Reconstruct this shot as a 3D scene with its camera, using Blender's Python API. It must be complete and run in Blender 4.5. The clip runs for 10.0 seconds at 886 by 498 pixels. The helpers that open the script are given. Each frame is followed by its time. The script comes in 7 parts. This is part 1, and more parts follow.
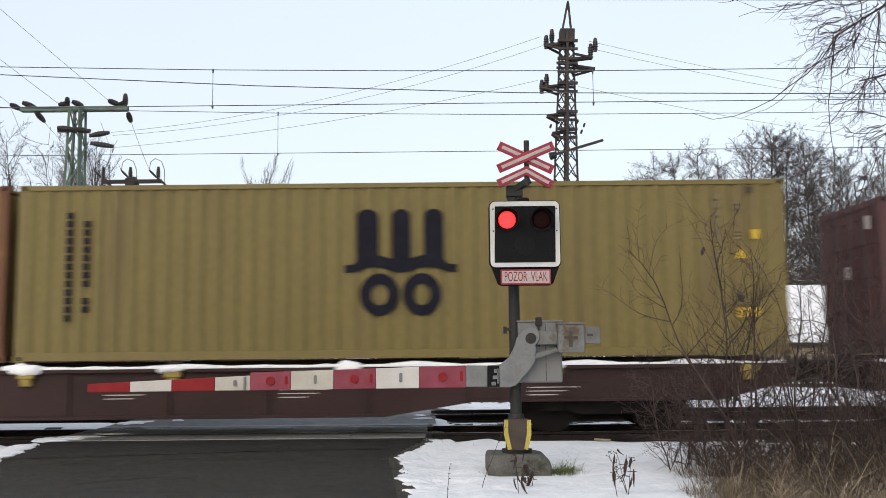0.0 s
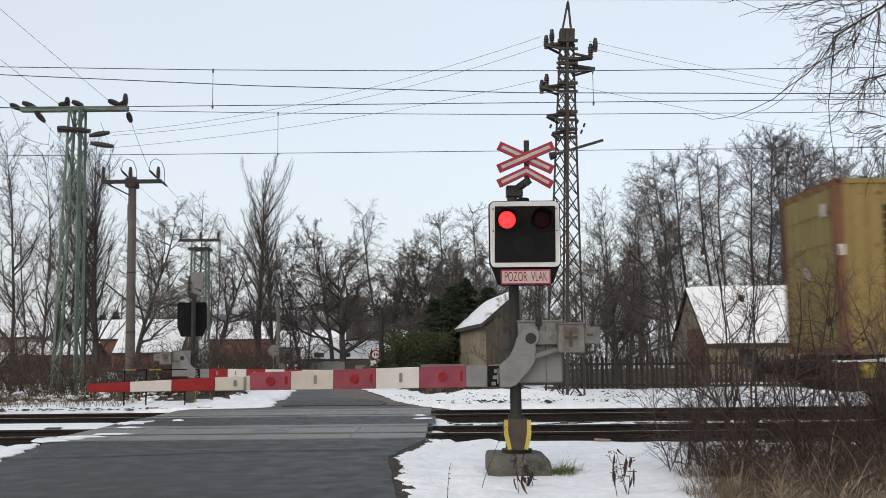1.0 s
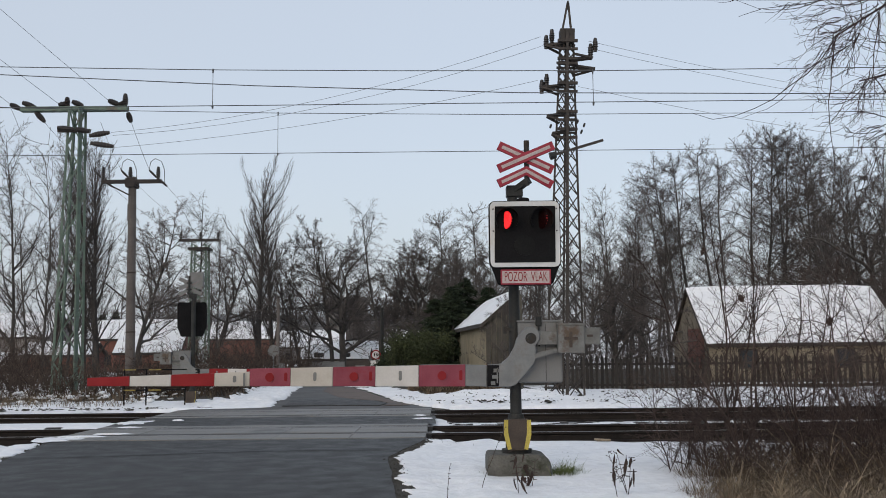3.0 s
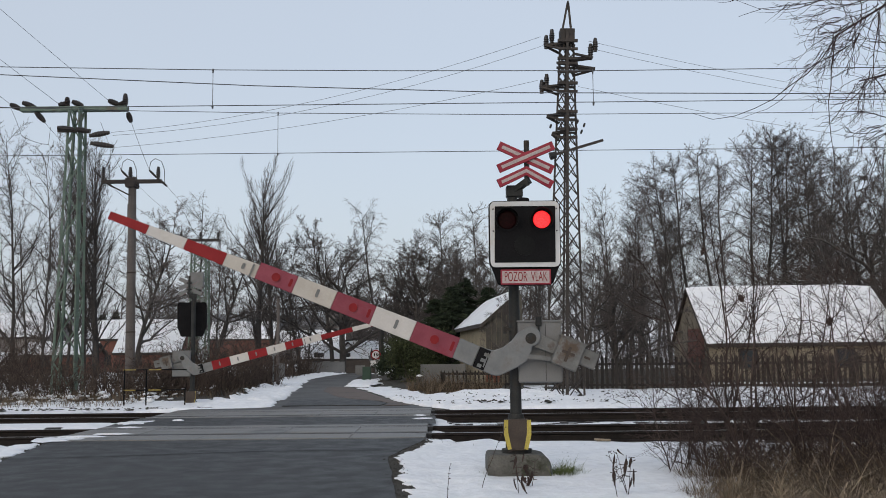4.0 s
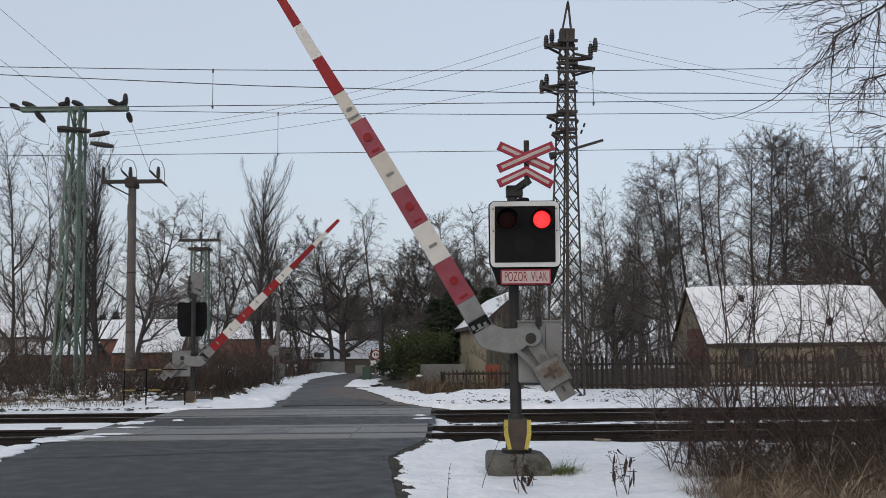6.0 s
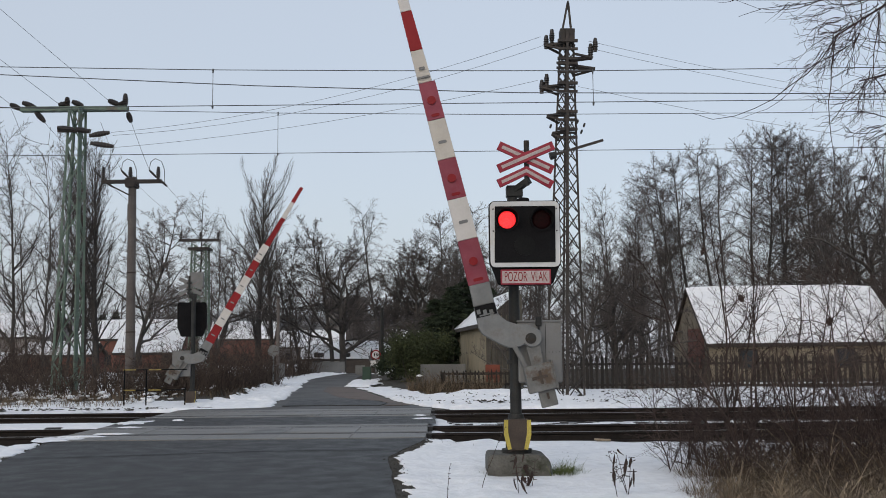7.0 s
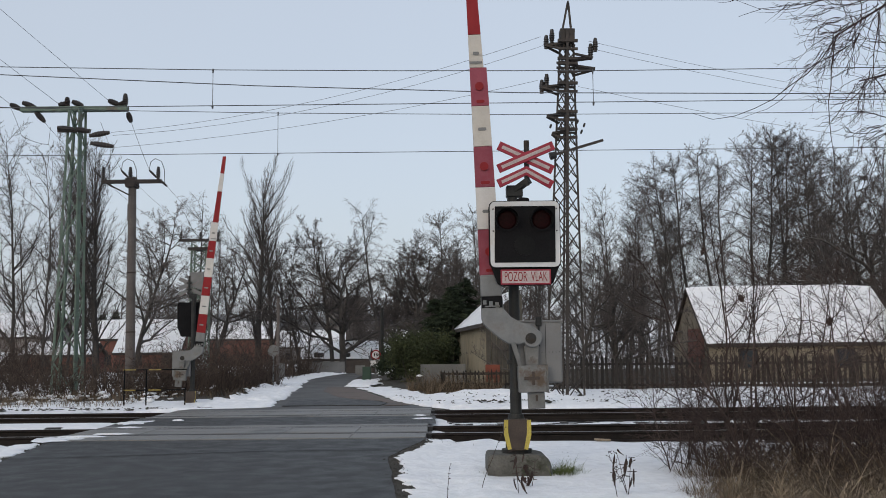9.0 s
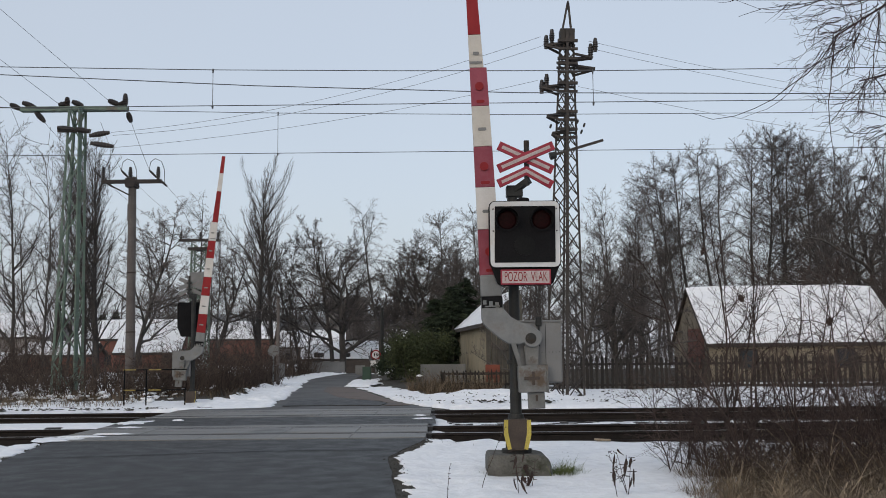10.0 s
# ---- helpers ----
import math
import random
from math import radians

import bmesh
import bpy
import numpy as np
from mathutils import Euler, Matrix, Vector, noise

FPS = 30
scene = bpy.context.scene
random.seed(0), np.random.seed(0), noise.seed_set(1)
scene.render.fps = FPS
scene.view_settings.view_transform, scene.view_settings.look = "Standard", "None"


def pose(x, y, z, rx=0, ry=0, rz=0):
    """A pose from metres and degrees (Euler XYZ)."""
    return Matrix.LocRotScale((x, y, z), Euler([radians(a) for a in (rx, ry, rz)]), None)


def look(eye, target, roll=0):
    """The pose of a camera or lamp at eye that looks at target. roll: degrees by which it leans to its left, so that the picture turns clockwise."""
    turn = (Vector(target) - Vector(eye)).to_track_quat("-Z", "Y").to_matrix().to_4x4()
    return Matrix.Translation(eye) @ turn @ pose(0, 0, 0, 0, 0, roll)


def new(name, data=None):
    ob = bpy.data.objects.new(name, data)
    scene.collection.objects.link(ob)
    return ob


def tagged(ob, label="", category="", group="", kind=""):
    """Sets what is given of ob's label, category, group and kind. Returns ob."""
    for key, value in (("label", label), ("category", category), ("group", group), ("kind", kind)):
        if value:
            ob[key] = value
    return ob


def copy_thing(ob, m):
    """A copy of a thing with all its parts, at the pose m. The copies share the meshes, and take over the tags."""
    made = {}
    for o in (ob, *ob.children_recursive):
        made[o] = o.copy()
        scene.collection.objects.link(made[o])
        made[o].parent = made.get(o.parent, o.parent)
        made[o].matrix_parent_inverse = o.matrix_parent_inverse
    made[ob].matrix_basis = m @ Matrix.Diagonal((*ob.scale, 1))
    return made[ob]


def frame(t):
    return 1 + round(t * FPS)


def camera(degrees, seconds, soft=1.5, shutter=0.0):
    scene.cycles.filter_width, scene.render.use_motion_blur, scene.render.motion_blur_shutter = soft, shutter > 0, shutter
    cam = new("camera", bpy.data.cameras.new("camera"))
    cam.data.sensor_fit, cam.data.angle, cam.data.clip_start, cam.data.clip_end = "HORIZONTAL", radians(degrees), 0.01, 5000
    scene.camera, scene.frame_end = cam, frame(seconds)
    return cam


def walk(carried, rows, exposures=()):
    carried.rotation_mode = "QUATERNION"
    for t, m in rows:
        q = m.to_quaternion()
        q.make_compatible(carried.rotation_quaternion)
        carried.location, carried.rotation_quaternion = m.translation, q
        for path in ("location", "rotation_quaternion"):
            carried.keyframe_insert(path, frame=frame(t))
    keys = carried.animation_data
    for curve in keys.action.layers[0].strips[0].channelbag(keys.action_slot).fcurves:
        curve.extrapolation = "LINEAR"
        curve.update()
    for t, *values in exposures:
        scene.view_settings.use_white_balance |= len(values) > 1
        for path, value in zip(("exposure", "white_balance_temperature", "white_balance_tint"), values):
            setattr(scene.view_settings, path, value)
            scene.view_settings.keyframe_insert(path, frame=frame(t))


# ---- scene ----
cam = camera(49.77, 10.0, soft=0.9, shutter=0.13)
EYE = (0.0, 0.0, 1.335)
AIM = look(EYE, (0.0, 10.0, 1.335 + 1.071), -0.57)
walk(cam, [(0, AIM), (10, AIM)],
     exposures=[(0, 0.55, 6750, 10), (0.7, 0.55, 6750, 10), (0.9, 0.44, 6900, 10), (1.5, 0.22, 6750, 10), (2.0, 0.12, 6650, 10), (2.7, 0.08, 6600, 10), (3.8, 0.02, 6560, 10), (10, 0.0, 6560, 10)])

# ---- overcast winter daylight ----
world = bpy.data.worlds.new("overcast_sky")
scene.world = world
world.use_nodes = True
wn, wl = world.node_tree.nodes, world.node_tree.links
wn.clear()
sky = wn.new("ShaderNodeTexSky")
sky.sky_type = "NISHITA"
sky.sun_disc = False
sky.sun_elevation, sky.sun_rotation = radians(24), radians(200)
sky.dust_density = 4.0
bg_sky = wn.new("ShaderNodeBackground")
bg_sky.inputs[1].default_value = 0.05
wl.new(sky.outputs[0], bg_sky.inputs[0])
# cloud layer: pale grey, a little brighter overhead
geo = wn.new("ShaderNodeTexCoord")
sep = wn.new("ShaderNodeSeparateXYZ")
wl.new(geo.outputs["Generated"], sep.inputs[0])
ramp = wn.new("ShaderNodeValToRGB")
ramp.color_ramp.elements[0].position, ramp.color_ramp.elements[0].color = 0.0, (0.487, 0.532, 0.596, 1)
ramp.color_ramp.elements[1].position, ramp.color_ramp.elements[1].color = 0.5, (0.478, 0.523, 0.590, 1)
wl.new(sep.outputs[2], ramp.inputs[0])
cloud = wn.new("ShaderNodeTexNoise")
cloud.inputs["Scale"].default_value = 1.6
cloud.inputs["Detail"].default_value = 4
mixc = wn.new("ShaderNodeMix")
mixc.data_type, mixc.blend_type = "RGBA", "MULTIPLY"
mixc.inputs[0].default_value = 0.12
wl.new(ramp.outputs[0], mixc.inputs[6])
wl.new(cloud.outputs["Fac"], mixc.inputs[7])
bg_cloud = wn.new("ShaderNodeBackground")
bg_cloud.inputs[1].default_value = 1.0
wl.new(mixc.outputs[2], bg_cloud.inputs[0])
add = wn.new("ShaderNodeAddShader")
wl.new(bg_sky.outputs[0], add.inputs[0])
wl.new(bg_cloud.outputs[0], add.inputs[1])
wout = wn.new("ShaderNodeOutputWorld")
wl.new(add.outputs[0], wout.inputs[0])
sun_data = bpy.data.lights.new("sun", "SUN")
sun_data.energy, sun_data.angle, sun_data.color = 0.5, radians(40), (1.0, 0.97, 0.93)
sun = new("sun", sun_data)
sun.matrix_world = look((0, 0, 50), (20, 45, 0))
# ---- materials ----
def mat(name, c1, c2=None, scale=6.0, rough=0.8, metal=0.0, bump=0.2, fine=60.0, stretch=(1, 1, 1), c3=None,
        spread=0.5, rnd=0.0, rough2=None, dist=0.01, spec=0.4, isl=0.0, fc=0.2):
    """Two-scale noise between c1 and c2, stains of c3 where given, fine relief, and a shade of its own per object."""
    m = bpy.data.materials.new(name)
    m.use_nodes = True
    n, l = m.node_tree.nodes, m.node_tree.links
    b = n["Principled BSDF"]
    c2 = c2 or tuple(v * 0.8 for v in c1)
    tc = n.new("ShaderNodeTexCoord")
    mp = n.new("ShaderNodeMapping")
    mp.inputs["Scale"].default_value = stretch
    l.new(tc.outputs["Object"], mp.inputs[0])
    n1 = n.new("ShaderNodeTexNoise")
    n1.inputs["Scale"].default_value = scale
    n1.inputs["Detail"].default_value = 6
    l.new(mp.outputs[0], n1.inputs[0])
    r1 = n.new("ShaderNodeValToRGB")
    r1.color_ramp.elements[0].position, r1.color_ramp.elements[0].color = 0.5 - spread * 0.4, (*c1, 1)
    r1.color_ramp.elements[1].position, r1.color_ramp.elements[1].color = 0.5 + spread * 0.4, (*c2, 1)
    l.new(n1.outputs["Fac"], r1.inputs[0])
    col = r1.outputs[0]
    n2 = n.new("ShaderNodeTexNoise")
    n2.inputs["Scale"].default_value = fine
    n2.inputs["Detail"].default_value = 3
    l.new(mp.outputs[0], n2.inputs[0])
    mx = n.new("ShaderNodeMix")
    mx.data_type, mx.blend_type = "RGBA", "MULTIPLY"
    r2 = n.new("ShaderNodeMapRange")
    r2.inputs[1].default_value, r2.inputs[2].default_value = 0.3, 0.7
    r2.inputs[3].default_value, r2.inputs[4].default_value = 1 - fc, 1 + fc * 0.5
    l.new(n2.outputs["Fac"], r2.inputs[0])
    mx.inputs[0].default_value = 1.0
    l.new(col, mx.inputs[6])
    l.new(r2.outputs[0], mx.inputs[7])
    col = mx.outputs[2]
    if c3:
        n3 = n.new("ShaderNodeTexNoise")
        n3.inputs["Scale"].default_value = scale * 0.45
        n3.inputs["Detail"].default_value = 8
        n3.inputs["Roughness"].default_value = 0.7
        l.new(mp.outputs[0], n3.inputs[0])
        r3 = n.new("ShaderNodeMapRange")
        r3.inputs[1].default_value, r3.inputs[2].default_value = 0.54, 0.64
        l.new(n3.outputs["Fac"], r3.inputs[0])
        m3 = n.new("ShaderNodeMix")
        m3.data_type = "RGBA"
        l.new(r3.outputs[0], m3.inputs[0])
        l.new(col, m3.inputs[6])
        m3.inputs[7].default_value = (*c3, 1)
        col = m3.outputs[2]
    if isl:
        ge = n.new("ShaderNodeNewGeometry")
        ri = n.new("ShaderNodeMapRange")
        ri.inputs[3].default_value, ri.inputs[4].default_value = 1 - isl, 1 + isl
        l.new(ge.outputs["Random Per Island"], ri.inputs[0])
        mi = n.new("ShaderNodeMix")
        mi.data_type, mi.blend_type = "RGBA", "MULTIPLY"
        mi.inputs[0].default_value = 1.0
        l.new(col, mi.inputs[6])
        l.new(ri.outputs[0], mi.inputs[7])
        col = mi.outputs[2]
    if rnd:
        oi = n.new("ShaderNodeObjectInfo")
        rr = n.new("ShaderNodeMapRange")
        rr.inputs[3].default_value, rr.inputs[4].default_value = 1 - rnd, 1 + rnd
        l.new(oi.outputs["Random"], rr.inputs[0])
        mr = n.new("ShaderNodeMix")
        mr.data_type, mr.blend_type = "RGBA", "MULTIPLY"
        mr.inputs[0].default_value = 1.0
        l.new(col, mr.inputs[6])
        l.new(rr.outputs[0], mr.inputs[7])
        col = mr.outputs[2]
    l.new(col, b.inputs["Base Color"])
    b.inputs["Metallic"].default_value = metal
    b.inputs["Specular IOR Level"].default_value = spec
    if rough2 is None:
        b.inputs["Roughness"].default_value = rough
    else:
        rg = n.new("ShaderNodeMapRange")
        rg.inputs[1].default_value, rg.inputs[2].default_value = 0.35, 0.65
        rg.inputs[3].default_value, rg.inputs[4].default_value = rough, rough2
        l.new(n1.outputs["Fac"], rg.inputs[0])
        l.new(rg.outputs[0], b.inputs["Roughness"])
    if bump:
        bp = n.new("ShaderNodeBump")
        bp.inputs["Strength"].default_value = bump
        bp.inputs["Distance"].default_value = dist
        l.new(n2.outputs["Fac"], bp.inputs["Height"])
        l.new(bp.outputs[0], b.inputs["Normal"])
    return m


def glow(name, color, strength):
    m = bpy.data.materials.new(name)
    m.use_nodes = True
    b = m.node_tree.nodes["Principled BSDF"]
    b.inputs["Base Color"].default_value = (*color, 1)
    b.inputs["Emission Color"].default_value = (*color, 1)
    b.inputs["Emission Strength"].default_value = strength
    n, l = m.node_tree.nodes, m.node_tree.links
    tc = n.new("ShaderNodeTexCoord")
    cell = n.new("ShaderNodeTexVoronoi")
    cell.inputs["Scale"].default_value = 48
    l.new(tc.outputs["Object"], cell.inputs[0])
    ramp_c = n.new("ShaderNodeValToRGB")
    ramp_c.color_ramp.elements[0].color = (min(1.0, color[0] * 1.25), color[1] * 5, color[2] * 4, 1)
    ramp_c.color_ramp.elements[1].color = (color[0] * 0.62, color[1], color[2], 1)
    ramp_c.color_ramp.elements[1].position = 0.75
    l.new(cell.outputs["Distance"], ramp_c.inputs[0])
    l.new(ramp_c.outputs[0], b.inputs["Emission Color"])
    return m


M_SNOW = mat("snow", (0.67, 0.69, 0.725), (0.77, 0.785, 0.805), 2.2, 0.6, bump=0.65, fine=10, dist=0.035, fc=0.08)
M_SNOW_DIRTY = mat("thin_snow", (0.70, 0.72, 0.75), (0.76, 0.78, 0.80), 1.2, 0.65, bump=0.6, fine=11, c3=(0.10, 0.085, 0.06), dist=0.03, fc=0.06)
M_ASPHALT = mat("asphalt", (0.0145, 0.0143, 0.0138), (0.027, 0.0266, 0.0258), 3.2, 0.46, bump=0.6, fine=110, c3=(0.013, 0.013, 0.0128), rough2=0.60, spec=0.28, spread=0.8, fc=0.3, dist=0.006)
M_ASPHALT_OLD = mat("old_asphalt", (0.046, 0.0455, 0.0445), (0.074, 0.073, 0.071), 0.7, 0.55, bump=0.5, fine=90, rough2=0.75, dist=0.006)
M_PANEL = mat("crossing_panel", (0.125, 0.122, 0.116), (0.178, 0.174, 0.166), 1.1, 0.45, bump=0.3, fine=70, c3=(0.075, 0.075, 0.075), rough2=0.6, rnd=0.06)
M_TAR = mat("tar", (0.012, 0.012, 0.013), None, 3, 0.5, bump=0.2)
M_BALLAST = mat("ballast", (0.016, 0.014, 0.013), (0.040, 0.036, 0.033), 5, 0.95, bump=1.0, fine=22, dist=0.05)
M_RAIL = mat("rail_rust", (0.017, 0.0145, 0.0135), (0.029, 0.024, 0.022), 5, 0.8, 0.1, 0.3, spec=0.15)
M_RAILHEAD = mat("rail_head", (0.34, 0.33, 0.33), (0.24, 0.23, 0.23), 3, 0.38, 0.85, 0.1)
M_SLEEPER = mat("sleeper", (0.06, 0.055, 0.05), (0.10, 0.095, 0.09), 4, 0.9)
M_POLE = mat("dark_pole", (0.020, 0.021, 0.0215), (0.034, 0.036, 0.036), 5, 0.6, 0.1, 0.2, c3=(0.03, 0.023, 0.018), spec=0.2)
M_GALV = mat("galvanised_steel", (0.125, 0.132, 0.136), (0.175, 0.183, 0.187), 5, 0.55, 0.15, 0.15, c3=(0.13, 0.125, 0.12), fc=0.06)
M_GREYPAINT = mat("grey_paint", (0.13, 0.133, 0.135), (0.165, 0.168, 0.17), 3, 0.6, 0.0, 0.1, c3=(0.13, 0.127, 0.12), fc=0.06)
M_WEATHERED = mat("weathered_grey_paint", (0.10, 0.102, 0.10), (0.15, 0.152, 0.15), 7, 0.65, 0.0, 0.15, c3=(0.075, 0.052, 0.036), fc=0.1)
M_RED = mat("red_film", (0.18, 0.010, 0.014), (0.22, 0.015, 0.019), 4, 0.45, 0, 0.05, rnd=0.08, spec=0.15, fc=0.06)
M_PINK = mat("faded_red_film", (0.185, 0.040, 0.060), (0.230, 0.058, 0.080), 5, 0.5, 0, 0.05, c3=(0.21, 0.033, 0.05), rnd=0.08, spec=0.15, fc=0.06)
M_PINKRED = mat("weathered_red_film", (0.22, 0.022, 0.038), (0.28, 0.04, 0.058), 6, 0.5, 0, 0.05, spec=0.15, fc=0.06)
M_WHITE = mat("white_film", (0.46, 0.47, 0.48), (0.52, 0.53, 0.54), 4, 0.45, 0, 0.05, c3=(0.44, 0.43, 0.41), fc=0.05)
M_CREAM = mat("aged_white_film", (0.38, 0.355, 0.32), (0.45, 0.425, 0.385), 4, 0.5, 0, 0.05, c3=(0.37, 0.34, 0.30), fc=0.05)
M_PLATEFACE = mat("aged_plate_face", (0.33, 0.28, 0.275), (0.40, 0.345, 0.34), 8, 0.5, 0, 0.05)
M_BOOMWHITE = mat("boom_white_film", (0.44, 0.425, 0.41), (0.51, 0.495, 0.48), 4, 0.5, 0, 0.05, c3=(0.42, 0.40, 0.37), fc=0.05)
M_BLACK = mat("black_paint", (0.009, 0.009, 0.010), (0.013, 0.013, 0.014), 4, 0.7, 0, 0.05, spec=0.03)
M_BLIND = mat("dull_black_cover", (0.0095, 0.010, 0.0105), (0.0135, 0.0138, 0.0142), 6, 0.65, 0, 0.05, spec=0.04)
M_YELLOW = mat("yellow_paint", (0.36, 0.29, 0.05), (0.44, 0.36, 0.07), 6, 0.5, 0, 0.1, c3=(0.22, 0.18, 0.07))
M_PADYELLOW = mat("grimy_yellow_paint", (0.22, 0.16, 0.03), (0.30, 0.22, 0.045), 6, 0.6, 0, 0.1, c3=(0.13, 0.10, 0.04))
M_BROWNPLATE = mat("rusty_plate", (0.035, 0.026, 0.021), (0.058, 0.043, 0.034), 6, 0.7, 0, 0.2)
M_CONC = mat("weathered_concrete", (0.055, 0.054, 0.048), (0.115, 0.113, 0.102), 5, 0.9, 0, 0.6, 40, c3=(0.030, 0.033, 0.020))
M_CONC_POLE = mat("pole_concrete", (0.10, 0.086, 0.08), (0.155, 0.137, 0.128), 2, 0.9, 0, 0.4, 40)
M_LENS_OFF = mat("dark_lens", (0.0055, 0.0016, 0.0018), (0.014, 0.002, 0.0025), 34, 0.5, 0, 0.3, 60, spec=0.05)
M_LENS_ON = glow("red_signal_light", (0.75, 0.004, 0.007), 0.9)
M_LENS_CORE = glow("red_signal_core", (1.0, 0.012, 0.016), 1.05)
M_CONT = mat("container_yellow", (0.128, 0.098, 0.027), (0.150, 0.115, 0.033), 1.4, 0.55, 0, 0.12, 30, stretch=(1.6, 1.6, 0.25), c3=(0.112, 0.080, 0.026), spread=0.8)
M_CONT_OLD = mat("weathered_container_yellow", (0.178, 0.124, 0.037), (0.21, 0.148, 0.046), 1.4, 0.6, 0, 0.12, 30, stretch=(1.6, 1.6, 0.25), c3=(0.155, 0.098, 0.034), spread=0.8)
M_CONT_END = mat("container_end_yellow", (0.175, 0.135, 0.042), (0.21, 0.16, 0.052), 2, 0.55, 0, 0.12, 30, c3=(0.17, 0.13, 0.05))
M_RUST = mat("rust", (0.095, 0.042, 0.022), (0.15, 0.068, 0.032), 5, 0.85, 0, 0.3, 40, stretch=(1, 1, 0.3), c3=(0.17, 0.11, 0.04))
M_CONT_RED = mat("container_oxide_red", (0.055, 0.020, 0.021), (0.08, 0.030, 0.030), 2, 0.6, 0, 0.12, 30, stretch=(1.5, 1.5, 0.3), c3=(0.06, 0.025, 0.025))
M_DECAL = mat("dark_decal", (0.010, 0.011, 0.017), (0.016, 0.017, 0.024), 5, 0.7, 0, 0.05, spec=0.05)
M_DECAL_GREY = mat("faded_decal", (0.12, 0.10, 0.06), (0.16, 0.13, 0.07), 8, 0.6, 0, 0.05)
M_DECAL_PALE = mat("pale_decal", (0.42, 0.38, 0.37), (0.5, 0.46, 0.44), 8, 0.6, 0, 0.05)
M_STICKER = mat("yellow_sticker", (0.42, 0.27, 0.015), (0.50, 0.33, 0.02), 8, 0.5, 0, 0.05)
M_WAGON = mat("wagon_oxide_brown", (0.023, 0.0112, 0.0108), (0.033, 0.0162, 0.0155), 1.3, 0.7, 0, 0.2, 30, stretch=(0.5, 1, 1), c3=(0.024, 0.015, 0.0145), spec=0.25)
M_BOGIE = mat("bogie_grime", (0.010, 0.009, 0.009), (0.018, 0.016, 0.015), 5, 0.85, 0.0, 0.3, spec=0.08)
M_LATTICE = mat("dark_lattice_steel", (0.03, 0.027, 0.025), (0.055, 0.046, 0.042), 3, 0.8, 0.1, 0.2)
M_LATTICE_GREEN = mat("green_lattice_steel", (0.085, 0.125, 0.10), (0.13, 0.175, 0.145), 3, 0.7, 0.1, 0.2, c3=(0.09, 0.085, 0.07))
M_INSUL = mat("brown_insulator", (0.02, 0.016, 0.015), (0.032, 0.025, 0.022), 8, 0.3, 0, 0.05)
M_WIRE = mat("wire", (0.06, 0.062, 0.066), (0.08, 0.082, 0.086), 3, 0.6, 0.3, 0)
M_BARK = mat("bark", (0.044, 0.0405, 0.039), (0.081, 0.074, 0.070), 2.5, 0.95, 0, 0.6, 20, stretch=(2, 2, 0.5), rnd=0.25)
M_TWIG = mat("twigs", (0.080, 0.071, 0.068), (0.115, 0.101, 0.096), 1.5, 0.95, 0, 0, rnd=0.25, isl=0.35, spec=0.1)
M_SHRUB = mat("shrub_twigs", (0.042, 0.031, 0.029), (0.084, 0.062, 0.055), 2, 0.9, 0, 0, rnd=0.2, isl=0.4, spec=0.15)
M_HANG = mat("dark_hanging_twigs", (0.030, 0.022, 0.024), (0.052, 0.038, 0.038), 2, 0.9, 0, 0, isl=0.3, spec=0.1)
M_THICKET = mat("thicket_twigs", (0.048, 0.038, 0.033), (0.092, 0.071, 0.060), 0.8, 0.95, 0, 0, rnd=0.15, isl=0.45, spec=0.1)
M_DRYGRASS = mat("dry_grass", (0.085, 0.065, 0.046), (0.165, 0.127, 0.090), 2.2, 0.9, 0, 0, rnd=0.1, isl=0.75, spec=0.1)
M_STRAW = mat("pale_straw", (0.20, 0.158, 0.112), (0.31, 0.25, 0.18), 3, 0.85, 0, 0, isl=0.3, spec=0.2)
M_DEADLEAF = mat("dead_leaf", (0.022, 0.014, 0.012), (0.048, 0.028, 0.022), 8, 0.8, 0, 0)
M_GREENGRASS = mat("green_grass", (0.07, 0.10, 0.03), (0.12, 0.14, 0.05), 5, 0.9, 0, 0)
M_CONIFER = mat("conifer_needles", (0.021, 0.030, 0.021), (0.040, 0.052, 0.032), 2, 0.9, 0, 0, isl=0.4, spec=0.1)
M_HEDGE = mat("evergreen_leaves", (0.034, 0.044, 0.022), (0.068, 0.078, 0.038), 1.2, 0.8, 0, 0, isl=0.5, spec=0.15)
M_WOOD = mat("weathered_fence_wood", (0.014, 0.012, 0.011), (0.034, 0.029, 0.025), 3, 0.9, 0, 0.3, 30, stretch=(3, 3, 0.4), rnd=0.3)
M_WOOD_PALE = mat("pale_fence_wood", (0.030, 0.025, 0.021), (0.065, 0.055, 0.045), 3, 0.9, 0, 0.3, 30, stretch=(3, 3, 0.4), rnd=0.25)
M_PLASTER = mat("old_plaster", (0.25, 0.215, 0.15), (0.33, 0.285, 0.20), 1.5, 0.95, 0, 0.3, 30, c3=(0.17, 0.14, 0.10))
M_BRICK = mat("bare_brick", (0.13, 0.058, 0.047), (0.18, 0.085, 0.068), 3, 0.9, 0, 0.3, 30)
M_WALLGREY = mat("grey_render", (0.125, 0.128, 0.13), (0.17, 0.173, 0.175), 1.0, 0.9, 0, 0.2, 30)
M_FARWALL = mat("far_wall", (0.17, 0.16, 0.155), (0.24, 0.225, 0.215), 0.3, 0.95, 0, 0, rnd=0.2)
M_FARROOF = mat("far_roof_red", (0.16, 0.075, 0.06), (0.21, 0.10, 0.08), 0.5, 0.95, 0, 0)
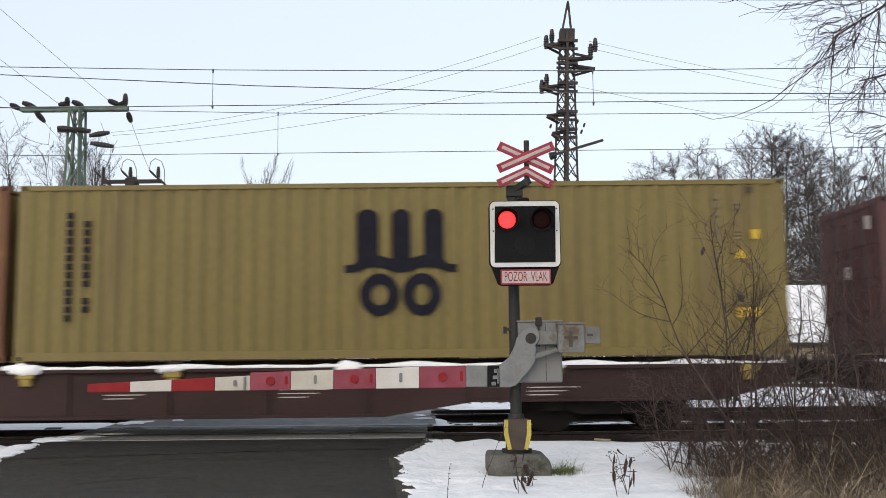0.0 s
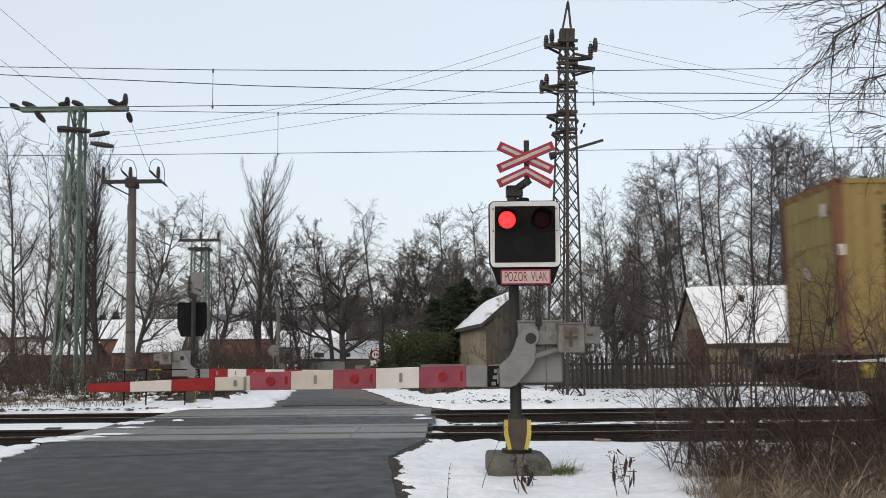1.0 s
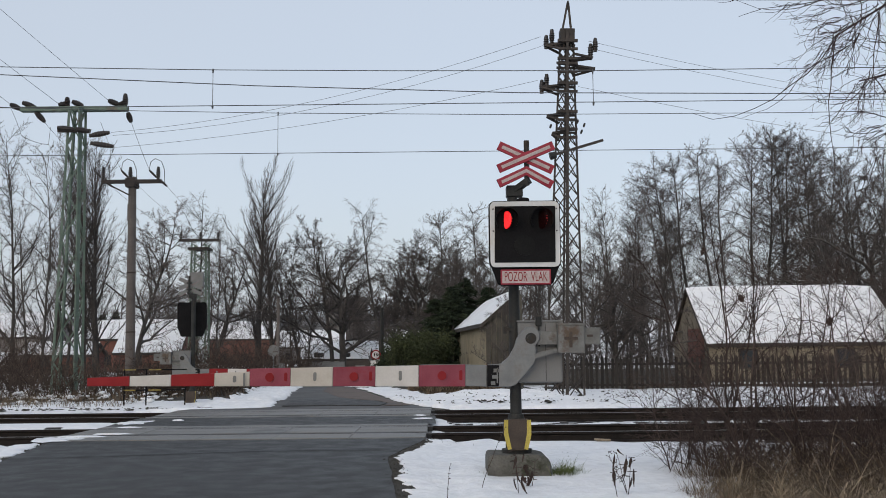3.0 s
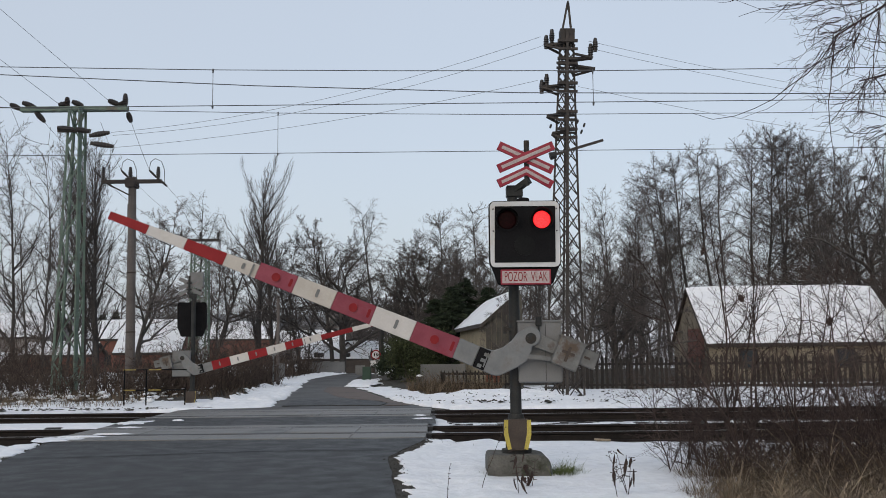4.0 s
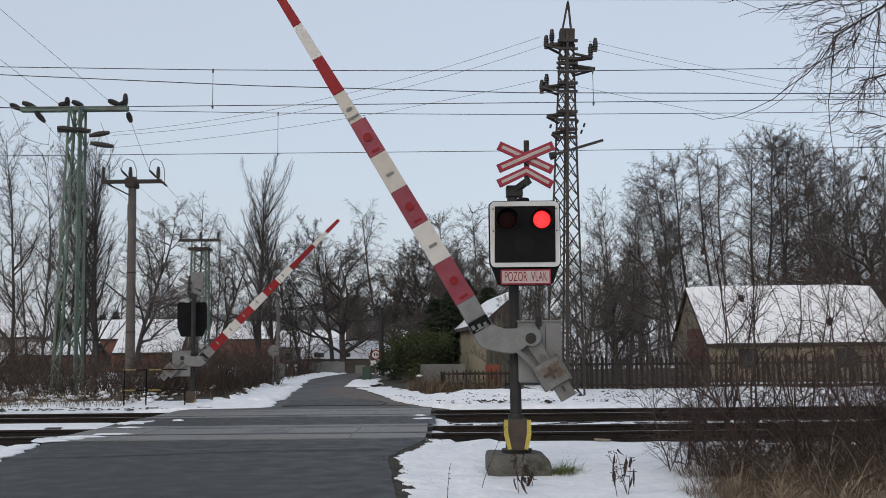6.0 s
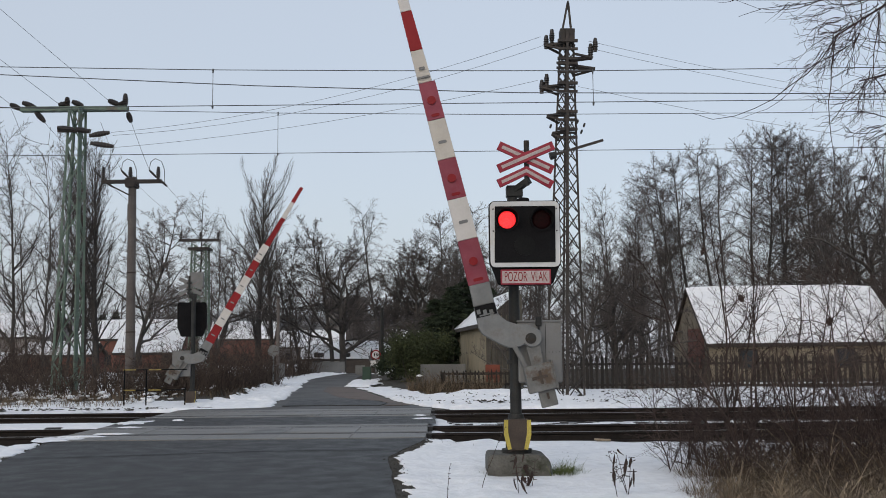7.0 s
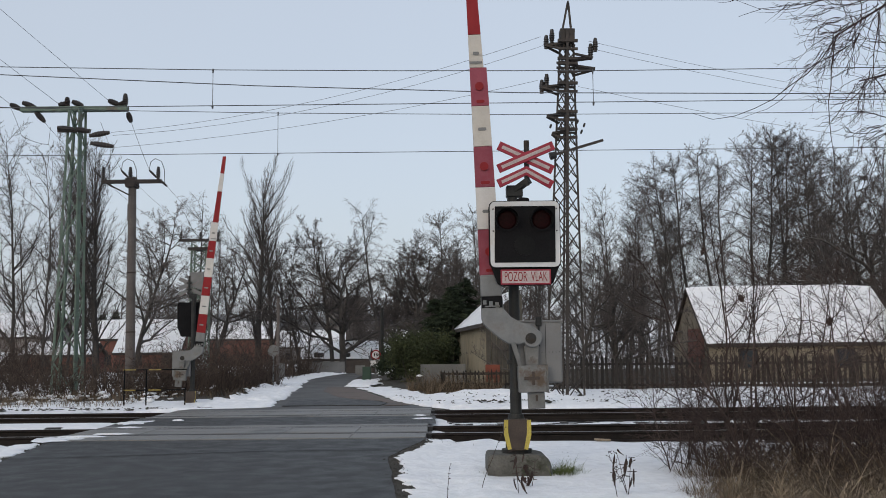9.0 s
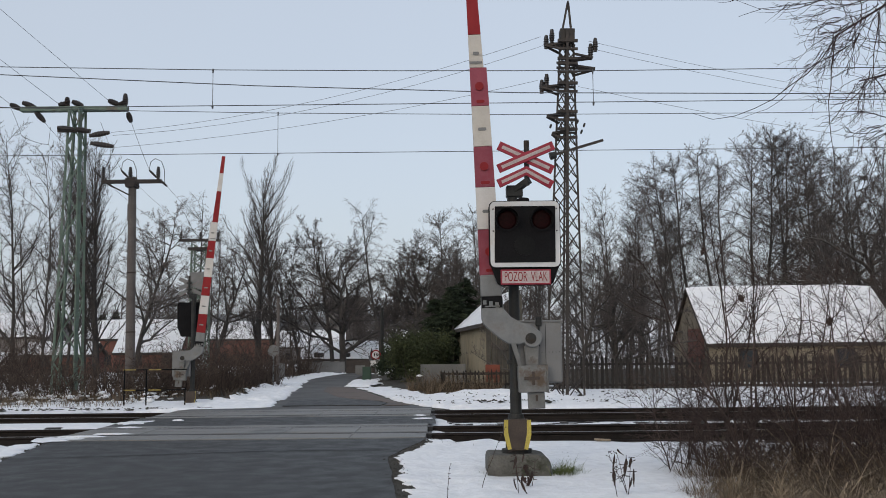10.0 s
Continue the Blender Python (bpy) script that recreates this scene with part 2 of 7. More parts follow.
M_GLASS = mat("window_glass", (0.03, 0.034, 0.04), (0.04, 0.045, 0.05), 2, 0.1, 0, 0)
M_EAVE = mat("eave_board", (0.04, 0.034, 0.03), (0.06, 0.05, 0.045), 3, 0.85)
M_ORANGE = mat("rusty_orange_paint", (0.15, 0.036, 0.02), (0.20, 0.05, 0.028), 3, 0.7)
M_GREENPAINT = mat("green_paint", (0.018, 0.045, 0.030), (0.028, 0.06, 0.040), 3, 0.6)
# wooded hills: pale blue-grey, the haze of distance put into the colour
M_HAZY_HILL = mat("far_wood", (0.14, 0.145, 0.155), (0.20, 0.205, 0.215), 0.05, 1.0, 0, 0)


# ---- mesh helpers ----
def part(name, bm, material, parent=None, label="", smooth=False, m=None):
    me = bpy.data.meshes.new(name)
    bm.normal_update()
    bm.to_mesh(me)
    bm.free()
    for mm in (material if isinstance(material, (list, tuple)) else [material]):
        me.materials.append(mm)
    if smooth:
        me.shade_smooth()
    ob = new(name, me)
    if parent is not None:
        ob.parent = parent
    if m is not None:
        ob.matrix_basis = m
    if label:
        tagged(ob, label)
    return ob


def empty(name, m, label, category, group="", kind=""):
    ob = new(name)
    ob.matrix_basis = m
    return tagged(ob, label, category, group, kind)


def box(bm, x0, x1, y0, y1, z0, z1, bevel=0.0, mi=0, m=None):
    r = bmesh.ops.create_cube(bm, size=1.0)
    vs = r["verts"]
    bmesh.ops.scale(bm, vec=(x1 - x0, y1 - y0, z1 - z0), verts=vs)
    bmesh.ops.translate(bm, vec=((x0 + x1) / 2, (y0 + y1) / 2, (z0 + z1) / 2), verts=vs)
    if m is not None:
        bmesh.ops.transform(bm, matrix=m, verts=vs)
    es = list({e for v in vs for e in v.link_edges})
    for f in {f for v in vs for f in v.link_faces}:
        f.material_index = mi
    if bevel:
        bmesh.ops.bevel(bm, geom=es, offset=bevel, segments=2, affect="EDGES", profile=0.5)
    return bm


def beam(bm, a, b, w, h=None, mi=0):
    """A square bar from a to b."""
    h = h or w
    a, b = Vector(a), Vector(b)
    d = b - a
    q = d.to_track_quat("Z", "Y").to_matrix().to_4x4()
    m = Matrix.Translation((a + b) / 2) @ q
    r = bmesh.ops.create_cube(bm, size=1.0)
    bmesh.ops.scale(bm, vec=(w, h, d.length), verts=r["verts"])
    bmesh.ops.transform(bm, matrix=m, verts=r["verts"])
    for f in {f for v in r["verts"] for f in v.link_faces}:
        f.material_index = mi
    return bm


def rod(bm, a, b, r0, r1=None, seg=8, mi=0):
    r1 = r0 if r1 is None else r1
    a, b = Vector(a), Vector(b)
    d = b - a
    m = Matrix.Translation((a + b) / 2) @ d.to_track_quat("Z", "Y").to_matrix().to_4x4()
    r = bmesh.ops.create_cone(bm, cap_ends=True, segments=seg, radius1=r0, radius2=r1, depth=d.length)
    bmesh.ops.transform(bm, matrix=m, verts=r["verts"])
    for f in {f for v in r["verts"] for f in v.link_faces}:
        f.material_index = mi
    return bm


def prism(bm, pts, y0, y1, mi=0, bevel=0.0):
    """The outline pts (x, z) drawn out from y0 to y1."""
    a = [bm.verts.new((x, y0, z)) for x, z in pts]
    b = [bm.verts.new((x, y1, z)) for x, z in pts]
    fs = [bm.faces.new(a), bm.faces.new(b[::-1])]
    n = len(pts)
    for i in range(n):
        fs.append(bm.faces.new((a[i], b[i], b[(i + 1) % n], a[(i + 1) % n])))
    for f in fs:
        f.material_index = mi
    bmesh.ops.recalc_face_normals(bm, faces=fs)
    if bevel:
        bmesh.ops.bevel(bm, geom=list({e for f in fs for e in f.edges}), offset=bevel, segments=1, affect="EDGES")
    return bm


def rounded(x0, x1, z0, z1, r, n=5):
    out = []
    for cx, cz, a0 in ((x1 - r, z1 - r, 0), (x0 + r, z1 - r, 90), (x0 + r, z0 + r, 180), (x1 - r, z0 + r, 270)):
        for i in range(n + 1):
            a = radians(a0 + 90 * i / n)
            out.append((cx + r * math.cos(a), cz + r * math.sin(a)))
    return out


def B():
    return bmesh.new()


def mesh_ob(name, verts, faces, material, parent=None, smooth=False, label=""):
    me = bpy.data.meshes.new(name)
    me.from_pydata([tuple(v) for v in verts], [], faces)
    for mm in (material if isinstance(material, (list, tuple)) else [material]):
        me.materials.append(mm)
    if smooth:
        me.shade_smooth()
    ob = new(name, me)
    if parent is not None:
        ob.parent = parent
    if label:
        tagged(ob, label)
    return ob
# ---- ground ----
ROAD_L = [(-5.2, -4), (-5.2, 9), (-5.7, 12.4), (-6.25, 15.4), (-6.38, 19), (-6.4, 23.2), (-4.35, 24.2), (-4.75, 28), (-5.4, 33.5), (-5.55, 37), (-6.5, 46), (-6.2, 52), (-5.75, 58)]
ROAD_R = [(-0.3, -4), (-0.45, 9), (-0.75, 12.6), (-0.32, 14.9), (-0.16, 18), (-0.2, 20.4), (-0.3, 23.4), (-0.72, 24.4), (-1.3, 26.2), (-2.6, 32.8), (-3.85, 38.5), (-4.15, 43), (-4.45, 50), (-4.3, 58)]


def road_edge(rows, y):
    for (x0, y0), (x1, y1) in zip(rows, rows[1:]):
        if y0 <= y <= y1:
            return x0 + (x1 - x0) * (y - y0) / (y1 - y0)
    return rows[0][0] if y < rows[0][1] else rows[-1][0]


def smooth01(a, b, v):
    t = max(0.0, min(1.0, (v - a) / (b - a)))
    return t * t * (3 - 2 * t)


def rise(y):
    """The lane dips gently behind the crossing and climbs again."""
    return 0.10 * smooth01(36, 52, y)


def bed(x, y):
    """How much of the track bed this place belongs to."""
    edge_l, edge_r = road_edge(ROAD_L, y), road_edge(ROAD_R, y)
    off = max(smooth01(0.0, 0.5, edge_l - x), smooth01(0.0, 0.5, x - edge_r))
    return off * smooth01(14.4, 15.6, y) * (1 - smooth01(22.7, 23.8, y))


def ground_z(x, y):
    n = noise.noise((x * 0.35, y * 0.35, 0)) * 0.05 + noise.noise((x * 1.7, y * 1.7, 3)) * 0.025
    e_l, e_r = road_edge(ROAD_L, y), road_edge(ROAD_R, y)
    away = max(e_l - x, x - e_r, 0)
    if y < 24:
        z = -0.055 + n * smooth01(0, 0.6, away) - 0.03
        if y > 14.0:
            low = -0.185
            mid = smooth01(17.9, 18.5, y) * (1 - smooth01(19.6, 20.2, y))
            low += mid * (0.15 if x < e_l else 0.07)
            z = z * (1 - bed(x, y)) + low * bed(x, y)
    else:
        bank = smooth01(24.0, 28, y)
        right = 0.09 * smooth01(0.3, 2.5, x - e_r) + 0.02 * smooth01(3, 12, x - e_r)
        left = 0.10 * smooth01(0.3, 2.0, e_l - x)
        right += 0.15 * math.exp(-((x - 1.5) / 1.3) ** 2 - ((y - 27.2) / 1.3) ** 2)
        z = -0.06 + bank * (right + left) + n * smooth01(0, 1.2, away) * (1.2 if y < 36 else 0.6) + rise(y)
        z -= 0.115 * (1 - smooth01(23.6, 25.2, y)) * smooth01(0, 0.5, away)
    if away < 0.45:
        low = -0.028 - 0.03 * smooth01(0.0, 0.45, away) + 0.014 * smooth01(0.0, 0.1, away) * noise.noise((x * 9, y * 9, 4)) + rise(y)
        if y < 14.9 or y > 23.3:
            z = low
        z -= 0.05 * smooth01(0.1, 0.2, min(x - e_l, e_r - x))
    far = math.hypot(x, y)
    z += 2.0 * smooth01(90, 300, far) + 8 * smooth01(300, 900, far)
    z += 9.0 * smooth01(70, 170, y) * smooth01(10, 60, x) + 6.0 * smooth01(115, 290, y) * (1 - smooth01(10, 60, x))
    return z


def make_ground():
    xs = sorted(set([-2500, -1200, -600, -300, -200, -140, -100, -75, -60, -50, -42, -36, -31, -27] + [round(-24 + 0.4 * i, 2) for i in range(35)]
                    + [round(-10 + 0.16 * i, 2) for i in range(125)] + [round(-1.1 + 0.05 * i, 2) for i in range(34)] + [round(10 + 0.4 * i, 2) for i in range(31)] + [24, 28, 33, 40, 50, 65, 90, 130, 200, 300, 600, 1200, 2500]))
    ys = sorted(set([-2500, -1000, -400, -150, -60, -25, -10, -4, 0, 3, 5] + [round(6 + 0.16 * i, 2) for i in range(125)] + [round(8.5 + 0.06 * i, 2) for i in range(116)] + [round(26 + 0.4 * i, 2) for i in range(36)]
                    + [42, 45, 48, 52, 56, 60, 65, 70, 76, 84, 95, 110, 130, 160, 200, 260, 340, 450, 600, 900, 1500, 2500]))
    nx = len(xs)
    verts = [(x, y, ground_z(x, y)) for y in ys for x in xs]
    faces, mats = [], []
    for j in range(len(ys) - 1):
        for i in range(nx - 1):
            faces.append((j * nx + i, j * nx + i + 1, (j + 1) * nx + i + 1, (j + 1) * nx + i))
            cx, cy = (xs[i] + xs[i + 1]) / 2, (ys[j] + ys[j + 1]) / 2
            k = 0
            wob = 0.25 * noise.noise((cx * 1.1, cy * 1.1, 7)) + 0.12 * noise.noise((cx * 3.7, cy * 3.7, 9))
            if bed(cx, cy) > 0.5:
                strip = (18.25 if cx < -6 else 18.5) + wob < cy < (20.05 if cx < -6 else 19.9) + wob or cy < 15.55 + wob * 0.5 or cy > 22.75 + wob * 0.8
                if cx > -1 and 18 < cy < 20.5:
                    strip = strip and noise.noise((cx * 1.9, cy * 3.1, 21)) + 0.5 * noise.noise((cx * 5.3, cy * 7.1, 23)) > -0.05
                k = 0 if strip else 2
            elif 7 < cy < 15.3 and (-0.6 < cx - road_edge(ROAD_R, cy) < 0.6 or -0.6 < road_edge(ROAD_L, cy) - cx < 0.6):
                k = 3
            elif 23.3 < cy < 57 and (-0.6 < cx - road_edge(ROAD_R, cy) < 0.8 or -0.6 < road_edge(ROAD_L, cy) - cx < 0.8):
                k = 3
            elif 28.8 + wob * 2 < cy < 33 and 0.9 < cx - road_edge(ROAD_R, cy) and cx < 3.0 + wob * 4:
                k = 3
            elif cy < 60 and (cx > 1.2 and cy > 36.5 or cy > 32.9 and cx < 3 and 0.9 + wob * 3 < cx - road_edge(ROAD_R, cy)):
                k = 3
            elif cx > 3.4 and 32.35 - 0.07 * (cx - 3.8) < cy < 35 and cx < 20:
                k = 3
            elif cy > 32.9 and cx > 1.2:
                k = 1
            elif cy > 30 and (cx < -11 or cx > 6 or cy > 60):
                k = 1
            elif cx < road_edge(ROAD_L, cy) - 1.0 - wob and 27.3 + wob < cy < 60:
                k = 3
            elif cx < -7.5 and cy > 25.2 + wob * 2:
                k = 1
            mats.append(k)
    ob = mesh_ob("ground", verts, faces, [M_SNOW, M_SNOW_DIRTY, M_BALLAST, M_VERGE], smooth=True)
    ob.data.polygons.foreach_set("material_index", mats)
    tagged(ob, "snow-covered ground with dark ballast along the tracks", "ground", kind="structure")


M_VERGE = mat("muddy_verge", (0.03, 0.027, 0.022), (0.055, 0.05, 0.04), 3, 0.9, 0, 0.8, 30, dist=0.03)
make_ground()


def strip_mesh(name, left, right, y0, y1, step, z, material, label, jag=0.0):
    verts, faces = [], []
    n = max(2, int((y1 - y0) / step) + 1)
    for j in range(n + 1):
        y = y0 + (y1 - y0) * j / n
        a = road_edge(left, y) + jag * noise.noise((y * 1.3, 0, 1)) + jag * 0.5 * noise.noise((y * 4.1, 0, 5))
        b = road_edge(right, y) + jag * noise.noise((y * 1.3, 9, 1)) + jag * 0.5 * noise.noise((y * 4.1, 9, 5))
        for i in range(9):
            t = i / 8
            x = a + (b - a) * t
            verts.append((x, y, z + rise(y) - 0.02 * (2 * t - 1) ** 2 * (1 if not 14.8 < y < 23.4 else 0) + 0.003 * noise.noise((x, y, 2)) * (0 if 14.8 < y < 23.4 else 1)))
    for j in range(n):
        for i in range(8):
            k = j * 9 + i
            faces.append((k, k + 1, k + 10, k + 9))
    ob = mesh_ob(name, verts, faces, material, smooth=True)
    return tagged(ob, label, "road", kind="structure")


strip_mesh("road", ROAD_L, ROAD_R, -4, 15.05, 0.4, 0.0, M_ASPHALT, "dark wet asphalt road leading over the crossing", 0.03)
strip_mesh("road", ROAD_L, ROAD_R, 17.98, 20.25, 0.4, 0.0, M_ASPHALT, "dark asphalt between the two railway tracks", 0.05)
strip_mesh("road", ROAD_L, ROAD_R, 22.85, 57.3, 0.5, 0.0, M_ASPHALT_OLD, "patched grey asphalt lane behind the crossing", 0.12)

# repair patches, cracks and joints in the asphalt
def flat_patch(name, pts, z, material, label, parent=None):
    bm = B()
    vs = [bm.verts.new((x, y, z + rise(y))) for x, y in pts]
    f = bm.faces.new(vs)
    r = bmesh.ops.extrude_face_region(bm, geom=[f])
    bmesh.ops.translate(bm, vec=(0, 0, -0.012), verts=[v for v in r["geom"] if isinstance(v, bmesh.types.BMVert)])
    bmesh.ops.recalc_face_normals(bm, faces=bm.faces)
    ob = part(name, bm, material)
    return tagged(ob, label, "road patch", kind="structure")


flat_patch("road_patch", [(-4.1, 24.3), (-1.6, 24.2), (-1.5, 25.2), (-1.9, 26.4), (-2.6, 27.2), (-3.2, 27.4), (-4.3, 27.6)], 0.014, M_ASPHALT, "darker repaired asphalt patch in the lane")
M_BROWNASPHALT = mat("brown_asphalt", (0.090, 0.068, 0.057), (0.125, 0.098, 0.084), 1.2, 0.7, bump=0.5, fine=90, rough2=0.8, dist=0.006, c3=(0.055, 0.05, 0.047))
flat_patch("road_patch", [(-1.5, 24.1), (-0.85, 24.4), (-1.4, 26.2), (-2.7, 32.8), (-3.75, 37.3), (-4.5, 37.0), (-4.2, 33.5), (-3.2, 29.0), (-2.5, 27.6), (-1.75, 26.4), (-1.42, 25.2)], 0.006, M_BROWNASPHALT, "brownish worn asphalt strip in the lane")


def seam(pts, w, label):
    bm = B()
    for i in range(len(pts) - 1):
        (x0, y0), (x1, y1) = pts[i], pts[i + 1]
        n = 6
        for k in range(n):
            a, b = k / n, (k + 1) / n
            pa = Vector((x0 + (x1 - x0) * a, y0 + (y1 - y0) * a + 0.02 * noise.noise((x0 + a * 5, y0, 1)), 0))
            pb = Vector((x0 + (x1 - x0) * b, y0 + (y1 - y0) * b + 0.02 * noise.noise((x0 + b * 5, y0, 1)), 0))
            s = (pb - pa).normalized().cross(Vector((0, 0, 1))) * w * (0.6 + 0.5 * random.random())
            zz = 0.0125
            bm.faces.new([bm.verts.new(v + Vector((0, 0, zz))) for v in (pa - s, pb - s * 0.9, pb + s, pa + s)])
    ob = part("asphalt_seam", bm, M_TAR)
    tagged(ob, label, "road seam", kind="structure")


seam([(-5.85, 12.75), (-4.0, 12.95), (-2.2, 13.35), (-0.75, 13.55)], 0.035, "dark tarred joint across the asphalt")
seam([(-3.8, 10.2), (-3.2, 10.6), (-2.7, 10.5)], 0.008, "fine crack in the asphalt")

# ---- tracks ----
def rail_profile():
    h = 0.0
    return [(-0.036, h), (0.036, h), (0.036, -0.035), (0.010, -0.05), (0.010, -0.135), (0.07, -0.15), (0.07, -0.165), (-0.07, -0.165), (-0.07, -0.15), (-0.010, -0.135), (-0.010, -0.05), (-0.036, -0.035)]


def rail(y, track):
    verts, faces, mats = [], [], []
    prof = rail_profile()
    xs = [-160, -60, -30] + [-24 + 3 * i for i in range(17)] + [30, 60, 160]
    n = len(prof)
    for x in xs:
        verts += [(x, y + py, pz) for py, pz in prof]
    for j in range(len(xs) - 1):
        for i in range(n):
            faces.append((j * n + i, j * n + (i + 1) % n, (j + 1) * n + (i + 1) % n, (j + 1) * n + i))
            mats.append(1 if i == 0 else 0)
    ob = mesh_ob("rail", verts, faces, [M_RAIL, M_RAILHEAD], track)
    ob.data.polygons.foreach_set("material_index", mats)


def sleeper(m, track, me_box=[]):
    if not me_box:
        bm = B()
        prism(bm, [(-0.13, -0.20), (0.13, -0.20), (0.10, 0.0), (-0.10, 0.0)], -1.3, 1.3)
        ob = part("sleeper", bm, M_SLEEPER, track)
        me_box.append(ob.data)
    else:
        ob = new("sleeper", me_box[0])
        ob.parent = track
    ob.matrix_basis = m


TRACKS = (16.72, 21.38)
for yc in TRACKS:
    track = empty("railway_track", pose(0, 0, 0), "rusty steel rails on sleepers in dark ballast", "railway track", "parallel railway tracks", "structure")
    for s in (-0.7525, 0.7525):
        rail(yc + s, track)
    for i in range(60):
        x = -18.0 + 0.62 * i
        if not -7.0 < x < 0.2:
            sleeper(pose(x, yc, -0.165 + 0.0), track)

# crossing panels, laid between and beside the rails, with open flangeways
def crossing():
    random.seed(5)
    top = empty("crossing_deck", pose(0, 0, 0), "light grey rubber and concrete crossing panels between the rails", "crossing deck", kind="structure")
    for yc, rows in ((16.72, ((-1.60, -0.84), (-0.50, -0.01), (0.01, 0.54), (0.84, 1.24))), (21.38, ((-1.10, -0.84), (-0.50, -0.01), (0.01, 0.54), (0.84, 1.46)))):
        for a, b in rows:
            x = -6.3
            while x < -0.35:
                x1 = min(x + 1.2, -0.2)
                bm = B()
                box(bm, x + 0.004, x1 - 0.004, yc + a, yc + b, -0.16, 0.004 + 0.005 * random.random(), 0.008)
                part("panel", bm, M_PANEL, top)
                x = x1
        # dark rubber seals along the rails
        for a, b in ((-0.665, -0.515), (0.555, 0.665), (-0.835, -0.795), (0.795, 0.835)):
            bm = B()
            box(bm, -6.3, -0.22, yc + a, yc + b, -0.16, 0.003, 0.006)
            part("rubber_seal", bm, M_TAR, top, "black rubber seal")



crossing()


def snow_bank(name, edge, side, y0, y1, width, inset, label, h=0.05, rag=1.0, step=0.035):
    """Snow lying up to the road's edge, with a ragged crusted rim. side: +1 to the right of the edge, -1 to the left."""
    verts, faces = [], []
    ds = [0.0, 0.0, 0.02, 0.05, 0.09, 0.14, 0.2, 0.28, 0.38, 0.5, 0.65, 0.85, 1.1] + [1.1 + (width - 1.1) * k / 10 for k in range(1, 11)]
    n = int((y1 - y0) / step)
    for j in range(n + 1):
        y = y0 + (y1 - y0) * j / n
        e = road_edge(edge, y) + side * inset
        e += rag * (0.15 * noise.noise((y * 0.9, side, 1)) + 0.14 * noise.noise((y * 2.9, side, 4)) + 0.11 * noise.noise((y * 6.5, side, 8)) * abs(noise.noise((y * 1.7, side, 5))) * 2 + 0.018 * noise.noise((y * 19.0, side, 2)))
        end = min(1.0, 4 * (y - y0), 4 * (y1 - y))
        for i, d in enumerate(ds):
            x = e + side * (d + 0.015 * noise.noise((y * 12, d * 20, 3)))
            up = h * (1 - math.exp(-d / 0.10)) * (0.6 + 0.5 * noise.noise((x * 2.2, y * 2.2, 6)) + 0.25 * noise.noise((x * 7, y * 7, 9)))
            z = max(ground_z(x, y), ground_z(road_edge(edge, y) + side * 0.9, y) * min(1.0, 1.2 - d) - 0.02 if d < 1.0 else -1) + (0.012 + up) * max(0.0, end) - 0.06 * (1 - max(0.0, end))
            if i == 0:
                z -= 0.10
            verts.append((x, y, z))
    m = len(ds)
    for j in range(n):
        for i in range(m - 1):
            a = j * m + i
            faces.append((a, a + 1, a + m + 1, a + m))
    tagged(mesh_ob(name, verts, faces, M_SNOW, smooth=True), label, "snow bank", kind="structure")


snow_bank("snow_bank", ROAD_R, 1, 7.0, 15.45, 5.0, 0.14, "crusted snow lying up to the road edge")
snow_bank("snow_bank", ROAD_L, -1, 7.0, 15.45, 4.0, 0.06, "crusted snow lying up to the road edge")
snow_bank("snow_bank", ROAD_R, 1, 23.35, 28.6, 4.5, 0.12, "ploughed snow bank beside the lane", 0.14, 1.2, 0.05)
snow_bank("snow_bank", ROAD_R, 1, 28.0, 34.2, 1.15, 0.18, "thin ploughed snow beside the lane", 0.08, 1.3, 0.06)
snow_bank("snow_bank", ROAD_L, -1, 23.35, 27.2, 1.7, 0.05, "ploughed snow bank beside the lane", 0.10, 1.2, 0.05)
snow_bank("snow_bank", ROAD_L, -1, 26.9, 36.2, 1.3, -0.05, "ploughed snow bank beside the lane", 0.17, 1.8, 0.06)
snow_bank("snow_bank", ROAD_L, -1, 36.4, 42.0, 1.15, 0.12, "thin broken snow strip beside the lane", 0.06, 2.0, 0.06)
snow_bank("snow_bank", ROAD_L, -1, 41.8, 57.0, 1.15, 0.0, "thin snow strip along the bend of the lane", 0.13, 1.6, 0.08)
snow_bank("snow_bank", ROAD_R, 1, 34.6, 37.2, 1.15, 0.25, "thin broken snow beside the lane", 0.05, 2.2, 0.06)
snow_bank("snow_bank", ROAD_R, 1, 37.9, 45.0, 1.15, 0.05, "thin snow strip beside the lane", 0.10, 2.2, 0.06)


def snow_patch(x, y, rx, ry, seed):
    """A thin scrap of trodden snow with a ragged rim."""
    rng = random.Random(seed)
    n = 22
    verts, faces = [(x, y, 0.03)], []
    for ring, (k, z) in enumerate(((0.6, 0.028), (1.0, 0.008))):
        for i in range(n):
            a = math.tau * i / n
            q = k * max(0.25, 1 + 0.95 * noise.noise((math.cos(a) * 2.2 + seed, math.sin(a) * 2.2, 0.3 * ring)) + rng.uniform(-0.14, 0.14))
            verts.append((x + rx * q * math.cos(a), y + ry * q * math.sin(a), z))
    for i in range(n):
        j = (i + 1) % n
        faces += [(0, 1 + i, 1 + j), (1 + i, 1 + n + i, 1 + n + j, 1 + j)]
    tagged(mesh_ob("snow_patch", verts, faces, M_SNOW, smooth=True), "thin scrap of trodden snow on the crossing", "snow patch", "snow scraps on the crossing")


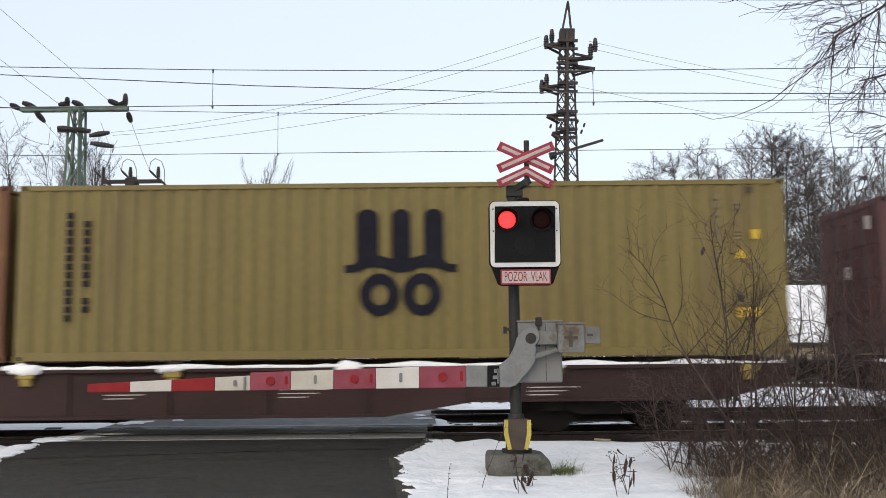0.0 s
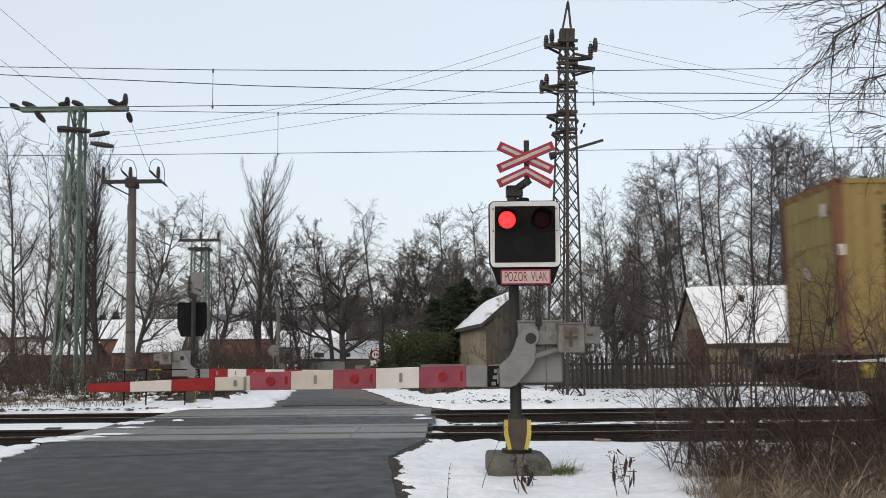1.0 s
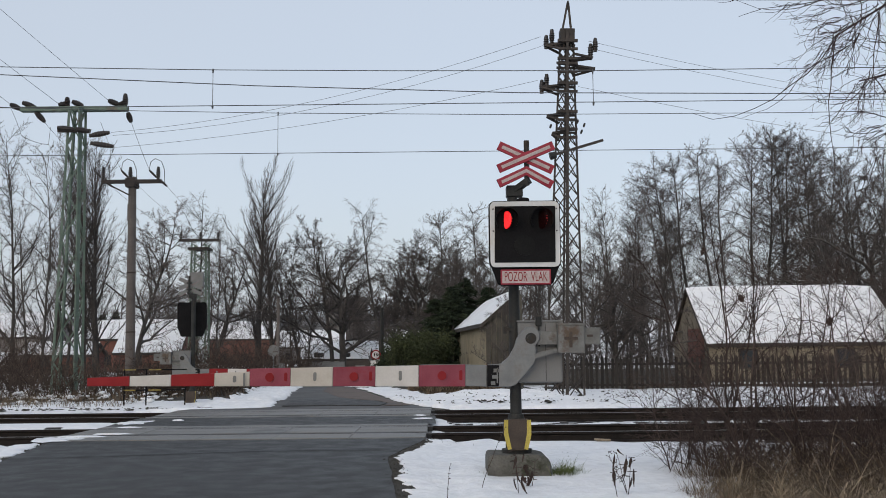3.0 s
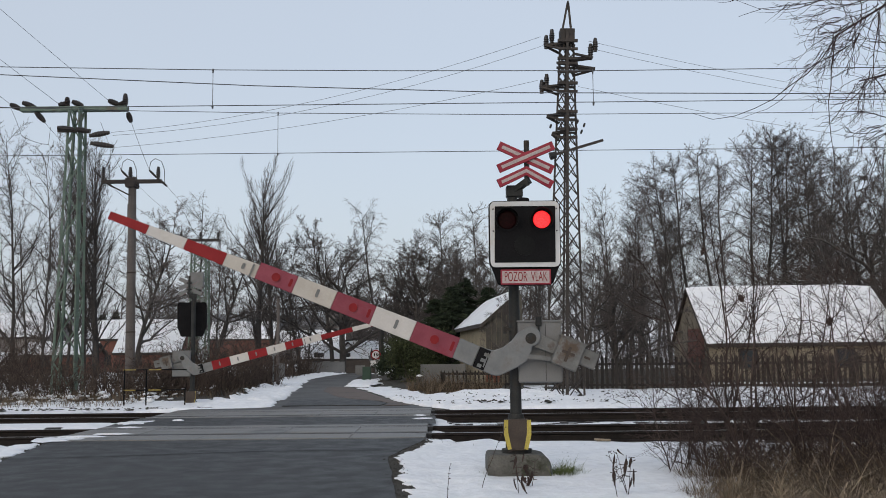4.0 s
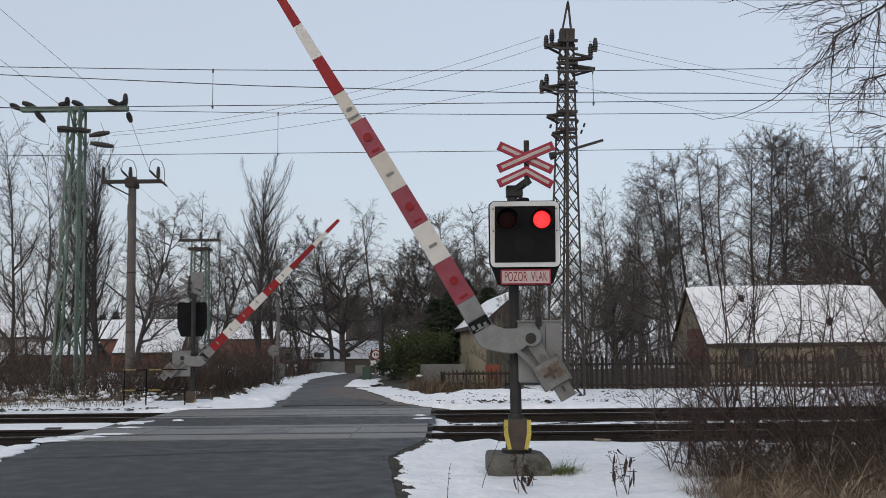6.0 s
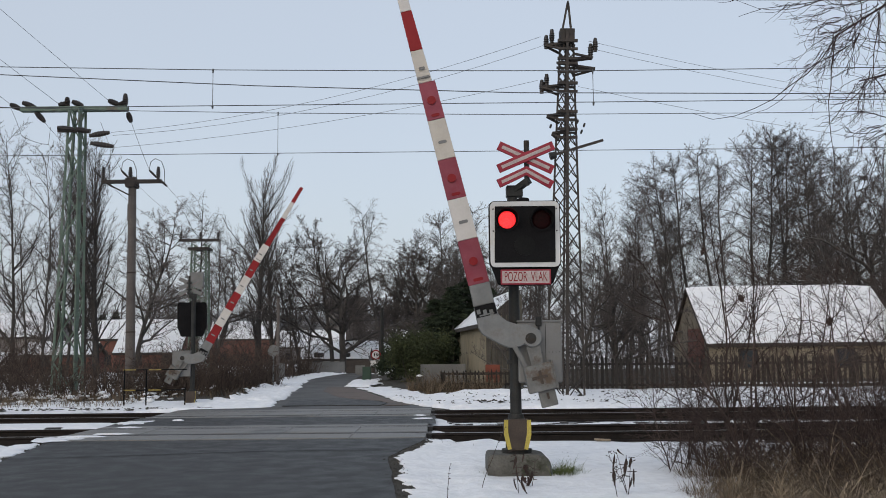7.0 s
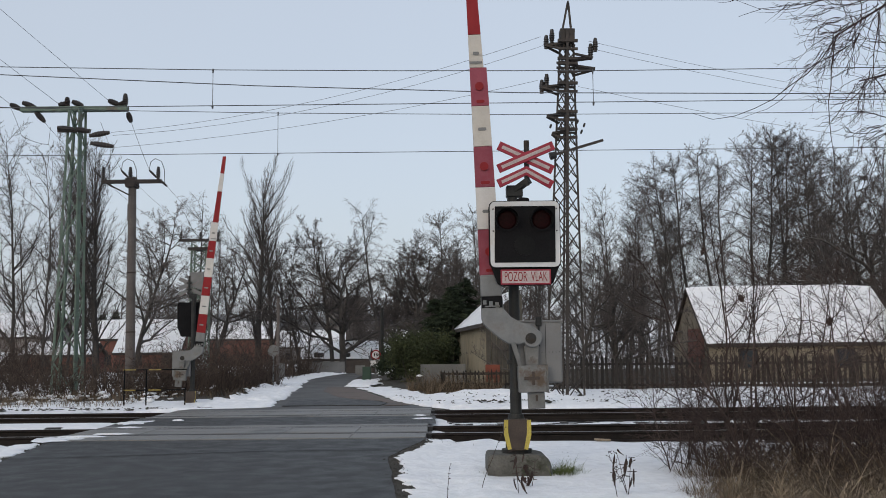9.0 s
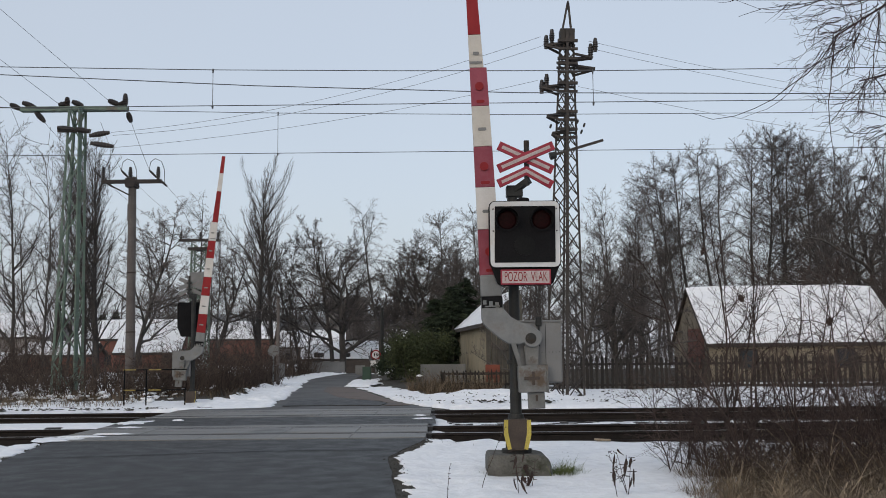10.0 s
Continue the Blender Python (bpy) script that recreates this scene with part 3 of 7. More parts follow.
for k, (x, y, rx, ry) in enumerate(((-5.9, 15.75, 0.42, 0.10), (-5.6, 16.2, 0.3, 0.07), (-5.75, 17.6, 0.16, 0.12), (-0.42, 19.2, 0.2, 0.12), (-6.05, 18.8, 0.3, 0.5), (-5.35, 19.4, 0.1, 0.1), (-0.5, 20.2, 0.1, 0.16), (-6.2, 15.3, 0.35, 0.4))):
    snow_patch(x, y, rx, ry, k + 2)


def litter(name, edge, side, y0, y1, lo, hi, n, size, seed, label, lift=0.0, flat=1.0):
    """Crumbs of mud, gravel and dead leaf along a road's edge."""
    rng = random.Random(seed)
    verts, faces = [], []
    for _ in range(n):
        y = rng.uniform(y0, y1)
        x = road_edge(edge, y) + side * (lo + (hi - lo) * rng.random() ** 1.3)
        s = size * rng.uniform(0.4, 1.3) * (2.0 if rng.random() < 0.06 else 1.0)
        z = max(ground_z(x, y), -0.025) + s * 0.25 * flat + lift
        k = len(verts)
        for _i in range(6):
            a = math.tau * _i / 6
            verts.append((x + s * math.cos(a) * rng.uniform(0.6, 1.3), y + s * math.sin(a) * rng.uniform(0.6, 1.3), z - s * 0.4))
        verts.append((x + rng.gauss(0, s * 0.2), y, z + s * flat * rng.uniform(0.1, 0.5)))
        faces += [(k + i, k + (i + 1) % 6, k + 6) for i in range(6)]
    tagged(mesh_ob(name, verts, faces, M_VERGE), label, "litter", kind="stuff")


litter("verge_litter", ROAD_R, 1, 7.2, 15.2, -0.06, 0.2, 700, 0.014, 5, "dark crumbs of mud and leaf along the road edge")
litter("verge_litter", ROAD_L, -1, 7.2, 15.2, -0.06, 0.18, 400, 0.016, 6, "dark crumbs of mud and leaf along the road edge")
litter("snow_litter", ROAD_R, 1, 23.6, 28.4, 0.3, 6.5, 220, 0.035, 7, "dark leaf and earth crumbs on the snow bank", 0.09)
litter("mud_clods", ROAD_R, 1, 24.6, 27.6, 1.6, 3.6, 90, 0.075, 17, "dark frozen mud clods on the snow bank", 0.08, 0.3)
litter("mud_clods", ROAD_L, -1, 23.75, 24.7, 1.5, 13.0, 300, 0.05, 18, "dark earth clods breaking through the snow", 0.012, 0.35)
# ---- level crossing barriers with warning lights ----
def disc(bm, cx, y, cz, r, depth, mi=0, seg=24):
    return rod(bm, (cx, y, cz), (cx, y + depth, cz), r, r, seg, mi)


def text_part(name, body, size, m, material, parent, width=None):
    cu = bpy.data.curves.new(name, "FONT")
    cu.body, cu.size, cu.extrude = body, size, 0.001
    cu.align_x, cu.align_y = "CENTER", "CENTER"
    tmp = bpy.data.objects.new(name, cu)
    me = bpy.data.meshes.new_from_object(tmp)
    bpy.data.objects.remove(tmp)
    me.materials.append(material)
    if width:
        vs = [v.co.x for v in me.vertices]
        k = width / (max(vs) - min(vs))
        for v in me.vertices:
            v.co.x *= k
    ob = new(name, me)
    ob.parent, ob.matrix_basis = parent, m
    return ob


def barrier(m, stripes, label, base_drop=0.0, side=1):
    """Origin at the foot of the pole; the lights look towards -y, the boom reaches towards -x."""
    top = empty("crossing_barrier", m, label, "crossing barrier", "barriers of the level crossing")
    bm = B()
    prism(bm, [(-0.345, -0.05), (0.365, -0.05), (0.355, 0.17), (0.31, 0.235), (0.22, 0.258), (-0.325, 0.262), (-0.345, 0.22)], -0.3, 0.3, bevel=0.015)
    part("concrete_base", bm, M_CONC, top, "weathered concrete footing block", m=pose(0, 0, -base_drop))
    bm = B()
    rod(bm, (0, 0, 0.25), (0, 0, 3.31), 0.066, 0.06, 16)
    rod(bm, (0, 0, 0.26), (0, 0, 0.30), 0.17, 0.17, 16)
    for a in range(4):
        an = radians(45 + 90 * a)
        rod(bm, (0.14 * math.cos(an), 0.14 * math.sin(an), 0.28), (0.14 * math.cos(an), 0.14 * math.sin(an), 0.36), 0.018, None, 8)
    rod(bm, (0, 0, 0.62), (0, 0, 0.69), 0.1, 0.085, 16)
    part("pole", bm, M_POLE, top, "dark painted steel pole", smooth=False)
    # striped guard plates round the foot
    gy = 0.0 if side > 0 else 0.288
    bm = B()
    prism(bm, [(-0.14, 0.64), (0.13, 0.64), (0.15, 0.55), (0.15, 0.47), (0.11, 0.30), (-0.10, 0.30), (-0.15, 0.47), (-0.155, 0.55)], -0.20 + gy, -0.08 + gy, bevel=0.006)
    guard = part("guard_plate", bm, M_BROWNPLATE, top, "brown guard plate with yellow stripes")
    for s in (-1, 1):
        bm = B()
        prism(bm, [(s * 0.150, 0.635), (s * 0.104, 0.635), (s * 0.106, 0.50), (s * 0.070, 0.315), (s * 0.112, 0.305), (s * 0.152, 0.47)], -0.208 + gy * 1.42, -0.201 + gy * 1.42)
        part("stripe", bm, M_YELLOW, guard, "yellow stripe")
    # light head
    y0 = -0.36
    bm = B()
    prism(bm, rounded(-0.28, 0.50, 2.335, 3.075, 0.06), y0, y0 + 0.03, 0)
    head = part("light_board", bm, M_WHITE, top, "black warning light board with white reflective border")
    bm = B()
    prism(bm, rounded(-0.292, 0.512, 2.323, 3.087, 0.07), y0 + 0.031, y0 + 0.12)
    prism(bm, [(-0.27, 2.34), (0.49, 2.34), (0.42, 2.15), (0.38, 2.13), (-0.16, 2.13), (-0.20, 2.15)], y0 + 0.035, y0 + 0.10)
    beam(bm, (0.05, y0 + 0.1, 2.6), (0.0, 0, 2.6), 0.07)
    beam(bm, (0.05, y0 + 0.1, 2.95), (0.0, 0, 2.95), 0.07)
    prism(bm, [(0.02, 3.086), (0.17, 3.086), (0.16, 3.12), (0.09, 3.13), (0.03, 3.11)], y0 + 0.04, y0 + 0.11)
    part("housing", bm, M_BLACK, head, "black back housing")
    bm = B()
    prism(bm, [(-0.235, 2.385), (0.445, 2.385), (0.455, 3.02), (-0.225, 3.02)], y0 - 0.012, y0 - 0.002, bevel=0.003)
    part("panel", bm, M_BLACK, head)
    for px in (-0.245, 0.467):
        for pz in (2.74, 2.99):
            bm = B()
            disc(bm, px, y0 - 0.006, pz, 0.009, 0.008, seg=8)
            part("screw", bm, M_POLE, head)
    lamps = []
    for lx in (-0.092, 0.297):
        bm = B()
        # open visor tube above the lens
        n = 18
        for k in range(n):
            a0, a1 = radians(-35 + 250 * k / n), radians(-35 + 250 * (k + 1) / n)
            quad = []
            for r, yy, a in ((0.128, y0 - 0.012, a0), (0.128, y0 - 0.012, a1), (0.133, y0 - 0.13, a1), (0.133, y0 - 0.13, a0)):
                quad.append((lx + r * math.cos(a), yy, 2.862 + r * math.sin(a)))
            inner = [(lx + (x - lx) * 0.95, y, 2.862 + (z - 2.862) * 0.95) for x, y, z in quad]
            v = [bm.verts.new(p) for p in quad]
            w = [bm.verts.new(p) for p in inner]
            bm.faces.new(v)
            bm.faces.new(w[::-1])
            bm.faces.new((v[3], v[2], w[2], w[3]))
        part("visor", bm, M_BLACK, head)
        bm = B()
        # ring that holds the turning lens
        n = 24
        for k in range(n):
            a0, a1 = math.tau * k / n, math.tau * (k + 1) / n
            pts = [(0.128, a0), (0.128, a1), (0.108, a1), (0.108, a0)]
            bm.faces.new([bm.verts.new((lx + r * math.cos(a), y0 - 0.034, 2.862 + r * math.sin(a))) for r, a in pts])
        part("lens_ring", bm, M_BLACK, head)
        # lens: a shallow disc, one side lit, one side dark
        bm = B()
        rings = [(0.106, 0.0), (0.100, 0.006), (0.094, 0.012), (0.062, 0.017), (0.03, 0.019)]
        for s, mi in ((-1, 1), (1, 0)):
            prev = None
            for k, (r, d) in enumerate(rings):
                vs = [bm.verts.new((r * math.cos(math.tau * i / 20), s * d, r * math.sin(math.tau * i / 20))) for i in range(20)]
                if prev:
                    for i in range(20):
                        f = bm.faces.new((prev[i], prev[(i + 1) % 20], vs[(i + 1) % 20], vs[i]))
                        f.material_index = 0 if mi == 0 or k < 2 else (1 if k < 3 else 2)
                prev = vs
            f = bm.faces.new(prev)
            f.material_index = 2 if mi else 0
        bmesh.ops.recalc_face_normals(bm, faces=bm.faces)
        lens = part("signal_lens", bm, [M_LENS_OFF, M_LENS_ON, M_LENS_CORE], head, "round red signal lens")
        lens.matrix_basis = pose(lx, y0 - 0.033, 2.862, 0, 0, 180)
        lamps.append((lens, lx, y0 - 0.033, 2.862))
    bm = B()
    disc(bm, 0.105, y0 - 0.02, 2.575, 0.115, 0.009, seg=28)
    part("blind_cover", bm, M_BLIND, head)
    # sign plate
    bm = B()
    prism(bm, [(-0.172, 2.135), (0.388, 2.135), (0.388, 2.305), (-0.172, 2.305)], y0 - 0.022, y0 - 0.012, bevel=0.003)
    plate = part("sign_plate", bm, M_PINKRED, head, "white warning plate with red border and red words")
    bm = B()
    prism(bm, [(-0.155, 2.152), (0.371, 2.152), (0.371, 2.288), (-0.155, 2.288)], y0 - 0.027, y0 - 0.0221)
    part("face", bm, M_PLATEFACE, plate)
    text_part("words", "POZOR  VLAK", 0.15, pose(0.108, y0 - 0.0275, 2.22, 90, 0, 0), M_RED, plate, 0.475)
    # crossbuck: two crossed boards and a chevron below, red with white inlay
    def buck(cx, cz, pts, w, y):
        def band(k, inset):
            """The board's outline along pts, k times its width, shortened at both ends."""
            ps = [Vector((cx + x, cz + z)) for x, z in pts]
            ps[0] += (ps[1] - ps[0]).normalized() * inset
            ps[-1] += (ps[-2] - ps[-1]).normalized() * inset
            up, lo = [], []
            for i, q in enumerate(ps):
                d = (ps[min(i + 1, len(ps) - 1)] - ps[max(i - 1, 0)]).normalized()
                n = Vector((-d.y, d.x)) * w * k / 2
                if 0 < i < len(ps) - 1:
                    n *= 1.08
                up.append(tuple(q + n))
                lo.append(tuple(q - n))
            return up + lo[::-1]

        bm = B()
        prism(bm, band(1.0, 0), y, y + 0.02, bevel=0.004)
        board = part("crossbuck_board", bm, M_PINKRED, top, "red edged white warning board")
        bm = B()
        prism(bm, band(0.36, 0.045), y - 0.005, y - 0.0005)
        part("inlay", bm, M_PLATEFACE, board)
        bm = B()
        prism(bm, band(1.0, 0), y + 0.0205, y + 0.026)
        part("back_sheet", bm, M_GREYPAINT, board)

    buck(0.155, 3.605, [(-0.315, 0.155), (0.305, -0.14)], 0.105, -0.185)
    buck(0.155, 3.604, [(-0.325, -0.125), (0.315, 0.145)], 0.104, -0.215)
    buck(0.155, 3.43, [(-0.325, -0.12), (0.0, 0.03), (0.295, -0.14)], 0.10, -0.185)
    bm = B()
    rod(bm, (0.165, -0.13, 3.30), (0.165, -0.13, 3.82), 0.032, None, 10)
    beam(bm, (0.02, -0.03, 3.25), (0.19, -0.13, 3.36), 0.09, 0.06)
    box(bm, -0.07, 0.12, -0.08, 0.08, 3.18, 3.31, 0.01)
    box(bm, 0.09, 0.24, -0.165, -0.11, 3.42, 3.46)
    box(bm, 0.09, 0.24, -0.165, -0.11, 3.60, 3.64)
    part("crossbuck_bracket", bm, M_POLE, top, "dark steel bracket")
    # drive cabinet
    bm = B()
    box(bm, 0.03, 0.53, -0.10, 0.14, 1.04, 1.735, 0.02)
    box(bm, 0.02, 0.54, -0.115, 0.155, 1.725, 1.745, 0.006)
    cab = part("drive_cabinet", bm, M_GREYPAINT, top, "grey painted drive cabinet")
    bm = B()
    box(bm, 0.23, 0.30, -0.14, -0.10, 1.68, 1.78, 0.01)
    box(bm, 0.255, 0.275, -0.135, -0.10, 1.45, 1.70)
    part("latch", bm, M_POLE, cab)
    bm = B()
    box(bm, -0.10, 0.03, -0.05, 0.05, 1.63, 1.665)
    box(bm, -0.13, -0.09, -0.03, 0.03, 1.60, 1.68)
    part("clamp", bm, M_POLE, cab)
    bm = B()
    box(bm, -0.09, 0.04, -0.05, 0.05, 1.25, 1.30)
    part("clamp", bm, M_POLE, cab)
    bm = B()
    box(bm, 0.34, 0.345, -0.104, -0.099, 1.06, 1.70)
    for k in range(6):
        disc(bm, 0.30 + 0.04 * k, -0.104, 1.385, 0.005, 0.004, seg=6)
    part("door_seam", bm, M_POLE, cab)
    # boom: a cranked arm that turns on the pivot, with counterweight and striped boom
    px, pz, py = 0.165 if side > 0 else 0.23, 1.54, -0.16 * side
    arm_m = Matrix.Translation((px, py, pz))
    bm = B()
    # fork arm, in the space of the pivot
    outline = []
    for k in range(9):
        a = radians(-60 + 180 * k / 8)
        outline.append((0.115 * math.cos(a) - 0.01, 0.115 * math.sin(a) + 0.02))
    outline += [(-0.16, 0.0), (-0.185, -0.10), (-0.25, -0.21), (-0.34, -0.285), (-0.43, -0.295), (-0.49, -0.295), (-0.49, -0.54), (-0.24, -0.545), (-0.17, -0.52), (-0.02, -0.36), (0.05, -0.26), (0.065, -0.13)]
    prism(bm, outline, -0.06, 0.02, bevel=0.01)
    arm = part("boom_arm", bm, M_GALV, top, "galvanised cranked boom arm", m=arm_m)
    arm.scale = (1, side, 1)
    bm = B()
    prism(bm, [(0.05, 0.09), (0.34, 0.075), (0.34, -0.065), (0.08, -0.075)], -0.03, 0.0, bevel=0.006)
    box(bm, 0.12, 0.13, -0.04, -0.03, -0.06, 0.07)
    for k in range(3):
        box(bm, 0.15 + 0.05 * k, 0.175 + 0.05 * k, -0.038, -0.03, -0.02, 0.02)
    beam(bm, (0.30, -0.03, -0.13), (0.04, -0.03, -0.20), 0.06, 0.05)
    part("lever", bm, M_WEATHERED, arm)
    bm = B()
    box(bm, 0.30, 0.60, -0.11, 0.03, -0.165, 0.155, 0.012)
    box(bm, 0.29, 0.61, -0.12, 0.035, 0.15, 0.172, 0.004)
    box(bm, 0.60, 0.785, -0.06, 0.0, -0.065, 0.125, 0.01)
    weight = part("counterweight", bm, M_WEATHERED, arm, "weathered grey counterweight block with rust stains")
    for q in ((0.37, 0.52, -0.118, -0.11, -0.015, 0.018), (0.425, 0.46, -0.122, -0.11, -0.10, 0.075), (0.63, 0.70, -0.068, -0.06, 0.02, 0.045)):
        bm = B()
        box(bm, *q)
        part("slot", bm, M_BROWNPLATE, weight)
    bm = B()
    disc(bm, 0.0, -0.075, 0.0, 0.04, 0.02)
    disc(bm, 0.0, -0.07, 0.0, 0.062, 0.012)
    part("pivot_cap", bm, M_POLE, arm)
    bm = B()
    box(bm, -0.49, -0.36, -0.066, -0.06, -0.535, -0.30)
    part("clamp", bm, M_BLACK, arm, "black clamp strap")
    bm = B()
    for k in range(3):
        box(bm, -0.45 + 0.015 * k, -0.40 + 0.02 * k, -0.07, -0.066, -0.52 + 0.07 * k, -0.48 + 0.07 * k)
    box(bm, -0.385, -0.37, -0.07, -0.066, -0.5, -0.33)
    part("bolt_plate", bm, M_GALV, arm)
    bm = B()
    prism(bm, [(-0.49, -0.30), (-0.735, -0.295), (-0.735, -0.535), (-0.49, -0.54)], -0.045, 0.01, bevel=0.008)
    for bz in (-0.36, -0.46):
        disc(bm, -0.65, -0.055, bz, 0.015, 0.01, seg=8)
    part("boom_socket", bm, M_GALV, arm, "galvanised boom socket")
    # boom: bottom edge straight, top edge tapers, the tip section is slimmer
    total = stripes[-1][0] - stripes[0][0]
    for k in range(len(stripes) - 1):
        u0, _ = stripes[k]
        u1, material = stripes[k + 1]
        slim = k >= (5 if side > 0 else 6)
        def hh(u):
            t = (u - stripes[0][0]) / total
            return (0.245 - 0.085 * t) if not slim else (0.155 - 0.062 * (t - 0.62) / 0.38)
        drop = 0.0035
        b0, b1 = -0.54 - drop * u0, -0.54 - drop * u1
        bm = B()
        prism(bm, [(-0.735 - u0, b0), (-0.735 - u0, b0 + hh(u0)), (-0.735 - u1 + 0.003, b1 + hh(u1)), (-0.735 - u1 + 0.003, b1)], -0.04 if not slim else -0.03, 0.0, bevel=0.004)
        seg = part("boom_stripe", bm, material, arm)
        if material is M_PINK and k < 5:
            um = (u0 + u1) / 2
            bm = B()
            disc(bm, -0.735 - um, -0.055, b0 + hh(um) * 0.5, 0.05, 0.014)
            part("reflector", bm, M_RED, seg, "round red boom light")
        if k < 6:
            bm = B()
            us = u0 + 0.05 if material is M_PINK else u0 + (u1 - u0) * 0.42
            prism(bm, rounded(-0.735 - us - 0.018, -0.735 - us + 0.018, b0 + hh(us) * 0.28, b0 + hh(us) * 0.75, 0.016, 3), -0.047, -0.0405)
            part("slot", bm, M_RED if material is M_PINK else M_GREYPAINT, seg)
    bm = B()
    beam(bm, (-0.735 - stripes[5][0] - 0.06, -0.046, -0.55), (-0.735 - stripes[5][0] - 0.06, -0.046, -0.40), 0.02, 0.012)
    part("joint_clamp", bm, M_GREYPAINT, arm)
    return top, arm, arm_m, lamps


NEAR_STRIPES = [(0, None), (0.525, M_PINK), (1.011, M_BOOMWHITE), (1.487, M_PINK), (1.963, M_CREAM), (2.420, M_PINK), (2.819, M_CREAM), (3.305, M_RED), (3.771, M_BOOMWHITE), (4.248, M_RED)]
FAR_STRIPES = [(0, None), (0.51, M_RED), (1.02, M_BOOMWHITE), (1.54, M_RED), (2.06, M_BOOMWHITE), (2.55, M_RED), (3.07, M_BOOMWHITE), (3.95, M_RED), (4.46, M_BOOMWHITE), (4.95, M_RED)]
NEAR_BASE = pose(0.812, 11.0, -0.07)
FAR_BASE = pose(-6.93, 26.5, -0.32, 0, 0, 180)
near_barrier, near_arm, near_arm_m, near_lamps = barrier(NEAR_BASE, NEAR_STRIPES, "crossing barrier with red flashing light and striped rising boom")
far_barrier, far_arm, far_arm_m, far_lamps = barrier(FAR_BASE, FAR_STRIPES, "second crossing barrier with longer red and white boom", 0.2, -1)
# ---- freight train ----
TRAIN = []
SIDE_Y, DECK_Z = 15.5, 1.215


def corrugated(length, z0, z1, depth=0.036, pitch=0.278):
    """A sheet of trapezoid corrugation along x, facing -y."""
    xs, x = [], 0.0
    while x < length:
        for dx, d in ((0, 0), (0.07, 0), (0.139, depth), (0.209, depth)):
            if x + dx <= length:
                xs.append((x + dx, d))
        x += pitch
    xs.append((length, 0))
    verts = [(x, d, z0) for x, d in xs] + [(x, d, z1) for x, d in xs]
    n = len(xs)
    return verts, [(i, i + 1, n + i + 1, n + i) for i in range(n - 1)]


def shape_part(name, outlines, y0, y1, material, parent, label=""):
    bm = B()
    for o in outlines:
        prism(bm, o, y0, y1)
    return part(name, bm, material, parent, label)


def logo(parent, cx, cz):
    """The shipping line's mark, as plain dark shapes: three round-topped bars, a wavy line, two rings."""
    k = 1 / 109.0
    bars = []
    for x0, x1 in ((-78, -40), (-15, 17), (42, 76)):
        o = [(cx + x1 * k, cz + 8 * k), (cx + x0 * k, cz + 8 * k)]
        for i in range(9):
            a = math.pi * (1 - i / 8)
            o.append((cx + ((x0 + x1) / 2 + (x1 - x0) / 2 * math.cos(a)) * k, cz + (86 + 14 * math.sin(a)) * k))
        bars.append(o)
    wave_top, wave_bot = [], []
    for i in range(25):
        u = -100 + 200 * i / 24
        w = 5 * math.cos(u / 100 * math.tau * 1.05) * -1
        edge = 5 if abs(u) > 82 else 13
        wave_top.append((cx + u * k, cz + (w + edge) * k))
        wave_bot.append((cx + u * k, cz + (w - 9) * k))
    bars.append(wave_top + wave_bot[::-1])
    mark = shape_part("emblem", bars[-1:], -0.006, -0.002, M_DECAL, parent, "dark blue shipping emblem of plain shapes")
    for o in bars[:-1]:
        shape_part("emblem_bar", [o], -0.0085, -0.002, M_DECAL, mark)
    for rx in (-38, 37):
        n = 26
        verts, faces = [], []
        for i in range(n):
            c, w = math.cos(math.tau * i / n), math.sin(math.tau * i / n)
            for r0, r1, yy in ((35, 38, -0.006), (15, 19, -0.006), (15, 19, -0.002), (35, 38, -0.002)):
                verts.append((cx + (rx + r0 * c) * k, yy, cz + (-53 + r1 * w) * k))
        for i in range(n):
            for q in range(4):
                faces.append((i * 4 + q, i * 4 + (q + 1) % 4, ((i + 1) % n) * 4 + (q + 1) % 4, ((i + 1) % n) * 4 + q))
        mesh_ob("ring", verts, faces, M_DECAL, mark)


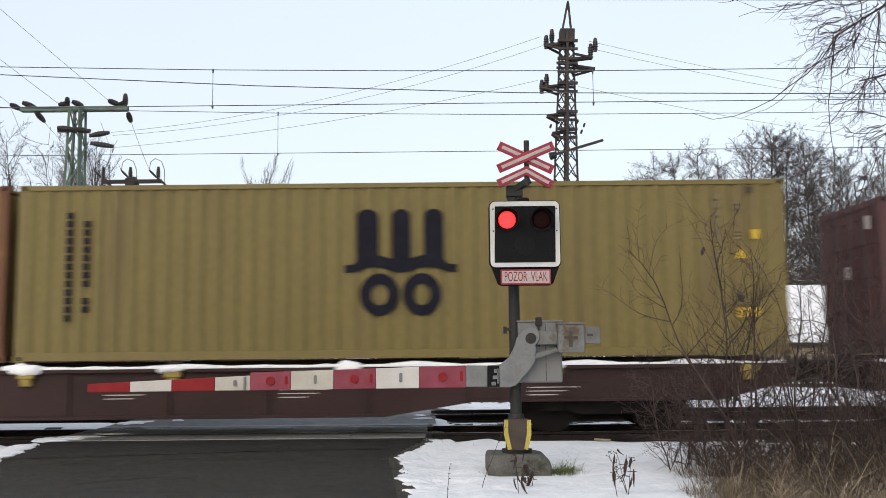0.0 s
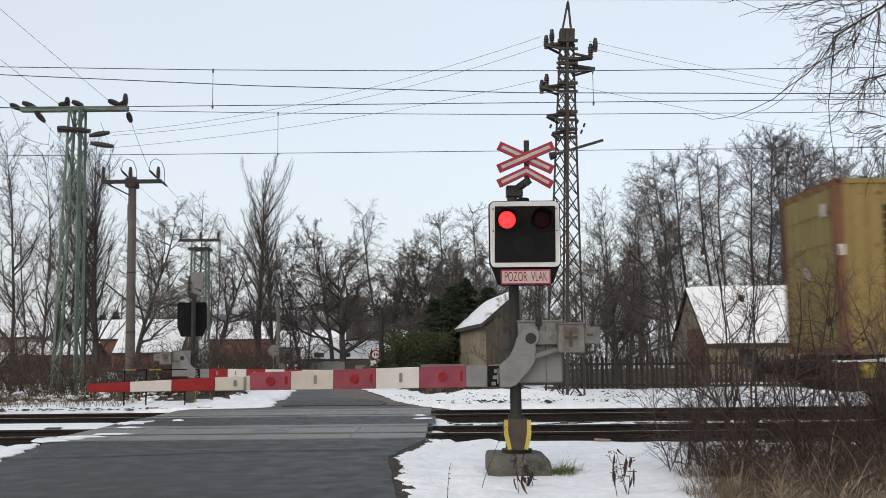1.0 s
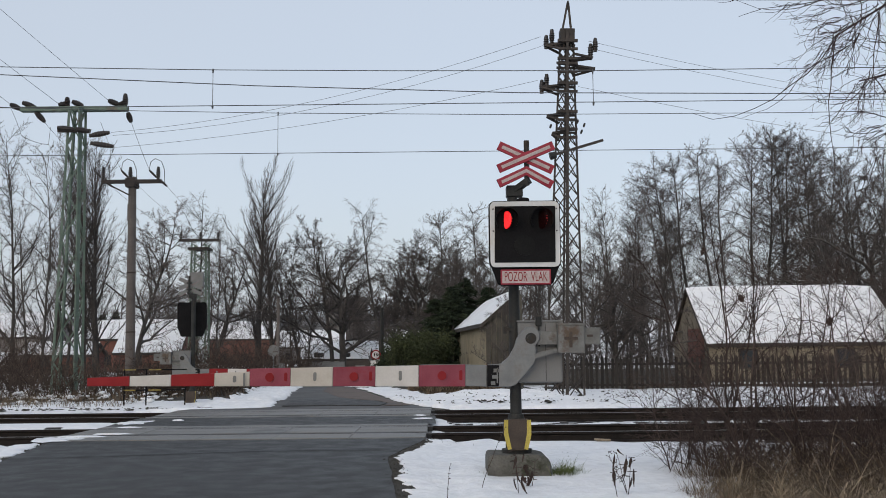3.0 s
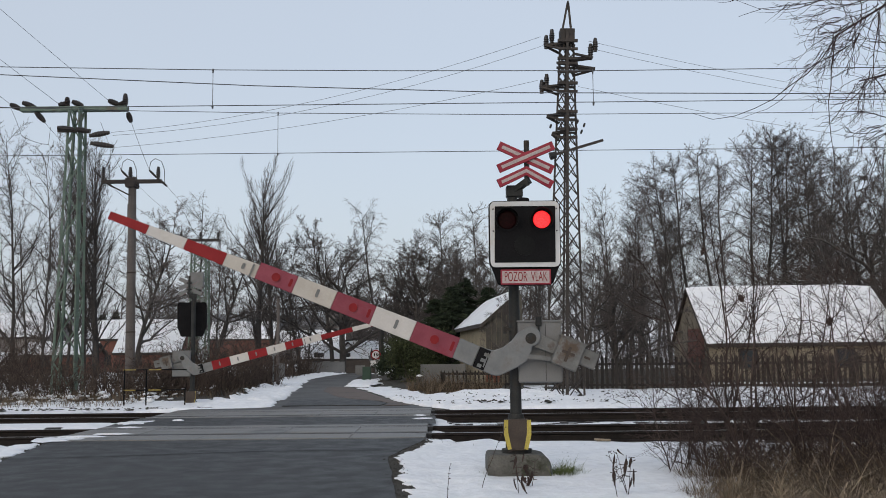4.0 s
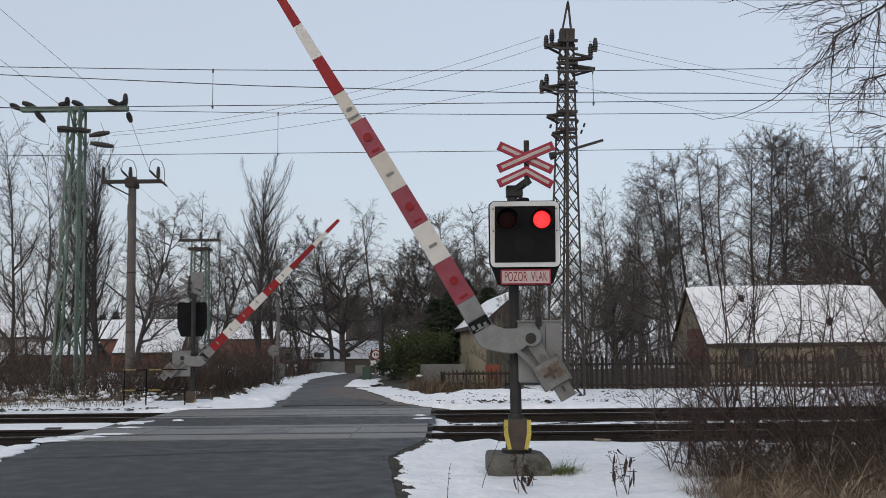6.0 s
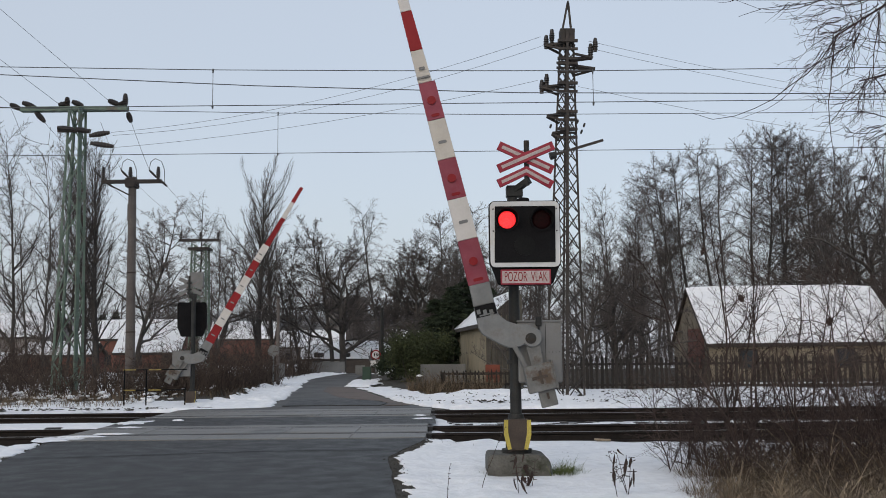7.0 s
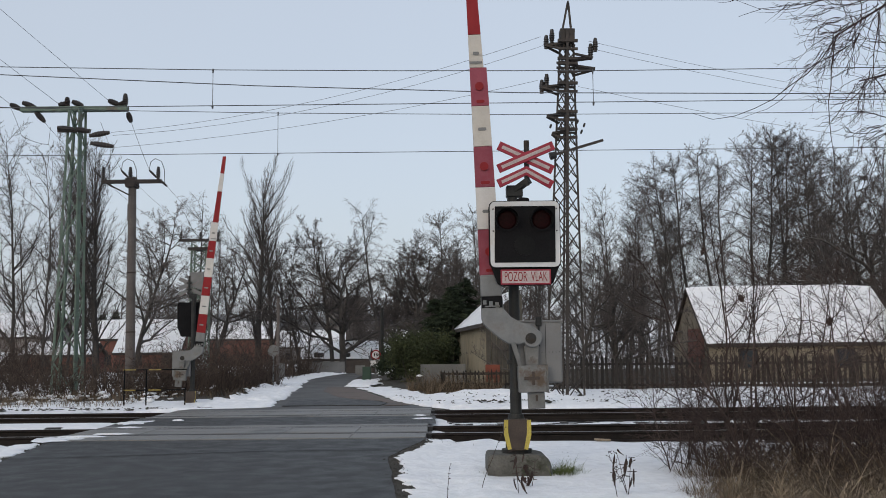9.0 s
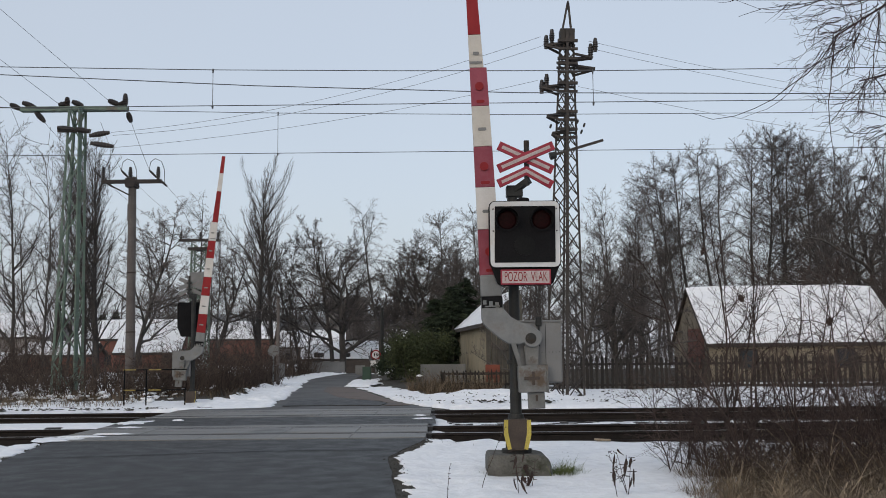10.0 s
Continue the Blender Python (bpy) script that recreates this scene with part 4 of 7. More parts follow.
def container(x, height, m_side, m_end, m_rear_post, label, decals=True, rusty=False):
    L, W, H = 12.55, 2.438, height
    top = empty("shipping_container", Matrix.Translation((x, SIDE_Y, DECK_Z)), label, "shipping container", "containers on the train")
    for name, y, turn in (("side_panel", 0.012, False), ("side_panel", W - 0.012, True)):
        v, f = corrugated(L - 0.30, 0.155, H - 0.085)
        v = [(px + 0.15, (y + d) if not turn else (y - d), pz) for px, d, pz in v]
        mesh_ob(name, v, f, m_side, top)
    bm = B()
    box(bm, 0.05, L - 0.05, 0.03, W - 0.03, H - 0.06, H - 0.02)
    part("roof", bm, m_side, top)
    bm = B()
    box(bm, 0.1, L - 0.1, 0.03, W - 0.03, 0.10, 0.15)
    part("floor_frame", bm, m_end, top)
    for y0, y1 in ((0.0, 0.06), (W - 0.06, W)):
        bm = B()
        box(bm, 0.15, L - 0.15, y0, y1, 0.02, 0.155, 0.008)
        part("bottom_rail", bm, m_side, top)
        bm = B()
        box(bm, 0.15, L - 0.15, y0, y1, H - 0.09, H - 0.01, 0.006)
        part("top_rail", bm, m_side, top)
    for x0, mt in ((0.0, m_rear_post), (L - 0.15, M_RUST if rusty else m_side)):
        for y0 in (0.0, W - 0.15):
            bm = B()
            box(bm, x0, x0 + 0.15, y0, y0 + 0.15, 0.1, H - 0.1, 0.012)
            post = part("corner_post", bm, mt, top)
            for z0 in (0.0, H - 0.118):
                bm = B()
                box(bm, x0 - 0.004, x0 + 0.174, y0 - 0.004 if y0 == 0 else y0 - 0.012, y0 + 0.162 if y0 == 0 else y0 + 0.154, z0, z0 + 0.118, 0.01)
                box(bm, x0 + 0.05, x0 + 0.12, y0 - 0.006, y0 - 0.003, z0 + 0.03, z0 + 0.09, mi=1)
                part("corner_casting", bm, [M_RUST if rusty else mt, M_BLACK], post)
    # rear doors with lock rods, plain front wall
    bm = B()
    box(bm, 0.03, 0.07, 0.15, W - 0.15, 0.12, H - 0.1, 0.004)
    door = part("rear_door", bm, m_end, top, "rear doors with lock rods")
    for z0 in (0.16, 0.72, 1.28, 1.84, 2.36):
        if z0 + 0.3 < H:
            for ya, yb in ((0.2, W / 2 - 0.03), (W / 2 + 0.03, W - 0.2)):
                bm = B()
                box(bm, 0.012, 0.029, ya, yb, z0, z0 + 0.36, 0.006)
                part("door_panel", bm, m_end, door)
    for y in (0.45, 0.95, 1.49, 1.99):
        bm = B()
        rod(bm, (0.0, y, 0.1), (0.0, y, H - 0.06), 0.018, None, 8)
        beam(bm, (-0.01, y, 1.0), (-0.01, y + 0.3, 0.98), 0.02)
        for z in (0.25, 0.9, 1.7, H - 0.3):
            box(bm, -0.012, 0.03, y - 0.05, y + 0.05, z, z + 0.06)
        part("lock_rod", bm, m_end, door)
    bm = B()
    box(bm, 0.01, 0.04, 0.15, W - 0.15, H - 0.12, H - 0.005, 0.004)
    part("door_header", bm, m_rear_post, top)
    bm = B()
    box(bm, 0.01, 0.04, 0.15, W - 0.15, 0.02, 0.12, 0.004)
    part("door_sill", bm, m_rear_post, top)
    v, f = corrugated(W - 0.3, 0.12, H - 0.1)
    mesh_ob("front_wall", [(L - 0.05 - d, py + 0.15, pz) for py, d, pz in v], f, m_end, top)
    for zz, yy in ((2.3, 0.32), (1.3, 1.2)):
        bm = B()
        box(bm, -0.03, -0.022, yy, yy + 0.16, min(zz, H - 0.5), min(zz, H - 0.5) + 0.22)
        part("placard", bm, M_DECAL_PALE, top)
    if decals:
        logo(top, 6.26, 1.53)
        for x0, z_top, z_bot, n in ((0.80, 2.44, 0.62, 13), (1.08, 2.30, 0.76, 11)):
            step = (z_top - z_bot) / n
            for i in range(n):
                if n == 11 and i == 8:
                    continue
                z = z_top - i * step
                bm = B()
                prism(bm, [(x0, z - step * 0.72), (x0 + 0.10, z - step * 0.72), (x0 + 0.10, z), (x0, z)], -0.004, 0.0)
                part("lettering_bar", bm, M_DECAL, top)
        shape_part("vent", [[(L - 0.62, 2.66), (L - 0.52, 2.66), (L - 0.52, 2.86 - 0.1), (L - 0.62, 2.86 - 0.1)]], -0.01, 0.0, M_BROWNPLATE, top)
        for o in ([[(L - 1.15, z), (L - 1.06, z), (L - 1.06, z + 0.1), (L - 1.15, z + 0.1)] for z in (2.56, 2.42, 2.28, 2.14, 2.0, 1.86, 1.6)]
                   + [[(L - 0.85, z), (L - 0.72, z), (L - 0.72, z + 0.03), (L - 0.85, z + 0.03)] for z in (2.02, 1.96, 1.9, 2.4, 2.48)]):
            shape_part("marking", [o], -0.004, 0.0, M_DECAL_GREY, top)
        for o in ([[(L - 0.56, 1.9), (L - 0.43, 1.9), (L - 0.43, 2.05), (L - 0.56, 2.05)], [(L - 0.83, 1.58), (L - 0.63, 1.58), (L - 0.73, 1.76)], [(L - 0.82, 0.62), (L - 0.48, 0.62), (L - 0.48, 0.78), (L - 0.82, 0.78)]]):
            shape_part("sticker", [o], -0.005, -0.001, M_STICKER, top, "bright yellow warning sticker")
    if rusty:
        shape_part("label_plate", [[(0.03, 1.62), (0.14, 1.62), (0.14, 1.8), (0.03, 1.8)]], -0.009, -0.005, M_DECAL_PALE, top, "small pale plate on the corner post")
        random.seed(31)
        for k in range(60):
            cx = random.uniform(0.3, 11.8)
            cz = random.choice((0.16, 0.2, random.uniform(0.5, 2.5), 2.6))
            w, h = random.uniform(0.012, 0.06), random.uniform(0.04, 0.3)
            bm = B()
            prism(bm, [(cx - w, cz), (cx + w, cz + 0.02), (cx + w * 0.7, cz + h), (cx - w * 0.5, cz + h * 0.9)], 0.004, 0.0085)
            part("rust_streak", bm, M_RUST, top)
    TRAIN.append((top, top.matrix_basis.copy()))
    return top


def bogie(parent, x):
    bm = B()
    y0 = 16.72 - SIDE_Y
    prism(bm, [(x - 1.35, 0.62), (x - 1.3, 0.42), (x - 0.75, 0.40), (x - 0.45, 0.30), (x + 0.45, 0.30), (x + 0.75, 0.40), (x + 1.3, 0.42), (x + 1.35, 0.62), (x + 0.5, 0.70), (x - 0.5, 0.70)], y0 - 1.05, y0 - 0.93, bevel=0.01)
    prism(bm, [(x - 1.35, 0.62), (x - 1.3, 0.42), (x - 0.75, 0.40), (x - 0.45, 0.30), (x + 0.45, 0.30), (x + 0.75, 0.40), (x + 1.3, 0.42), (x + 1.35, 0.62), (x + 0.5, 0.70), (x - 0.5, 0.70)], y0 + 0.93, y0 + 1.05, bevel=0.01)
    box(bm, x - 0.2, x + 0.2, y0 - 1.0, y0 + 1.0, 0.45, 0.85)
    for s in (-0.9, 0.9):
        box(bm, x + s - 0.16, x + s + 0.16, y0 - 1.12, y0 - 1.0, 0.36, 0.60, 0.02)
        for k in (-0.2, 0.2):
            rod(bm, (x + s + k, y0 - 1.03, 0.5), (x + s + k, y0 - 1.03, 0.72), 0.07, None, 10)
    frame_part = part("bogie", bm, M_BOGIE, parent, "grimy black bogie")
    for s in (-0.9, 0.9):
        bm = B()
        for side in (-1, 1):
            rod(bm, (x + s, y0 + side * 0.685, 0.46), (x + s, y0 + side * 0.82, 0.46), 0.46, None, 28)
            rod(bm, (x + s, y0 + side * 0.66, 0.46), (x + s, y0 + side * 0.69, 0.46), 0.49, None, 28)
            rod(bm, (x + s, y0 + side * 0.82, 0.46), (x + s, y0 + side * 0.86, 0.46), 0.15, None, 16)
        rod(bm, (x + s, y0 - 0.7, 0.46), (x + s, y0 + 0.7, 0.46), 0.08, None, 10)
        part("wheelset", bm, M_BOGIE, frame_part)


def wagon(x, L, label):
    top = empty("flat_wagon", Matrix.Translation((x, SIDE_Y, 0)), label, "railway wagon", "wagons of the train")
    W, Z = 2.44, 1.10
    bm = B()
    for y0, y1 in ((-0.03, 0.03), (W - 0.03, W + 0.03)):
        prism(bm, [(0.2, Z - 0.02), (0.2, 0.78), (1.2, 0.52), (5.2, 0.52), (6.6, 0.30), (L - 6.6, 0.30), (L - 5.2, 0.52), (L - 1.2, 0.52), (L - 0.2, 0.78), (L - 0.2, Z - 0.02)], y0, y1)
    for z0, z1 in ((Z - 0.06, Z), ):
        box(bm, 0.15, L - 0.15, -0.10, 0.02, z0, z1, 0.008)
        box(bm, 0.15, L - 0.15, W - 0.02, W + 0.1, z0, z1, 0.008)
    box(bm, 6.6, L - 6.6, -0.09, -0.02, 0.30, 0.35, 0.006)
    box(bm, 1.3, 5.2, -0.09, -0.02, 0.52, 0.56, 0.006)
    box(bm, L - 5.2, L - 1.3, -0.09, -0.02, 0.52, 0.56, 0.006)
    for i in range(int(L / 1.6)):
        xx = 1.2 + 1.6 * i
        lo = 0.35 if 6.6 < xx < L - 6.6 else 0.56
        box(bm, xx, xx + 0.05, -0.075, -0.02, lo, Z - 0.05)
    part("side_sill", bm, M_WAGON, top, "red-brown deep side sill")
    bm = B()
    for i in range(9):
        xx = 0.3 + (L - 0.9) * i / 8
        box(bm, xx, xx + 0.35, 0.0, W, Z - 0.22, Z - 0.04)
    box(bm, 0.3, L - 0.3, 0.9, W - 0.9, 0.62, Z - 0.06)
    box(bm, 0.4, L - 0.4, 0.55, W - 0.55, Z - 0.06, DECK_Z - 0.012)
    part("underframe", bm, M_WAGON, top)
    for xx in (0.1, L - 0.22):
        bm = B()
        box(bm, xx, xx + 0.12, -0.05, W + 0.05, 0.78, Z + 0.02, 0.01)
        part("headstock", bm, M_WAGON, top)
        for y in (W / 2 - 0.875, W / 2 + 0.875):
            d = -1 if xx < 1 else 1
            bm = B()
            xe = xx if d < 0 else xx + 0.12
            rod(bm, (xe, y, 0.95), (xe + d * 0.38, y, 0.95), 0.09, None, 12)
            rod(bm, (xe + d * 0.38, y, 0.95), (xe + d * 0.42, y, 0.95), 0.22, 0.2, 20)
            part("buffer", bm, M_BOGIE, top)
    for i, xx in enumerate((0.75, 3.9, 7.2, 10.0, L / 2 - 0.5, L / 2 + 0.5, L - 10, L - 7.2, L - 3.9, L - 0.75)):
        bm = B()
        box(bm, xx - 0.13, xx + 0.13, -0.13, 0.1, Z - 0.14, Z - 0.02, 0.01)
        box(bm, xx - 0.08, xx + 0.08, -0.11, 0.02, Z - 0.26, Z - 0.14, 0.01)
        part("container_pad", bm, M_PADYELLOW, top, "yellow container support")
        bm = B()
        box(bm, xx - 0.1, xx + 0.1, 0.02, 0.16, Z - 0.02, DECK_Z - 0.002)
        part("pad", bm, M_WAGON, top)
        bm = B()
        box(bm, xx - 0.1, xx + 0.1, W - 0.16, W - 0.02, Z - 0.02, DECK_Z - 0.002)
        part("pad", bm, M_WAGON, top)
    for x0, rows in ((4.4, 4), (6.9, 3), (8.7, 2), (14.6, 4), (17.4, 5), (21.4, 3)):
        for r in range(rows):
            bm = B()
            box(bm, x0, x0 + 0.45 + 0.35 * ((r * 7) % 3) / 2, -0.034, -0.0305, 0.62 + 0.06 * r, 0.634 + 0.06 * r)
            part("lettering_bar", bm, M_DECAL_PALE, top, "pale painted bar")
    for a, b in ((0.2, L / 2 - 0.3), (L / 2 + 0.1, L - 0.2)):
        verts, faces = [], []
        n = int((b - a) / 0.12)
        for i in range(n + 1):
            xx = a + (b - a) * i / n
            h = 0.03 + 0.05 * max(0, noise.noise((xx * 1.1 + x, 0, 4)) + 0.35) + 0.02 * noise.noise((xx * 4.0, 0, 8))
            h = max(0.006, h)
            verts += [(xx, -0.10, Z - 0.002), (xx, -0.10 - 0.012, Z + h * 0.5), (xx, -0.06, Z + h), (xx, 0.012, Z + h * 1.1), (xx, 0.02, Z - 0.002)]
        for i in range(n):
            for k in range(4):
                faces.append((i * 5 + k, (i + 1) * 5 + k, (i + 1) * 5 + k + 1, i * 5 + k + 1))
        mesh_ob("deck_snow", verts, faces, M_SNOW, top, True, "snow lying along the deck edge")
    rng = random.Random(int(x * 7) + 3)
    for xx in (3.9, 7.2, 10.0, L / 2 - 0.5, L / 2 + 0.5, L - 10, L - 7.2, L - 3.9):
        bm = B()
        bmesh.ops.create_icosphere(bm, subdivisions=3, radius=1.0, matrix=Matrix.Translation((xx, -0.09, Z + 0.0)) @ Matrix.Diagonal((rng.uniform(0.16, 0.3), 0.08, rng.uniform(0.07, 0.11), 1)))
        for v in bm.verts:
            k = 1 + 0.45 * noise.noise((v.co.x * 7 + x, v.co.y * 7, v.co.z * 7))
            v.co = Vector((xx + (v.co.x - xx) * k, -0.09 + (v.co.y + 0.09) * k, Z + (v.co.z - Z) * k))
        part("snow_cap", bm, M_SNOW, top, "snow lying on the container support", smooth=True)
    bogie(top, 3.0)
    bogie(top, L - 3.0)
    TRAIN.append((top, top.matrix_basis.copy()))


wagon(-20.05, 25.7, "long red-brown container flat wagon dusted with snow")
wagon(6.75, 25.7, "red-brown container flat wagon leading the train end")
container(-19.68, 2.896, M_CONT_OLD, M_CONT_END, M_RUST, "yellow corrugated shipping container with rusty corner posts", True, True)
container(-6.95, 2.896, M_CONT, M_CONT_END, M_CONT, "yellow corrugated shipping container with dark emblem")
container(7.15, 2.591, M_CONT_RED, M_CONT_RED, M_CONT_RED, "dark oxide-red corrugated shipping container", False)
# ---- masts, poles and overhead lines ----
def piece(name, a, b, w, material, parent, h=None):
    bm = B()
    beam(bm, a, b, w, h)
    return part(name, bm, material, parent)


def insulator(parent, a, b, r=0.09, n=5):
    bm = B()
    a, b = Vector(a), Vector(b)
    rod(bm, a, b, r * 0.45, None, 8)
    n += 2
    for i in range(n):
        p, q = a.lerp(b, (i + 0.05) / n), a.lerp(b, (i + 0.9) / n)
        k = r * (0.62 + 0.38 * math.sin(math.pi * (i + 0.5) / n))
        rod(bm, p, q, k, k * 0.72, 10)
    return part("insulator", bm, M_INSUL, parent, "dark brown ribbed insulator")


def lattice(parent, x0, x1, y0, y1, z0, tx0, tx1, ty0, ty1, z1, bays, leg, br, material, crossed=True, turn=0.0):
    """Four legs from the foot rectangle to the top rectangle, with crossed braces in every bay of every face."""
    foot = [(x0, y0), (x1, y0), (x1, y1), (x0, y1)]
    head = [(tx0, ty0), (tx1, ty0), (tx1, ty1), (tx0, ty1)]

    def at(i, t):
        return pose(0, 0, 0, 0, 0, turn) @ Vector((foot[i][0] + (head[i][0] - foot[i][0]) * t, foot[i][1] + (head[i][1] - foot[i][1]) * t, z0 + (z1 - z0) * t))
    for i in range(4):
        piece("leg", at(i, 0), at(i, 1), leg, material, parent)
    ts, t, step = [0.0], 0.0, 1.0
    sizes = [1.0 - 0.5 * k / bays for k in range(bays)]
    for s in sizes:
        t += s / sum(sizes)
        ts.append(t)
    for k in range(bays):
        for i in range(4):
            j = (i + 1) % 4
            a, b = (i, j) if (k + i) % 2 else (j, i)
            piece("brace", at(a, ts[k]), at(b, ts[k + 1]), br, material, parent)
            if crossed and (i in (0, 2) or turn):
                piece("brace", at(b, ts[k]), at(a, ts[k + 1]), br, material, parent)


def lattice_mast():
    """Dark lattice mast between the far track and the fence."""
    t = empty("lattice_mast", pose(3.50, 28, 0.0, 0, 1.6, 0), "dark rusty steel lattice mast with insulators", "power pylon")
    lattice(t, -0.40, 0.40, -0.40, 0.40, -0.05, -0.14, 0.14, -0.14, 0.14, 10.6, 21, 0.055, 0.024, M_LATTICE, True, 45.0)
    piece("near_leg", (-0.01, -0.58, -0.05), (-0.01, -0.215, 10.9), 0.085, M_LATTICE, t, 0.06)
    bm = B()
    box(bm, -0.22, 0.22, -0.2, 0.2, 10.55, 10.95, 0.02)
    part("cap_box", bm, M_LATTICE, t)
    for s in (-1, 1):
        piece("peak", (s * 0.13, 0, 10.95), (0.01 * s + 0.03, 0, 11.8), 0.06, M_LATTICE, t)
    piece("peak", (0.03, 0, 11.6), (0.03, 0, 11.86), 0.05, M_LATTICE, t)

    def arm(z, x_out, drop=0.25):
        s = 1 if x_out > 0 else -1
        for dy in (-0.22, 0.22):
            piece("cross_arm", (-s * 0.28, dy, z), (x_out, dy * 0.2, z - 0.08 if drop > 0 else z + 0.1), 0.06, M_LATTICE, t)
            piece("cross_arm", (s * 0.2, dy, z - drop), (x_out, dy * 0.2, z - 0.1 if drop > 0 else z + 0.1), 0.06, M_LATTICE, t)
        piece("cross_arm", (-s * 0.3, -0.24, z), (s * 0.3, -0.24, z), 0.08, M_LATTICE, t)
        piece("cross_arm", (-s * 0.3, -0.24, z - abs(drop)), (s * 0.3, -0.24, z - abs(drop)), 0.07, M_LATTICE, t)

    arm(10.55, -0.62)
    arm(10.0, 0.78, -0.15)
    arm(9.85, 0.84)
    arm(9.25, -0.75)
    arm(8.38, -0.58)
    arm(7.85, -0.42)
    for x, z in ((-0.62, 10.36), (-0.45, 10.55), (0.72, 10.12), (0.86, 10.3), (-0.74, 8.98), (-0.6, 9.16)):
        insulator(t, (x, 0, z), (x, 0, z + 0.42), 0.09, 4)
    piece("lamp_arm", (-0.40, -0.3, 7.05), (1.05, -0.3, 7.52), 0.07, M_LATTICE, t)
    bm = B()
    rod(bm, (-0.52, -0.3, 7.0), (-0.34, -0.3, 7.06), 0.12, 0.1, 10)
    part("lamp_head", bm, M_POLE, t)
    for x, z in ((0.42, 7.75), (0.5, 7.95), (0.3, 8.05), (-0.5, 7.9)):
        insulator(t, (x, -0.1, z), (x + 0.04, -0.1, z + 0.12), 0.04, 2)


def green_mast():
    t = empty("green_mast", pose(-11.95, 31, 0), "green painted lattice mast with long crossbeam", "power pylon")
    lattice(t, -0.58, 0.19, -0.3, 0.32, 0.0, -0.31, 0.05, -0.22, 0.25, 9.45, 11, 0.075, 0.04, M_LATTICE_GREEN, False)
    piece("front_leg", (0.20, -0.32, 0.0), (0.06, -0.24, 9.45), 0.13, M_LATTICE_GREEN, t, 0.05)
    bm = B()
    box(bm, -2.0, 1.55, -0.12, 0.12, 9.36, 9.52, 0.02)
    part("crossbeam", bm, M_LATTICE_GREEN, t)
    bm = B()
    box(bm, -0.62, 0.45, -0.4, -0.3, 8.58, 8.68, 0.01)
    part("bracket", bm, M_LATTICE, t)
    for a, b in (((-2.35, 0, 9.62), (-2.0, 0, 9.45)), ((-1.95, 0, 9.68), (-1.5, 0, 9.50)), ((-1.5, 0, 9.35), (-1.2, 0, 9.02)), ((-0.75, 0, 9.6), (-0.4, 0, 9.62)), ((-0.48, 0, 9.52), (-0.48, 0, 9.85)),
                 ((-0.3, 0, 9.7), (0.05, 0, 9.55)), ((0.9, 0, 9.72), (1.25, 0, 9.58)), ((1.45, 0, 9.5), (1.45, 0, 9.95)), ((1.25, 0, 9.6), (1.5, 0, 9.6)), ((1.55, 0, 9.3), (1.66, 0, 8.98)),
                 ((-0.6, -0.4, 8.72), (-0.05, -0.4, 8.66)), ((0.0, -0.4, 8.68), (0.45, -0.4, 8.58)), ((0.45, -0.4, 8.45), (1.1, -0.4, 8.55)), ((0.5, -0.4, 8.2), (1.25, -0.4, 8.08))):
        insulator(t, a, b, 0.105, 5)


def concrete_pole():
    t = empty("utility_pole", pose(-11.1, 34, 0), "grey concrete utility pole with steel crossarm", "utility pole")
    bm = B()
    rod(bm, (0, 0, -0.1), (-0.08, 0, 7.7), 0.175, 0.135, 14)
    rod(bm, (-0.08, 0, 6.1), (-0.08, 0, 6.7), 0.155, 0.155, 14)
    part("shaft", bm, M_CONC_POLE, t, smooth=False)
    bm = B()
    box(bm, -1.1, 1.05, -0.3, -0.2, 7.42, 7.56, 0.01)
    beam(bm, (-0.9, -0.25, 7.42), (-0.1, -0.25, 7.0), 0.05)
    box(bm, -0.25, 0.1, -0.312, 0.2, 7.3, 7.62)
    part("crossarm", bm, M_LATTICE, t)
    bm = B()
    rod(bm, (-0.044, 0, 4.2), (-0.045, 0, 4.26), 0.172, None, 14)
    rod(bm, (-0.022, 0, 2.1), (-0.023, 0, 2.14), 0.182, None, 14)
    part("band", bm, M_BROWNPLATE, t)
    for x in (-1.05, -0.08, 0.92):
        insulator(t, (x, -0.25, 7.55), (x, -0.25, 8.02), 0.085, 4)
        insulator(t, (x - 0.33, -0.25, 7.9), (x - 0.05, -0.25, 7.62), 0.05, 3)
        insulator(t, (x + 0.05, -0.25, 7.55), (x + 0.33, -0.25, 7.3), 0.05, 3)
        pts = [(x - 0.33, -0.25, 7.9), (x - 0.28, -0.25, 8.2), (x - 0.12, -0.25, 8.32), (x + 0.1, -0.25, 8.22), (x + 0.22, -0.25, 7.9), (x + 0.24, -0.25, 7.35)]
        bm = B()
        for a, b in zip(pts, pts[1:]):
            rod(bm, a, b, 0.012, None, 5)
        part("jumper", bm, M_WIRE, t)


